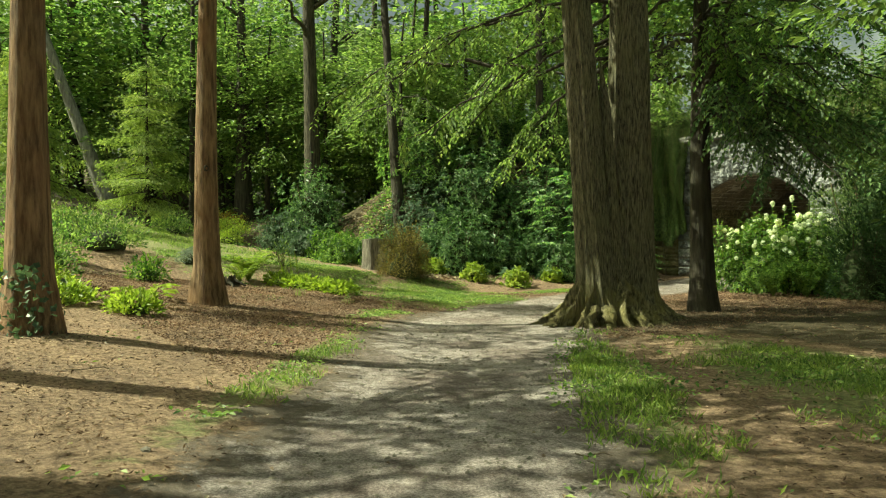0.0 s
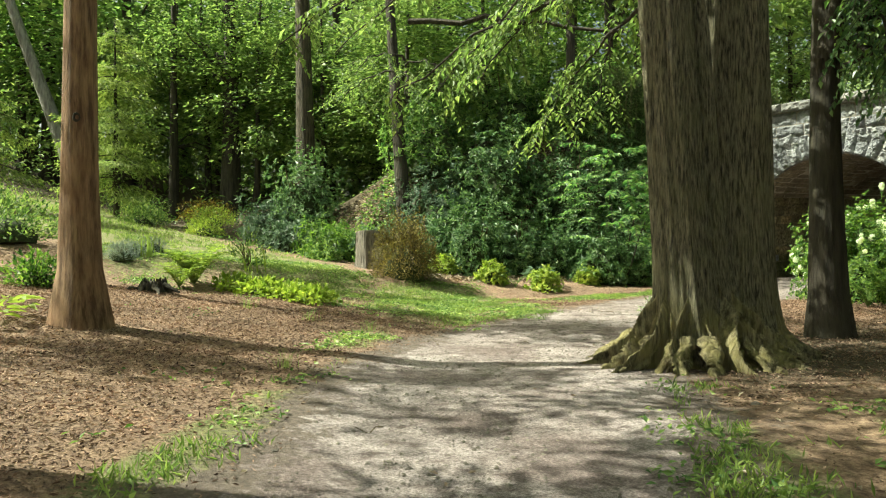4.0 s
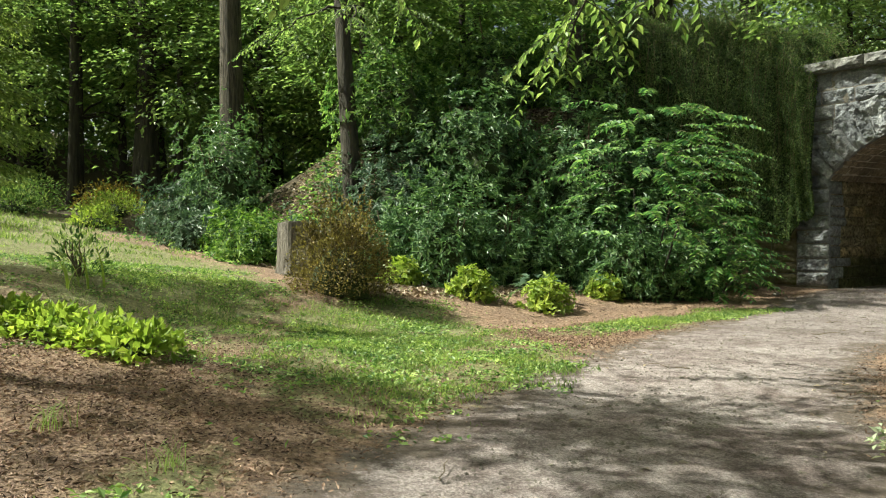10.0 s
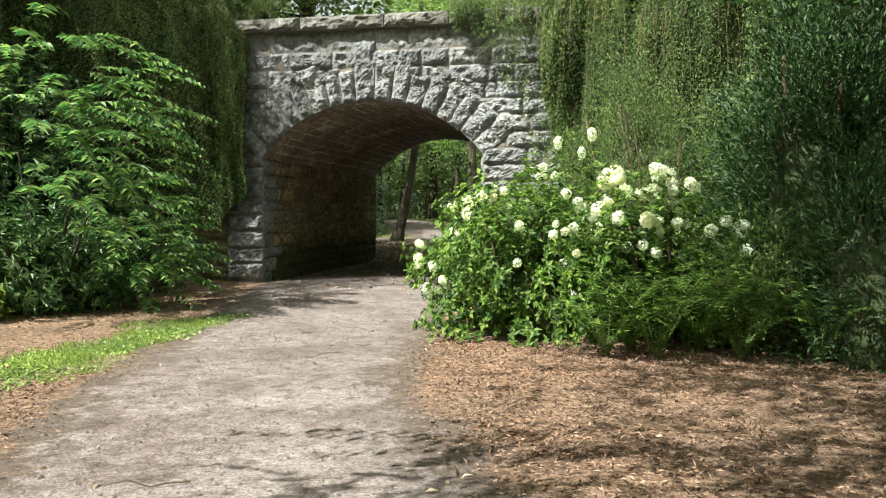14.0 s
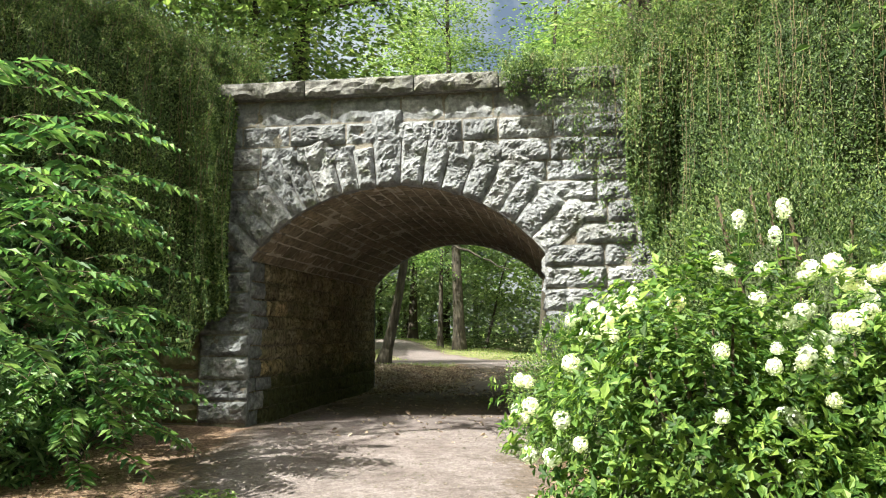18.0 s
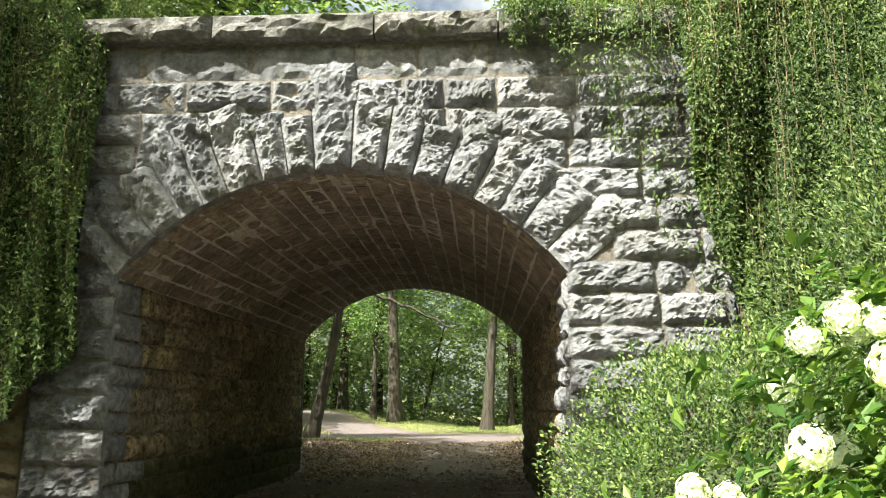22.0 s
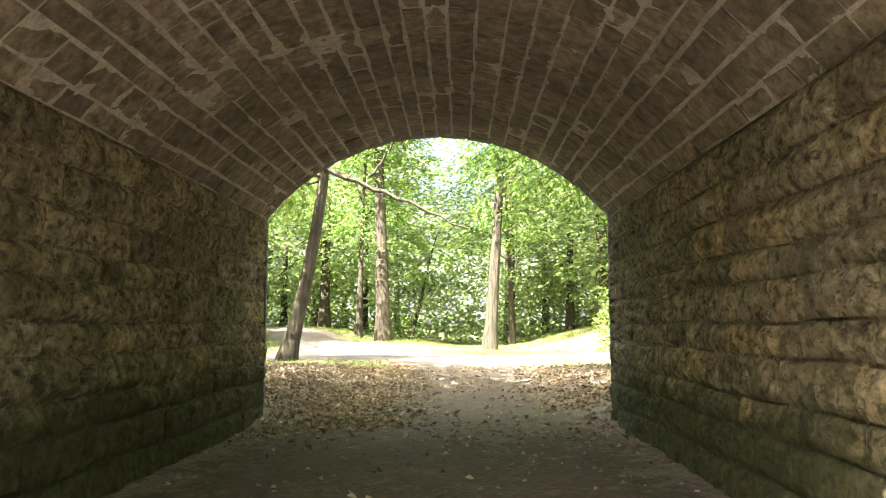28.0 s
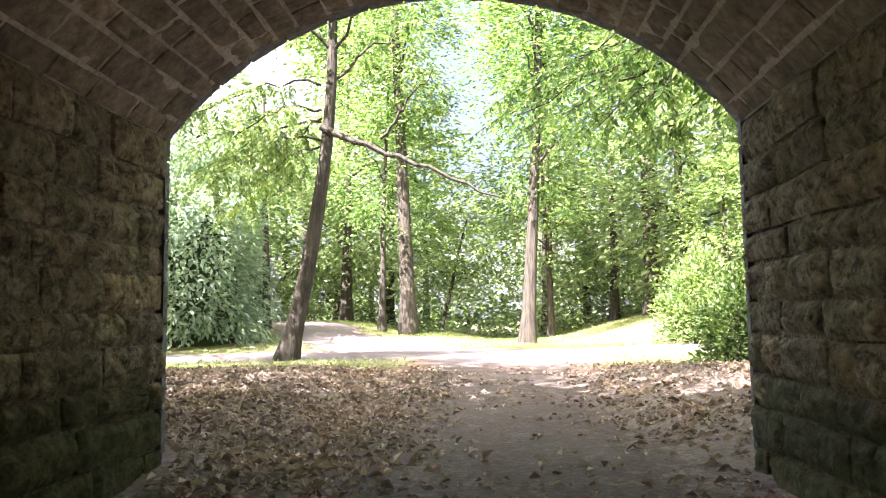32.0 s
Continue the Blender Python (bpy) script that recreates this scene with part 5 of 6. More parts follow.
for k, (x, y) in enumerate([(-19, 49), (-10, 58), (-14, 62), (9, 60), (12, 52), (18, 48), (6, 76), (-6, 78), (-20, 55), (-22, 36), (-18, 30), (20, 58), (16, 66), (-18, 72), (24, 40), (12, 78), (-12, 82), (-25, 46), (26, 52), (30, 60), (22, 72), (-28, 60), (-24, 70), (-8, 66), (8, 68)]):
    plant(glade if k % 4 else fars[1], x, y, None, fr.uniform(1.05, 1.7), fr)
over = make_tree("tree", "broad-leaved tree with boughs over the tunnel mouth", 7.2, 16.5, 0.24, 9.5, M["bark_mid"], M["leaf_light"], (8.0, 3.0, 2.2), fr, (-1.0, 0.2), 70, 55, 0.2, 0.5, 9, 1.3)
for end in ((1.0, 18.0, 5.3), (1.7, 17.0, 5.0), (2.4, 17.6, 4.9), (2.8, 18.6, 5.3), (0.8, 19.6, 6.0), (3.4, 18.0, 4.6), (3.0, 16.6, 5.0), (2.0, 17.6, 5.6), (4.0, 15.4, 4.7), (1.4, 19.0, 6.2), (4.6, 17.4, 5.0)):
    hanging_branch(over, (6.9, 16.6, end[2] + 1.2), end, 24, fr, M["leaf_wood"], M["bark_mid"], 0.17, 1.1)


# ---- far woods all round ----
def far_woods():
    r = np.random.default_rng(51)
    a, d = r.uniform(0, 6.283, 2300), r.uniform(70, 100, 2300)
    x, y = -2 + np.cos(a) * d, 8 + np.sin(a) * d
    z = height(x, y) + r.uniform(0, 1, len(x)) ** 1.4 * 19
    me = foliage("far_woods", np.stack([x, y, z], 1), 24, 1.7, 0.95, M["leaf_light"], r, 0.7)
    tagged(new("far_woods", me), "distant woodland closing the view all round", "woods", kind="stuff")


def undergrowth():
    r = np.random.default_rng(52)
    yaw, d = np.radians(r.uniform(10, 112, 1300)), r.uniform(36, 64, 1300)
    x, y = 10 - np.sin(yaw) * d, -23 + np.cos(yaw) * d
    k = (x < -10) & (y < 12) & (lawn_at(x, y) < 0.4) & (r.random(1300) < 0.7)
    x, y = x[k], y[k]
    z = height(x, y) + r.random(len(x)) ** 1.5 * 3.2
    me = foliage("undergrowth", np.stack([x, y, z], 1), 26, 0.7, 0.3, M["leaf_light"], r, 0.6)
    tagged(new("undergrowth", me), "low tangled undergrowth between the far trunks", "undergrowth", kind="stuff")


def far_thicket():
    r = np.random.default_rng(53)
    x, y = r.uniform(-30, 30, 900), r.uniform(58, 74, 900)
    z = height(x, y) + r.random(900) ** 1.3 * 5.5
    # thicket in the leaf colour with sunlight painted in
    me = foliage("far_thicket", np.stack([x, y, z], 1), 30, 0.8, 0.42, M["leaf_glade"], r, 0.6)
    tagged(new("far_thicket", me), "light green thicket behind the far lawn", "undergrowth", kind="stuff")


far_woods()
undergrowth()
far_thicket()

# ---- hydrangeas ----
pr = np.random.default_rng(61)


def flower_head(r, at, size, tall):
    """A domed or conical head of small petals."""
    n = 170
    d = unit(r.normal(size=(n, 3)))
    k = np.where(d[:, 2:3] > 0, 1 - 0.35 * d[:, 2:3] * (tall > 1.2), 1)
    P = np.asarray(at) + d * k * np.array([size, size, size * tall]) * r.uniform(0.7, 1.0, n)[:, None]
    A = unit(np.cross(d, r.normal(size=(n, 3)))) + d * 0.25
    L = size * r.uniform(0.3, 0.5, n)
    return leaf_mesh("flower_head", P - A * L[:, None] * 0.5, A, d, L, L * 0.9, M["petal"], 0.1, 0.05)


def hydrangea(name, label, x, y, size, n, leaf, heads, head_size, tall, r, sunny=None):
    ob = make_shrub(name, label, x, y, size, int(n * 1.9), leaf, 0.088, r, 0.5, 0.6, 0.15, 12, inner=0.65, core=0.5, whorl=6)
    P, D = dome(r, heads * 6, size, 0.32, 0.02, 0.12)
    keep = (D @ np.array(sunny or (-0.4, -0.8, 0.4)) > 0.1) & ((D[:, 2] > 0.42) | (D[:, 0] < -0.7))
    for p in P[keep][:heads]:
        part("flower_head", flower_head(r, p * 1.04 + [0, 0, size[2] * 0.14], head_size * r.uniform(0.7, 1.2), tall), ob, "cream flower head")
    for k in range(22):
        p = P[(k * 7) % len(P)] * 0.98
        b = p * 0.25
        b[2] = 0.2
        rib = bend(b, p + [0, 0, 0.2], 6, -0.1, 0.03, r)
        t = np.linspace(0.45, 1, 8)
        Q = np.stack([np.interp(t, np.linspace(0, 1, 6), rib[:, i]) for i in range(3)], 1)
        A = r.normal(size=(8, 3)) * [1, 1, 0.2] + [0, 0, 0.25]
        L = 0.16 * r.uniform(0.8, 1.3, 8)
        part("shoot", leaf_mesh("shoot", Q, A, np.array([[0, 0, 1.0]]) + r.normal(size=Q.shape) * 0.2, L, L * 0.6, leaf), ob)
    return ob


hydrangea("hydrangea", "large hydrangea bush with light green leaves and cream flower heads", 4.2, -5.9, (1.6, 1.5, 2.0), 11500, M["leaf_hyd"], 46, 0.08, 1.05, pr)
hydrangea("hydrangea", "tall hydrangea bush crowded with round white flower heads", 6.0, -5.9, (1.35, 1.35, 2.05), 6500, M["leaf_hyd"], 60, 0.095, 1.0, pr)
# leaf_dark instead of leaf_hyd: this bush's shade is in its leaf colour
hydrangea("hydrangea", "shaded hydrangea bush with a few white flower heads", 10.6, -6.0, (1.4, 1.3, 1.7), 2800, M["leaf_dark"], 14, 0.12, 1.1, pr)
for x, y, z, s in ((4.6, -5.8, 2.6, 0.10), (4.95, -5.7, 2.45, 0.09), (5.1, -5.5, 2.75, 0.11)):
    ob = thing("hydrangea_spike", x, y, 0.6, "tall hydrangea shoot ending in a pale green flower cone", "flower", "tall hydrangea shoots")
    part("stem", tubes_mesh("stem", [tube(bend((0, 0, -0.9), (0, 0, z - 0.6), 6, 0, 0.02, pr), np.linspace(0.012, 0.006, 6), 5)], M["leaf_hyd"]), ob)
    part("flower_head", flower_head(pr, (0, 0, z - 0.55), s * 0.8, 1.7), ob, "pale green flower cone")
    Q = np.stack([np.zeros(14), np.zeros(14), np.linspace(0.9, z - 0.75, 14)], 1)
    part("leaves", leaf_mesh("leaves", Q, pr.normal(size=(14, 3)) * [1, 1, 0.15] + [0, 0, 0.2], np.array([[0, 0, 1.0]] * 14), 0.17, 0.1, M["leaf_hyd"]), ob)

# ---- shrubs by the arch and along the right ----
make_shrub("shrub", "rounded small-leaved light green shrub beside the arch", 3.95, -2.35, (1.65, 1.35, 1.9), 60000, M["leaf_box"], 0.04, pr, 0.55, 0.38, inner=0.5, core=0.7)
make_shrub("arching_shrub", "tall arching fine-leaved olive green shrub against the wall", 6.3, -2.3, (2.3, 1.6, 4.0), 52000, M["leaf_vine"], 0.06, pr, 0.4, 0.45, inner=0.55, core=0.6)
# yews in leaf_dark: overhead shade painted in with the dark green
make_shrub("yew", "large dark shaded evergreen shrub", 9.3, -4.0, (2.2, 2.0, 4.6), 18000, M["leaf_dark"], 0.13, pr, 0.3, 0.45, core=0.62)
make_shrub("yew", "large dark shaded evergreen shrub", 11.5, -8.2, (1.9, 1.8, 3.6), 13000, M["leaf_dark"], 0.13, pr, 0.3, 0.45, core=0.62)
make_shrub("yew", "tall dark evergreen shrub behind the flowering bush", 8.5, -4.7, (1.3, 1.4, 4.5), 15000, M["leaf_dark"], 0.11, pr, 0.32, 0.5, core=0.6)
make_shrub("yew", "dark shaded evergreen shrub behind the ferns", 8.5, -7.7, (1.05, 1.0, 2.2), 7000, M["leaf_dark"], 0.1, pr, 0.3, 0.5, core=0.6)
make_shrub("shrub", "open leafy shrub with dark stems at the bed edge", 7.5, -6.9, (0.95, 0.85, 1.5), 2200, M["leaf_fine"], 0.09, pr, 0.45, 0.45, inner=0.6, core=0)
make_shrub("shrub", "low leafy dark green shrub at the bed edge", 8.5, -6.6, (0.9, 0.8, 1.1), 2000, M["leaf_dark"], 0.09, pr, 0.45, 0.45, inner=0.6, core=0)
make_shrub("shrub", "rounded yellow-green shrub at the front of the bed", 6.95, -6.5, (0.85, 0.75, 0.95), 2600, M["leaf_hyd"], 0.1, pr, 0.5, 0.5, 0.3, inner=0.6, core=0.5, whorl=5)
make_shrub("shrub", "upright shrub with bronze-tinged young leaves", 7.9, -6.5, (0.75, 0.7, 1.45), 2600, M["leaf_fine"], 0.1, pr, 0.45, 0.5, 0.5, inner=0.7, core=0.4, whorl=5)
make_shrub("variegated_shrub", "low variegated shrub with pale leaf edges by the roots", 5.98, -14.35, (0.38, 0.32, 0.2), 800, M["leaf_cream"], 0.06, pr, 0.5, 0.45, core=0)
make_shrub("variegated_shrub", "small pale-leaved plant against the roots", 6.62, -16.75, (0.22, 0.2, 0.2), 380, M["leaf_cream"], 0.05, pr, 0.5, 0.45, core=0, z=0.16)
for k, (x, y, s) in enumerate(((5.3, -7.9, 0.95), (5.9, -8.0, 1.15), (6.9, -7.9, 1.1), (6.5, -7.35, 1.4), (5.6, -7.45, 1.0), (7.8, -7.9, 1.0))):
    make_fern("fern", "green fern with arching feathery fronds", x, y, 16, 0.85 * s, 0.145 * s, M["leaf_hyd"], pr, 1.0 * s, 24, "ferns by the hydrangea")
make_fern("fern", "small green fern in bark mulch", -4.3, -10.4, 9, 0.42, 0.08, M["leaf_fine"], pr, 0.4, 12)

# ---- planted bed left of the arch ----
make_shrub("bronze_shrub", "bronze-brown small-leafed shrub with upright shoots", -5.16, -13.92, (1.0, 1.0, 1.3), 11000, M["leaf_brown"], 0.06, pr, 0.5, 0.3, inner=0.6, core=0.55)
bz = h(-5.16, -13.92)
for k in range(34):
    a, q = pr.random() * 6.28, pr.uniform(0.05, 0.75)
    ob = thing("shoot", -5.16 + math.cos(a) * q, -13.92 + math.sin(a) * q, bz + 0.9, "upright leafy bronze shoot", "twig", "bronze shrub shoots")
    tip = np.array([math.cos(a) * 0.25, math.sin(a) * 0.25, pr.uniform(0.4, 1.25)])
    part("stem", tubes_mesh("stem", [tube(bend((0, 0, -0.6), tip, 5, 0, 0.01, pr), np.linspace(0.008, 0.003, 5), 4)], M["stem"]), ob)
    Q = np.linspace(0.05, 1, 34)[:, None] * tip
    part("leaves", leaf_mesh("leaves", Q, pr.normal(size=Q.shape) + [0, 0, 0.4], np.array([[0, 0, 1.0]]) + pr.normal(size=Q.shape) * 0.3, 0.1, 0.05, M["leaf_brown"]), ob)
for x, y, s in ((-5.0, -10.76, 0.5), (-3.8, -9.64, 0.55), (-4.4, -7.2, 0.42), (-6.75, -11.45, 0.5)):
    make_shrub("small_shrub", "small bright green shrub planted in bark mulch", x, y, (s, s, s * 1.15), 900, M["leaf_lemon"], 0.13, pr, 0.5, 0.4, 0.5, group="small bed shrubs", core=0.5, whorl=5)


def hosta(name, label, x, y, n, reach, leaf, r, size=0.24, ratio=0.55, rise=0.25, group=""):
    ob = thing(name, x, y, h(x, y), label, "plant", group)
    for k in range(n):
        a, q = r.random() * 6.283, reach * math.sqrt(r.random())
        d = np.array([math.cos(a), math.sin(a), 0])
        P = np.array([d * q * 0.5 + [0, 0, rise * r.uniform(0.4, 1)]])
        part("leaf", leaf_mesh("leaf", P, np.array([d + [0, 0, r.uniform(-0.2, 0.5)]]), np.array([[0, 0, 1.0]]), size * r.uniform(0.7, 1.2), size * ratio, leaf, 0.15, 0.25), ob)
    return ob


hosta("hosta", "broad-leaved hosta behind the small shrubs", -4.6, -9.2, 26, 0.6, M["leaf_blue"], pr, 0.36, 0.6, 0.5)
for x, y in ((-1.3, -19.3), (-1.9, -19.7), (-0.8, -19.0), (-2.5, -20.0)):
    make_shrub("ground_plant", "low mound of bright yellow-green leaves", x, y, (0.6, 0.45, 0.26), 560, M["leaf_lemon"], 0.125, pr, 0.62, 0.6, 0.3, 4, "bright low plants", core=0.4, category="plant")
make_fern("bright_fern", "tall bright green feathery fern on the bank", -3.02, -20.8, 40, 0.85, 0.17, M["leaf_lemon"], pr, 0.85, 18, ratio=0.42)
make_fern("bright_fern", "bright green feathery fern on the bank", -2.4, -21.3, 22, 0.6, 0.14, M["leaf_lemon"], pr, 0.5, 14, ratio=0.4)
for x, y in ((3.3, -25.3), (3.9, -25.9), (2.6, -25.0), (4.6, -26.6)):
    hosta("broad_leaf_plant", "low clump of broad light green leaves in mulch", x, y, 22, 0.6, M["leaf_lemon"], pr, 0.2, 0.62, 0.28, "broad-leaved clumps")
for x, y, s in ((-4.82, -21.97, 0.42), (-6.55, -20.81, 0.42), (-5.5, -21.6, 0.35)):
    make_shrub("silver_plant", "soft silver-grey mounded plant", x, y, (s, s, s * 0.8), 800, M["leaf_silver"], 0.06, pr, 0.35, 0.3, core=0.6, group="silver plants", category="plant")


def blades(name, label, x, y, n, length, leaf, r, width=0.022, group="", spread=0.15):
    ob = thing(name, x, y, h(x, y), label, "grass", group)
    for k in range(n):
        a = r.random() * 6.283
        lean, ln = r.uniform(0.15, 0.7), length * r.uniform(0.6, 1.1)
        t = np.linspace(0, 1, 7)
        p = np.stack([math.cos(a) * lean * ln * t ** 2, math.sin(a) * lean * ln * t ** 2, ln * (t - 0.45 * lean * t ** 3)], 1) + [r.normal() * spread, r.normal() * spread, 0]
        s = np.array([-math.sin(a), math.cos(a), 0]) * width * (1 - t[:, None]) ** 0.6
        part("blade", tubes_mesh("blade", [np.stack([p - s, p + [0, 0, 0.004], p + s], 1)], leaf), ob)
    return ob


blades("iris_clump", "clump of long arching strap leaves", -5.37, -21.21, 22, 1.0, M["grass"], pr)
blades("iris_clump", "clump of long arching strap leaves", -4.6, -18.8, 7, 0.8, M["leaf_lemon"], pr)
for x, y in ((2.2, -20.4), (0.6, -20.9), (3.4, -19.9), (6.3, -22.6)):
    blades("grass_tuft", "thin tuft of dry grass in the mulch", x, y, 26, 0.26, M["grass"], pr, 0.004, "grass tufts", 0.07)
make_shrub("weed", "leafy green weed on the slope", -5.35, -18.67, (0.45, 0.45, 0.7), 260, M["leaf_fine"], 0.12, pr, 0.35, 0.4, 0.6, core=0, category="plant")
for x, y, sx, sz, m in ((4.3, -27.2, 0.6, 0.34, "leaf_lemon"), (2.7, -27.4, 0.8, 0.42, "leaf_lemon"), (5.3, -26.2, 0.45, 0.3, "leaf_lemon"), (0.6, -27.0, 0.9, 0.8, "leaf_fine"), (-5.7, -24.3, 1.3, 0.95, "leaf_fine"), (-3.0, -26.5, 1.3, 1.1, "leaf_wood"), (-9.0, -24.5, 1.2, 0.9, "leaf_fine"), (-1.2, -24.2, 0.5, 0.5, "leaf_hyd"), (-11.5, -27, 1.6, 1.4, "leaf_wood"), (-24.4, -13.6, 1.3, 0.9, "leaf_autumn"), (-22.5, -14.0, 1.1, 0.8, "leaf_lemon"), (-20.6, -17.6, 1.0, 0.7, "leaf_fine"), (-26, -16.5, 1.4, 1.0, "leaf_fine"), (-18.8, -15.5, 0.8, 0.6, "leaf_lemon")):
    make_shrub("bank_shrub", "loose leafy shrub on the grassy slope", x, y, (sx, sx, sz), int(1300 * sx), M[m], 0.11, pr, 0.5, 0.4, 0.4, 7, inner=0.6, core=0.45)
ob = thing("ivy", 7.75, -27.95, h(7.75, -27.95), "ivy leaves climbing at the foot of the trunk", "ivy")
P = np.stack([pr.normal(0.15, 0.2, 160), pr.normal(-0.25, 0.18, 160), pr.random(160) ** 1.5 * 0.9], 1)
part("leaves", leaf_mesh("leaves", P, pr.normal(size=P.shape) + [0.6, -0.6, 0], pr.normal(size=P.shape) * 0.4 + [0.6, -0.7, 0.4], 0.1, 0.09, M["leaf_blue"]), ob)

# ---- shrubs past the tunnel ----
make_shrub("weeping_tree", "tall blue-green tree with weeping foliage to the ground", -13.2, 38.0, (3.0, 3.0, 8.5), 16000, M["leaf_weep"], 0.34, pr, 0.4, 0.5, -0.6, 8, inner=0.5, core=0.6, category="tree")
make_shrub("weeping_shrub", "pale weeping shrub beside the far path", -13.5, 47.0, (1.7, 1.7, 4.2), 4500, M["leaf_silver"], 0.26, pr, 0.3, 0.3, -0.9, 6, inner=0.5, core=0.55)
make_shrub("shrub", "rounded light green shrub at the edge of the far lawn", 9.2, 36.4, (1.9, 1.7, 3.2), 7000, M["leaf_light"], 0.2, pr, 0.5, 0.4, 0.1, 8, inner=0.5, core=0.6)
make_shrub("shrub", "leafy light green shrub at the edge of the far lawn", 6.6, 22.6, (1.3, 1.2, 1.9), 5000, M["leaf_fine"], 0.14, pr, 0.5, 0.45, 0.1, 8, inner=0.5, core=0.55)

# ---- the bank ----
for x, y, sx, sz, m, ls in ((-8.6, -9.8, 1.7, 1.7, "leaf_bank", 0.14), (-7.4, -7.8, 1.8, 1.9, "leaf_bank", 0.14), (-6.5, -5.6, 1.7, 2.0, "leaf_bank", 0.13), (-5.6, -4.0, 1.5, 1.9, "leaf_bank", 0.13), (-9.6, -6.8, 2.2, 2.3, "leaf_bank", 0.15),
                            (-7.6, -4.4, 2.0, 2.6, "leaf_bank", 0.14), (-10.3, -9.2, 1.9, 2.2, "leaf_blue", 0.13), (-9.4, -11.9, 1.2, 1.1, "leaf_blue", 0.12), (-12.6, -12.9, 1.1, 0.95, "leaf_hyd", 0.12), (-14.2, -13.6, 1.1, 0.9, "leaf_blue", 0.11), (-11.0, -13.4, 0.95, 0.8, "leaf_hyd", 0.12),
                            (-17.0, -13.2, 1.3, 1.3, "leaf_blue", 0.12), (-16.2, -12.0, 1.5, 2.6, "leaf_bank", 0.13), (-11.5, -4.5, 2.3, 2.6, "leaf_wood", 0.15), (-9.0, -2.4, 2.0, 2.8, "leaf_wood", 0.15), (-13.6, -7.2, 1.8, 1.8, "leaf_wood", 0.14), (-5.2, -2.3, 1.3, 1.7, "leaf_bank", 0.13), (-6.6, -2.6, 1.7, 2.3, "leaf_bank", 0.14), (-8.4, -11.6, 1.0, 1.0, "leaf_bank", 0.12), (-7.2, -9.9, 1.2, 2.0, "leaf_bank", 0.12), (-10.6, -12.2, 1.2, 1.0, "leaf_wood", 0.12), (-6.4, -7.0, 1.1, 1.3, "leaf_bank", 0.12), (-5.0, -6.2, 1.2, 1.25, "leaf_bank", 0.12), (-4.4, -4.9, 1.1, 1.2, "leaf_bank", 0.12), (-12.0, -8.2, 2.0, 2.2, "leaf_wood", 0.14)):
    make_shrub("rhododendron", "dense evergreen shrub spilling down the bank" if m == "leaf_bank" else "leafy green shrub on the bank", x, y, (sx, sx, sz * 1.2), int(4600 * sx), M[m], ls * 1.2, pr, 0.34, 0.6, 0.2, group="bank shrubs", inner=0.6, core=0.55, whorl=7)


def pinnate_shrub(name, label, x, y, z0, fronds, reach, length, leaf, r, toward=None, rise=(0.5, 1.6)):
    """Arching stems that carry long feathered leaves."""
    ob = thing(name, x, y, h(x, y), label, "shrub")
    for k in range(fronds):
        a = r.uniform(0, 6.283) if toward is None or k % 3 == 0 else toward + r.normal() * 0.8
        q = reach * math.sqrt(r.uniform(0.08, 1))
        b = np.array([math.cos(a) * q * 0.45, math.sin(a) * q * 0.45, z0 + r.uniform(*rise) - 0.3 * reach * (q / reach) ** 3])
        a2 = a + r.normal() * 0.35
        tip = b + np.array([math.cos(a2), math.sin(a2), -0.05 + r.normal() * 0.15]) * length * r.uniform(0.75, 1.25) + [0, 0, -0.15]
        P, A, L, rib = frond_leaves(r, b, tip, 9, length * 0.22, length * 0.12)
        f = part("frond", leaf_mesh("frond", P, A, np.array([[0, 0, 1.0]]) + r.normal(size=P.shape) * 0.3, L, L * 0.42, leaf, 0.14, 0.25), ob)
        part("rib", tubes_mesh("rib", [tube(rib, np.linspace(0.008, 0.002, len(rib)), 4)], M["stem"]), f)
        if k % 40 == 0:
            part("stem", tubes_mesh("stem", [tube(bend((0, 0, -0.1), b, 7, -0.1, 0.04, r), np.linspace(0.035, 0.01, 7), 6)], M["bark_dark"]), ob)
    return ob


pinnate_shrub("feather_leaf_shrub", "shrub with long feathery leaves, new growth bright green", -3.6, -3.9, 0.2, 70, 2.0, 1.0, M["leaf_feather"], pr, -0.6, (0.4, 1.7))
pinnate_shrub("feather_leaf_tree", "small tree with wide tiers of feathery leaves over the bank", -4.3, -5.6, 1.2, 140, 4.2, 1.1, M["leaf_feather"], pr, -0.5, (1.2, 4.1))


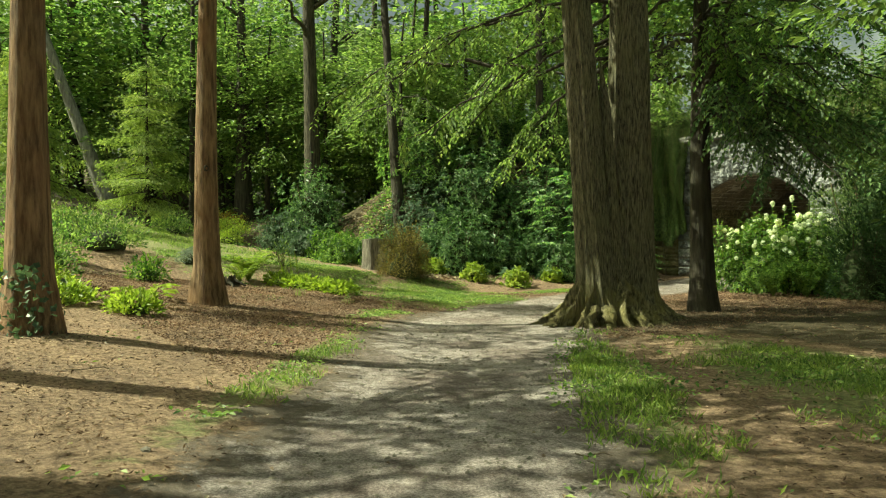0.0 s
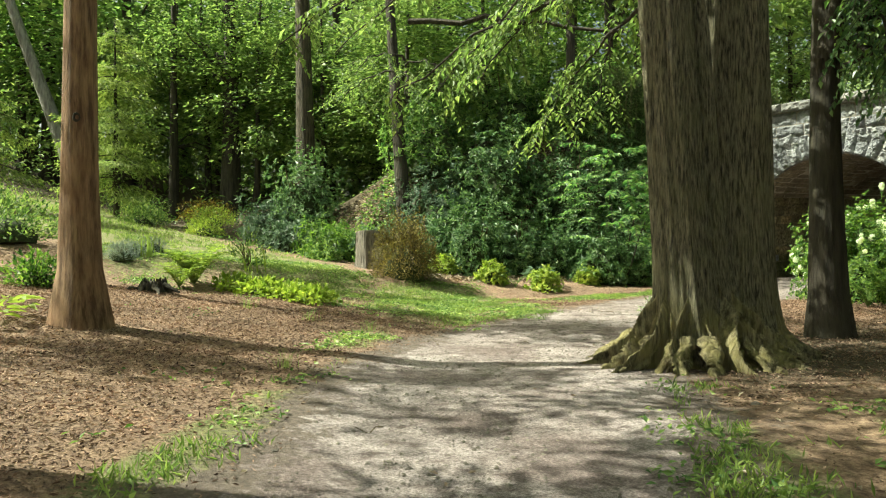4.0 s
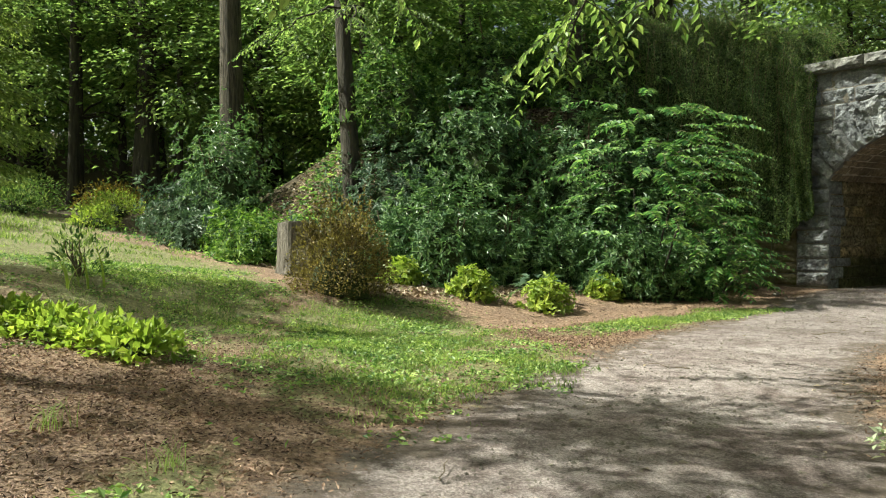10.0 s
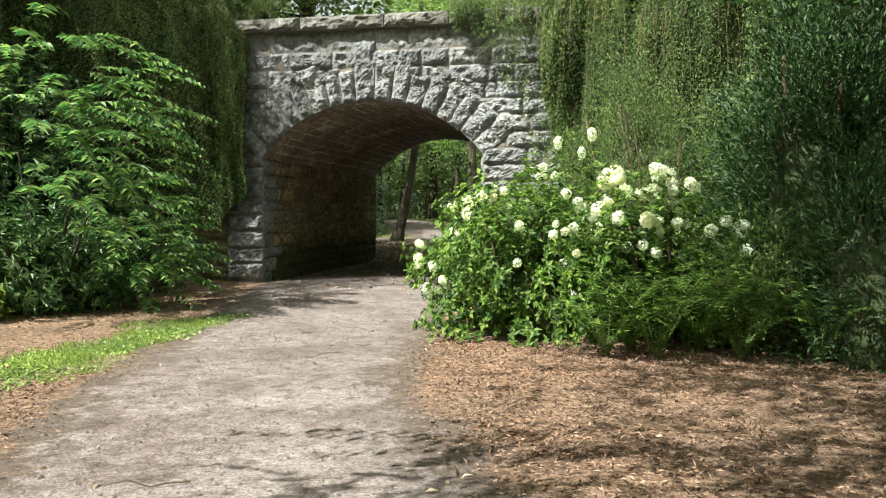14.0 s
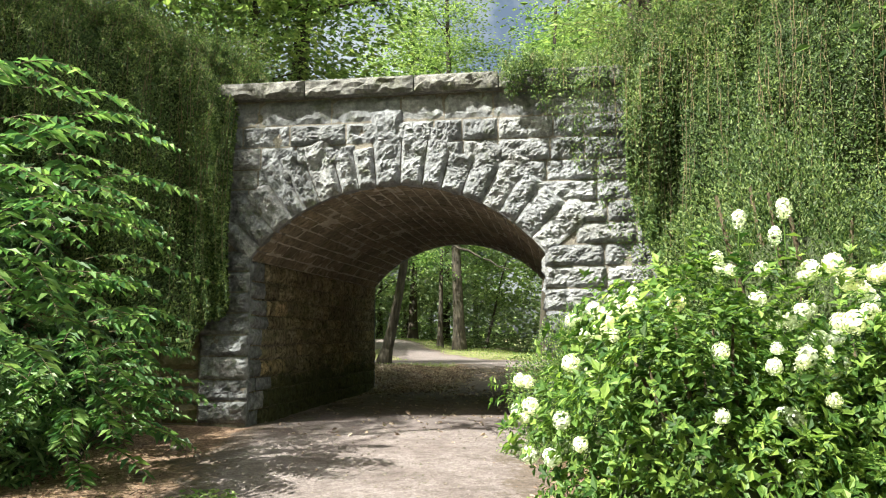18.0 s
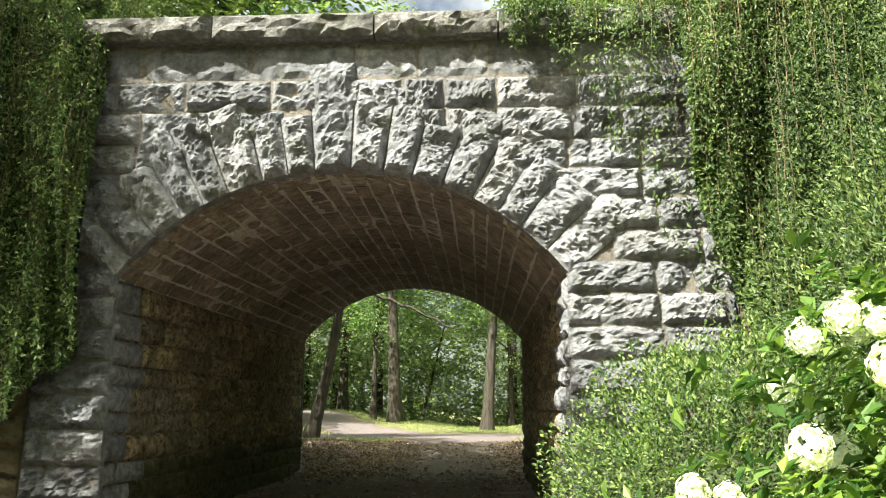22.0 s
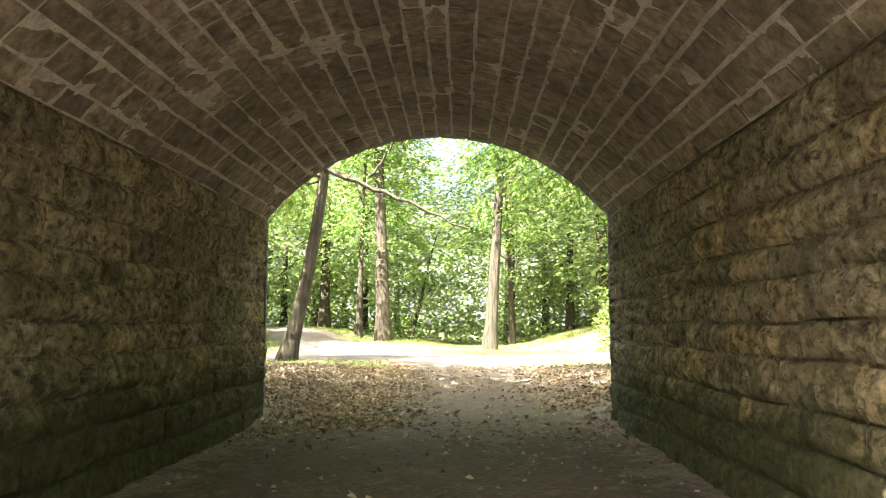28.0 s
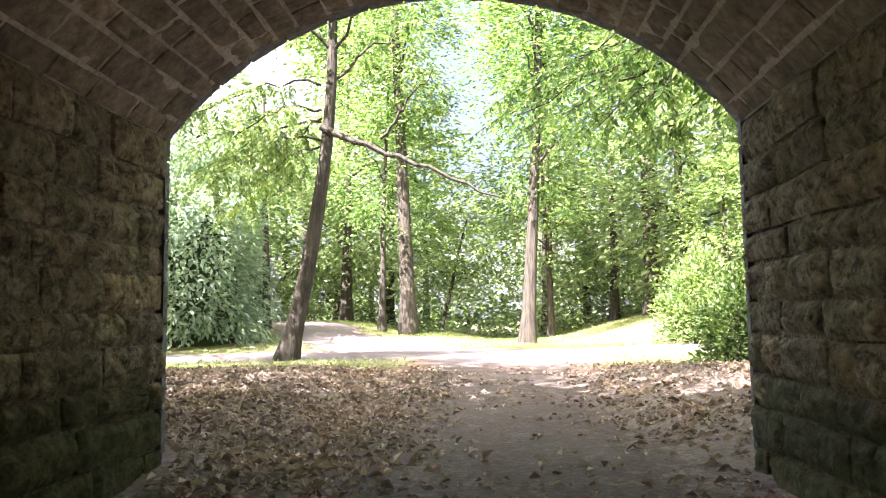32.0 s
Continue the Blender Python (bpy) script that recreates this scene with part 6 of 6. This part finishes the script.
# ---- hemlock ----
def hemlock(x, y, top, r):
    ob = thing("hemlock", x, y, h(x, y), "young yellow-green hemlock with drooping tiers of needles", "tree")
    part("trunk", tubes_mesh("trunk", [tube(bend((0, 0, -0.2), (0.1, 0, top), 8, 0, 0.02, r), np.linspace(0.15, 0.02, 8), 9)], M["bark_dark"]), ob)
    for k in range(46):
        z = 1.3 + (top - 1.5) * (k / 46) + r.normal() * 0.22
        a, q = k * 2.4 + r.normal() * 0.2, (0.35 + 2.6 * (1 - k / 46) ** 0.8) * r.uniform(0.45, 1.35)
        tip = np.array([math.cos(a) * q, math.sin(a) * q, z - 0.3 * q * r.uniform(0.3, 1.4)])
        limb = part("limb", tubes_mesh("limb", [tube(bend((0, 0, z), tip, 6, -0.1, 0.02, r), np.linspace(0.03, 0.006, 6), 4)], M["bark_dark"]), ob)
        n = int(150 * q) + 60
        t = r.random(n) ** 0.7
        side = np.array([-math.sin(a), math.cos(a), 0])
        P = np.outer(t, tip) + np.outer(1 - t, [0, 0, z]) + np.outer(r.normal(size=n) * 0.48 * (0.35 + t), side)
        P[:, 2] -= np.abs(r.normal(size=n)) * 0.24 - 0.06
        A = side * r.choice([-1, 1], n)[:, None] * 0.8 + unit(tip - [0, 0, z]) + np.array([0, 0, -0.35]) + r.normal(size=P.shape) * 0.3
        part("needles", leaf_mesh("needles", P, A, r.normal(size=P.shape) * 0.3 + [0, 0, 1.0], 0.2, 0.06, M["leaf_conifer"]), limb)


hr = np.random.default_rng(71)
hemlock(-23.3, -18.1, 9.0, hr)
hemlock(-19.5, -24.5, 7.5, hr)


# ---- curtains of vine over the wing walls ----
def vine_curtain(name, label, line, crest, foot, n_strand, n_face, r, leaf, back=True):
    """A mat of hanging strands: line, plan points of the front; crest and foot, heights along it."""
    ob = thing(name, line[0][0], line[0][1], 0, label, "vine")
    o = np.array([line[0][0], line[0][1], 0.0])
    line, k = np.asarray(line, float), np.linspace(0, 1, len(line))
    prof_o, prof_h = np.array([-2.8, -1.7, -0.7, 0.0, 0.28, 0.2, 0.12]), np.array([0.98, 1.04, 0.98, 0.83, 0.58, 0.3, 0.0])

    def at(u, v, out=0.0):
        x, y = np.interp(u, k, line[:, 0]), np.interp(u, k, line[:, 1])
        dx, dy = np.interp(np.clip(u + 0.02, 0, 1), k, line[:, 0]) - np.interp(np.clip(u - 0.02, 0, 1), k, line[:, 0]), np.interp(np.clip(u + 0.02, 0, 1), k, line[:, 1]) - np.interp(np.clip(u - 0.02, 0, 1), k, line[:, 1])
        m = np.hypot(dx, dy) + 1e-9
        nx, ny = dy / m, -dx / m
        flip = np.where(ny > 0, -1, 1)
        c, f = np.interp(u, k, crest), np.interp(u, k, foot)
        off = np.interp(v, np.linspace(0, 1, 7), prof_o) + out
        off = off + 0.24 * np.sin(u * 9 + 3 * v) * np.cos(v * 7 + u * 5) + 0.13 * np.sin(u * 37 + v * 6) * np.sin(v * 11 + u * 11) + 0.06 * np.sin(u * 83 + v * 9)
        return np.stack([x + nx * flip * off, y + ny * flip * off, f + (c - f) * np.interp(v, np.linspace(0, 1, 7), prof_h) + 0.12 * np.sin(u * 31 + v * 3)], -1) - o
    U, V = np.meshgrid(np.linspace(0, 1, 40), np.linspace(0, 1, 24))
    # dark sheet that paints the shade behind the hanging leaves
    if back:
        part("backing", tubes_mesh("backing", [at(U, V, -0.12)], M["under"]), ob, "dark sheet for old stems and the shade behind the leaves")
    u, v = r.random(n_face), r.random(n_face) ** 0.8
    P = at(u, v, 0.06 * r.random(n_face))
    D = unit(at(u, v, 1.0) - at(u, v, 0.0))
    A = r.normal(size=P.shape) * 0.7 + D * 0.4 + [0, 0, -0.5]
    L = 0.058 * r.uniform(0.5, 1.7, n_face)
    part("foliage", leaf_mesh("foliage", P, A, D + r.normal(size=P.shape) * 0.4 + [0, 0, 0.4], L, L * 0.42, leaf), ob)
    Ps, As, stems = [], [], []
    for s in range(n_strand):
        u0, v0 = r.random(), r.uniform(0.05, 0.62)
        ln = r.uniform(0.12, 0.5)
        vv = np.linspace(v0, min(1.04, v0 + ln), 22)
        uu = np.clip(u0 + np.cumsum(r.normal(size=22)) * 0.0022, 0, 1)
        p = at(uu, vv, 0.10 + 0.16 * r.random())
        if s % 3 == 0:
            stems.append(tube(p, np.linspace(0.007, 0.003, 22), 3))
        m = 85
        q = r.random(m) * 21
        Q = np.stack([np.interp(q, np.arange(22), p[:, i]) for i in range(3)], 1) + r.normal(size=(m, 3)) * 0.06
        Ps.append(Q)
        As.append(r.normal(size=(m, 3)) * 0.8 + [0, 0, -0.55])
    Ps, As = np.concatenate(Ps), np.concatenate(As)
    L = 0.05 * r.uniform(0.6, 1.5, len(Ps))
    strands = part("strand_leafage", leaf_mesh("strands", Ps, As, r.normal(size=Ps.shape) * 0.5 + [0, -0.5, 0.7], L, L * 0.4, leaf), ob)
    tagged(strands, kind="stuff")
    tagged(part("stem_tangle", tubes_mesh("stem_tangle", stems, M["dry_stem"]), ob, "thin tan hanging stems"), kind="stuff")
    # loose sprays standing off the top
    n = 700 if back else 30
    Ps, As, st = [], [], []
    for s in range(n):
        b = at(np.array([r.random()]), np.array([r.uniform(0.0, 0.45)]))[0]
        d = np.array([r.normal() * 0.55, -0.35 - 0.6 * r.random(), r.uniform(0.1, 1.1)])
        t = np.linspace(0, 1, 10)[:, None]
        p = b + d * t * 1.1 + np.array([0, 0, -1.1]) * t ** 2 * r.uniform(0.3, 1.1)
        st.append(tube(p, np.linspace(0.005, 0.002, 10), 3))
        q = r.random(40) * 9
        Ps.append(np.stack([np.interp(q, np.arange(10), p[:, i]) for i in range(3)], 1) + r.normal(size=(40, 3)) * 0.025)
        As.append(r.normal(size=(40, 3)) * 0.8 + d)
    Ps, As = np.concatenate(Ps), np.concatenate(As)
    part("sprays", leaf_mesh("sprays", Ps, As, r.normal(size=Ps.shape) * 0.4 + [0, -0.3, 0.8], 0.06, 0.024, leaf), ob)
    tagged(part("spray_tangle", tubes_mesh("spray_tangle", st, M["dry_stem"]), ob, "thin tan spray stems"), kind="stuff")
    return ob


vr = np.random.default_rng(81)
vine_curtain("vine_curtain", "dense curtain of fine-leaved green vine hanging over the wall", [(-2.95, -0.22), (-3.6, -0.3), (-5.2, -0.75), (-7.0, -1.5), (-9.0, -3.0)], [6.5, 7.2, 7.9, 8.2, 8.2], [2.2, 1.4, 1.6, 1.8, 2.0], 520, 90000, vr, M["leaf_vine"])
vine_curtain("vine_curtain", "dense curtain of fine-leaved vine with tan stems hanging over the wall", [(4.1, -0.28), (4.7, -0.35), (6.4, -0.9), (8.8, -1.5), (12.0, -3.2)], [6.7, 7.2, 8.2, 9.2, 9.6], [4.2, 1.8, 1.4, 1.6, 1.6], 600, 110000, vr, M["leaf_vine"])
vine_curtain("vine_fringe", "thin fringe of vine spilling over the coping", [(2.0, -0.22), (2.6, -0.22), (3.3, -0.22), (3.9, -0.25), (4.5, -0.25)], [6.4, 6.55, 6.65, 6.75, 6.9], [5.9, 5.6, 4.4, 3.0, 2.2], 110, 2600, vr, M["leaf_vine"], False)

# ---- stump, loose stones ----
gr = np.random.default_rng(91)


def stump(x, y, rad, top):
    ob = thing("stump", x, y, h(x, y) - 0.1, "weathered grey cut tree stump beside the bronze shrub", "stump")
    a = np.linspace(0, 2 * np.pi, 41)
    rows = []
    for z, k in ((0, 1.25), (0.12, 1.12), (0.3, 1.03), (0.6, 0.99), (0.9, 0.97), (top - 0.02, 0.96), (top, 0.94)):
        r = rad * k * (1 + 0.05 * np.sin(5 * a) + 0.03 * np.sin(13 * a + z) + 0.02 * np.sin(29 * a))
        rows.append(np.stack([np.cos(a) * r, np.sin(a) * r, z + 0.05 * np.cos(a + 0.6) * (z > 1) + 0 * a], -1))
    part("trunk", tubes_mesh("trunk", [np.stack(rows)], M["cutwood"], False), ob)
    t = rows[-1]
    cen = np.array([0, 0, top + 0.012])
    cap = np.stack([cen + (t - cen) * k + [0, 0, 0.006 * math.sin(k * 40)] for k in (1.0, 0.85, 0.7, 0.5, 0.3, 0.02)])
    part("cut_face", tubes_mesh("cut_face", [cap], M["cutwood"], False), ob, "pale cut top with growth rings")


stump(-8.27, -13.35, 0.47, 1.3)


def rotten_stump(x, y):
    """A low broken stump with jagged rim and root arms."""
    ob = thing("rotten_stump", x, y, h(x, y) - 0.04, "low rotten dark stump broken off in the mulch", "stump")
    a = np.linspace(0, 2 * np.pi, 37)
    rim = 0.24 + 0.05 * np.sin(2 * a + 0.6) + 0.05 * np.sin(7 * a) + 0.05 * np.sin(16 * a + 1)
    rows = [np.stack([np.cos(a) * q * (1 + 0.1 * np.sin(6 * a)), np.sin(a) * q * (1 + 0.1 * np.sin(6 * a)), rim * t], -1) for q, t in ((0.36, -0.1), (0.3, 0.15), (0.25, 0.5), (0.23, 0.8), (0.21, 1.0), (0.15, 0.8), (0.08, 0.45), (0.01, 0.35))]
    part("trunk", tubes_mesh("trunk", [np.stack(rows)], M["bark_dark"], False), ob)
    for k in range(7):
        t = k * 0.9 + gr.uniform(-0.3, 0.3)
        q = gr.uniform(0.45, 0.8)
        p = bend((math.cos(t) * 0.2, math.sin(t) * 0.2, 0.18), (math.cos(t) * q, math.sin(t) * q, 0.03), 6, 0.03, 0.03, gr)
        part("root", tubes_mesh("root", [tube(p, np.linspace(0.07, 0.015, 6), 8, 0.2, k)], M["bark_mid"]), ob)


rotten_stump(-1.35, -22.1)


def pebble(r, size):
    bm = bmesh.new()
    bmesh.ops.create_icosphere(bm, subdivisions=2, radius=1)
    for v in bm.verts:
        v.co *= 1 + 0.35 * noise.noise(v.co * 1.4 + Vector((size * 90, 0, 0)))
        v.co = Vector((v.co.x * size, v.co.y * size * 0.7, v.co.z * size * 0.45))
    me = bpy.data.meshes.new("rock")
    bm.to_mesh(me)
    bm.free()
    me.materials.append(M["rock"])
    return me


for x, y, s in ((-2.8, -2.4, 0.13), (-2.2, -3.0, 0.07), (10.3, -19.7, 0.06), (1.1, -18.4, 0.05), (13.4, -28.2, 0.05), (-2.4, -4.2, 0.06), (2.2, 12.5, 0.06)):
    ob = new("rock", pebble(gr, s))
    ob.location, ob.rotation_euler = (x, y, h(x, y) + s * 0.2), (0, 0, gr.random() * 6)
    tagged(ob, "small loose stone lying on the ground", "rock", "loose stones")


# ---- ground cover ----
def scatter(n, box, weight):
    """Points in a box, kept by weight(x, y)."""
    x, y = gr.uniform(box[0], box[1], n), gr.uniform(box[2], box[3], n)
    k = gr.random(n) < weight(x, y)
    x, y = x[k], y[k]
    z = height(x, y) + np.array([noise.noise((a * 0.7, b * 0.7, 0.3)) * 0.035 + noise.noise((a * 2.3, b * 2.3, 5.0)) * 0.016 for a, b in zip(x, y)])
    return np.stack([x, y, z], 1)


def patchy(x, y, f=0.9, s=0.0):
    return np.array([noise.noise((a * f + s, b * f, 1.3)) + 0.5 * noise.noise((a * f * 3, b * f * 3 + s, 2.1)) for a, b in zip(x, y)])


def clear(x, y):
    """Not inside the bridge."""
    return ~((y > -0.2) & (y < DEEP) & (np.abs(x) > 2.6))


def cover(name, label, category, P, A, N, L, W, m, fold=0.12, droop=0.15):
    return tagged(new(name, leaf_mesh(name, P, A, N, L, W, m, fold, droop)), label, category, kind="stuff")


def grass_w(x, y):
    return np.clip(lawn_at(x, y) * 1.5 - 0.8 + patchy(x, y, 1.2) * 0.9, 0, 1) * (path_at(x, y) < 0.75)


P = np.concatenate([scatter(120000, (-14, 19, -29, -5), grass_w), scatter(45000, (-2.6, 0.6, -12.6, -5), grass_w), scatter(60000, (-6, 3.5, -19, -12), grass_w)])
A = gr.normal(size=P.shape) * [0.6, 0.6, 0.2] + [0, 0, 1.0]
L = 0.065 * gr.uniform(0.4, 1.5, len(P))
cover("grass", "short uneven grass with bare patches", "grass", P, A, gr.normal(size=P.shape), L, L * 0.14 + 0.003, M["grass"])
P = scatter(60000, (9, 18, -27, -19), lambda x, y: np.clip(lawn_at(x, y) * 1.6 - 1.0 + patchy(x, y, 1.3, 11) * 1.5, 0, 1) * (path_at(x, y) < 0.6))
A = gr.normal(size=P.shape) * [0.7, 0.7, 0.2] + [0, 0, 1.0]
L = 0.085 * gr.uniform(0.4, 1.5, len(P))
cover("verge_grass", "lush uneven grass along the path edge", "grass", P, A, gr.normal(size=P.shape), L, L * 0.13 + 0.004, M["grass"])
P = scatter(60000, (-40, -10, -30, -12), grass_w)
A = gr.normal(size=P.shape) * [0.6, 0.6, 0.2] + [0, 0, 1.0]
cover("grass_slope", "sunlit grass on the rising slope", "grass", P, A, gr.normal(size=P.shape), 0.14, 0.03, M["grass"])
P = scatter(210000, (-8, 5.5, -22.5, -5), lambda x, y: np.clip(lawn_at(x, y) * 1.5 - 0.75 + patchy(x, y, 1.3, 9) * 0.9, 0, 1) * (path_at(x, y) < 0.8))
P = np.concatenate([P, scatter(60000, (5, 19, -29, -17), lambda x, y: np.clip(lawn_at(x, y) * 1.5 - 0.75 + patchy(x, y, 1.3, 9) * 0.9, 0, 1) * (path_at(x, y) < 0.8))])
A = gr.normal(size=P.shape) * [1, 1, 0.4]
cover("clover", "broad-leaved weeds and clover among the grass", "weeds", P + [0, 0, 0.025], A, gr.normal(size=P.shape) * 0.5 + [0, 0, 1], 0.055 * gr.uniform(0.5, 1.7, len(P)), 0.038, M["clover"])
P = scatter(9000, (-4, 14, -28, -17), lambda x, y: np.clip(patchy(x, y, 0.8, 4) * 2 - 0.75, 0, 1) * (path_at(x, y) < 0.4))
A = gr.normal(size=P.shape) * [1, 1, 0.25] + [0, 0, 0.3]
cover("seedlings", "scattered green seedlings in the mulch", "weeds", P + [0, 0, 0.02], A, gr.normal(size=P.shape) * 0.3 + [0, 0, 1], 0.07 * gr.uniform(0.6, 1.5, len(P)), 0.035, M["leaf_hyd"])
P = scatter(40000, (-20, 22, 14, 60), lambda x, y: np.clip(lawn_at(x, y) * 1.5 - 0.7 + patchy(x, y) * 0.5, 0, 1) * (path_at(x, y) < 0.5) * (y < 60))
A = gr.normal(size=P.shape) * [0.6, 0.6, 0.2] + [0, 0, 1.0]
cover("far_grass", "bright grass beyond the tunnel", "grass", P, A, gr.normal(size=P.shape), 0.14, 0.03, M["grass"])


def mulch_w(x, y):
    return np.clip((0.62 - path_at(x, y)) / 0.5, 0, 1) ** 1.5 * (1 - 0.7 * shady_at(x, y)) * np.clip(1.25 - lawn_at(x, y) * 1.3, 0.05, 1) * clear(x, y) * (0.75 + 0.35 * patchy(x, y, 0.6, 2))


P = np.concatenate([scatter(150000, (-7, 17, -29, -1), mulch_w), scatter(280000, (-2, 10.5, -26.5, -7), mulch_w)])
A = gr.normal(size=P.shape) * [1, 1, 0.4]
L = 0.034 * gr.uniform(0.4, 1.9, len(P))
cover("mulch", "shredded bark mulch chips", "mulch", P + [0, 0, 0.012], A, gr.normal(size=P.shape) * 0.7 + [0, 0, 1], L, 0.006 + L * 0.2, M["chip"], 0.2, 0.1)
P = scatter(9000, (-9, 17, -29, 0), lambda x, y: clear(x, y) * (0.25 + 0.25 * patchy(x, y, 0.7, 7)) * (1 - 0.8 * path_at(x, y)))
A = gr.normal(size=P.shape) * [1, 1, 0.2]
cover("fallen_leaves", "scattered dry fallen leaves", "leaves", P + [0, 0, 0.012], A, gr.normal(size=P.shape) * 0.4 + [0, 0, 1], 0.06 * gr.uniform(0.5, 1.6, len(P)), 0.03, M["leaf_dead"], 0.3, 0.2)
P = scatter(60000, (-6.5, 6.5, 7.5, 24), lambda x, y: np.clip(np.where(x < 0, 0.8, 0.32) * smooth((y - 8) / 2.5) * smooth((24 - y) / 5) * (0.1 + 0.9 * smooth((np.abs(x - 0.6) - 0.7) / 1.6)) + 0.25 * patchy(x, y, 0.9, 3), 0, 1) * ~((y < DEEP + 0.2) & (np.abs(x) > 2.55)))
A = gr.normal(size=P.shape) * [1, 1, 0.35]
L = 0.1 * gr.uniform(0.5, 1.5, len(P))
cover("leaf_litter", "thick litter of curled dry leaves past the tunnel", "leaves", P + [0, 0, 0.015], A, gr.normal(size=P.shape) * 0.5 + [0, 0, 1], L, L * 0.55, M["leaf_dead"], 0.35, 0.3)
P = scatter(3500, (-2.6, 2.6, -1, 10), lambda x, y: np.clip(0.12 + smooth((y - 5) / 5) * 0.6 * (0.3 + smooth((np.abs(x) - 0.8) / 1.4)), 0, 1))
A = gr.normal(size=P.shape) * [1, 1, 0.3]
L = 0.09 * gr.uniform(0.5, 1.4, len(P))
cover("tunnel_leaves", "dry leaves blown onto the tunnel floor", "leaves", P + [0, 0, 0.012], A, gr.normal(size=P.shape) * 0.5 + [0, 0, 1], L, L * 0.5, M["leaf_dead"], 0.35, 0.3)
P = scatter(60000, (-15, -5, -13.5, 1), lambda x, y: 0.5 + 0.4 * patchy(x, y, 0.5, 5))
A = gr.normal(size=P.shape) * [1, 1, 0.3]
cover("bank_litter", "leaf litter and ivy on the wooded bank", "leaves", P + [0, 0, 0.02], A, gr.normal(size=P.shape) * 0.5 + [0, 0, 1], 0.13, 0.07, M["leaf_dead"], 0.3, 0.2)

P = np.concatenate([scatter(5000, (-14, -8, -13, -8.5), lambda x, y: np.clip(0.5 + 0.8 * patchy(x, y, 0.8, 3), 0, 1)), scatter(16000, (-30, -6, -16, 3), lambda x, y: np.clip(0.45 + 0.8 * patchy(x, y, 0.4, 8), 0, 1) * (height(x, y) > 0.75) * (lawn_at(x, y) < 0.45))])
A = gr.normal(size=P.shape) * [1, 1, 0.4] + [0, 0, 0.3]
cover("bank_ivy", "low green ground cover on the wooded bank", "ground cover", P + [0, 0, 0.06], A, gr.normal(size=P.shape) * 0.4 + [0, 0, 1], 0.17, 0.1, M["leaf_wood"], 0.2, 0.2)


def gravel(n, box, weight):
    """Small angular stones, joined."""
    P = scatter(n, box, weight)
    base = np.array([[1, 0, 0], [-1, 0, 0], [0, 1, 0], [0, -1, 0], [0, 0, 0.7], [0, 0, -0.7]], float)
    tri = np.array([[0, 2, 4], [2, 1, 4], [1, 3, 4], [3, 0, 4], [2, 0, 5], [1, 2, 5], [3, 1, 5], [0, 3, 5]])
    s = 0.0075 * gr.uniform(0.25, 1.0, len(P)) ** -1.0
    ang = gr.random(len(P)) * 6.283
    c, sn = np.cos(ang), np.sin(ang)
    v = base[None] * s[:, None, None] * gr.uniform(0.6, 1.2, (len(P), 1, 3))
    v = np.stack([v[..., 0] * c[:, None] - v[..., 1] * sn[:, None], v[..., 0] * sn[:, None] + v[..., 1] * c[:, None], v[..., 2]], -1) + P[:, None] + [0, 0, 0.004]
    f = (np.arange(len(P))[:, None, None] * 6 + tri[None]).ravel()
    tagged(new("gravel", mesh_np("gravel", v.reshape(-1, 3), f, np.full(len(P) * 8, 3), M["rock"])), "loose grey gravel on the path", "gravel", kind="stuff")


gravel(110000, (-2, 18, -29, 0), lambda x, y: np.clip(path_at(x, y) - 0.3, 0, 1) * (0.5 + 0.5 * patchy(x, y, 1.1, 6)))
st = []
for k in range(70):
    x, y = gr.uniform(-5, 16), gr.uniform(-28, -3)
    a, ln = gr.random() * 6.283, gr.uniform(0.12, 0.55)
    z = h(x, y) + 0.03
    st.append(tube(bend((x, y, z), (x + math.cos(a) * ln, y + math.sin(a) * ln, z + gr.uniform(-0.01, 0.03)), 5, 0, 0.015, gr), np.linspace(0.007, 0.003, 5), 4))
tagged(new("twigs", tubes_mesh("twigs", st, M["stem"])), "small dead twigs strewn over path and mulch", "twigs", kind="stuff")
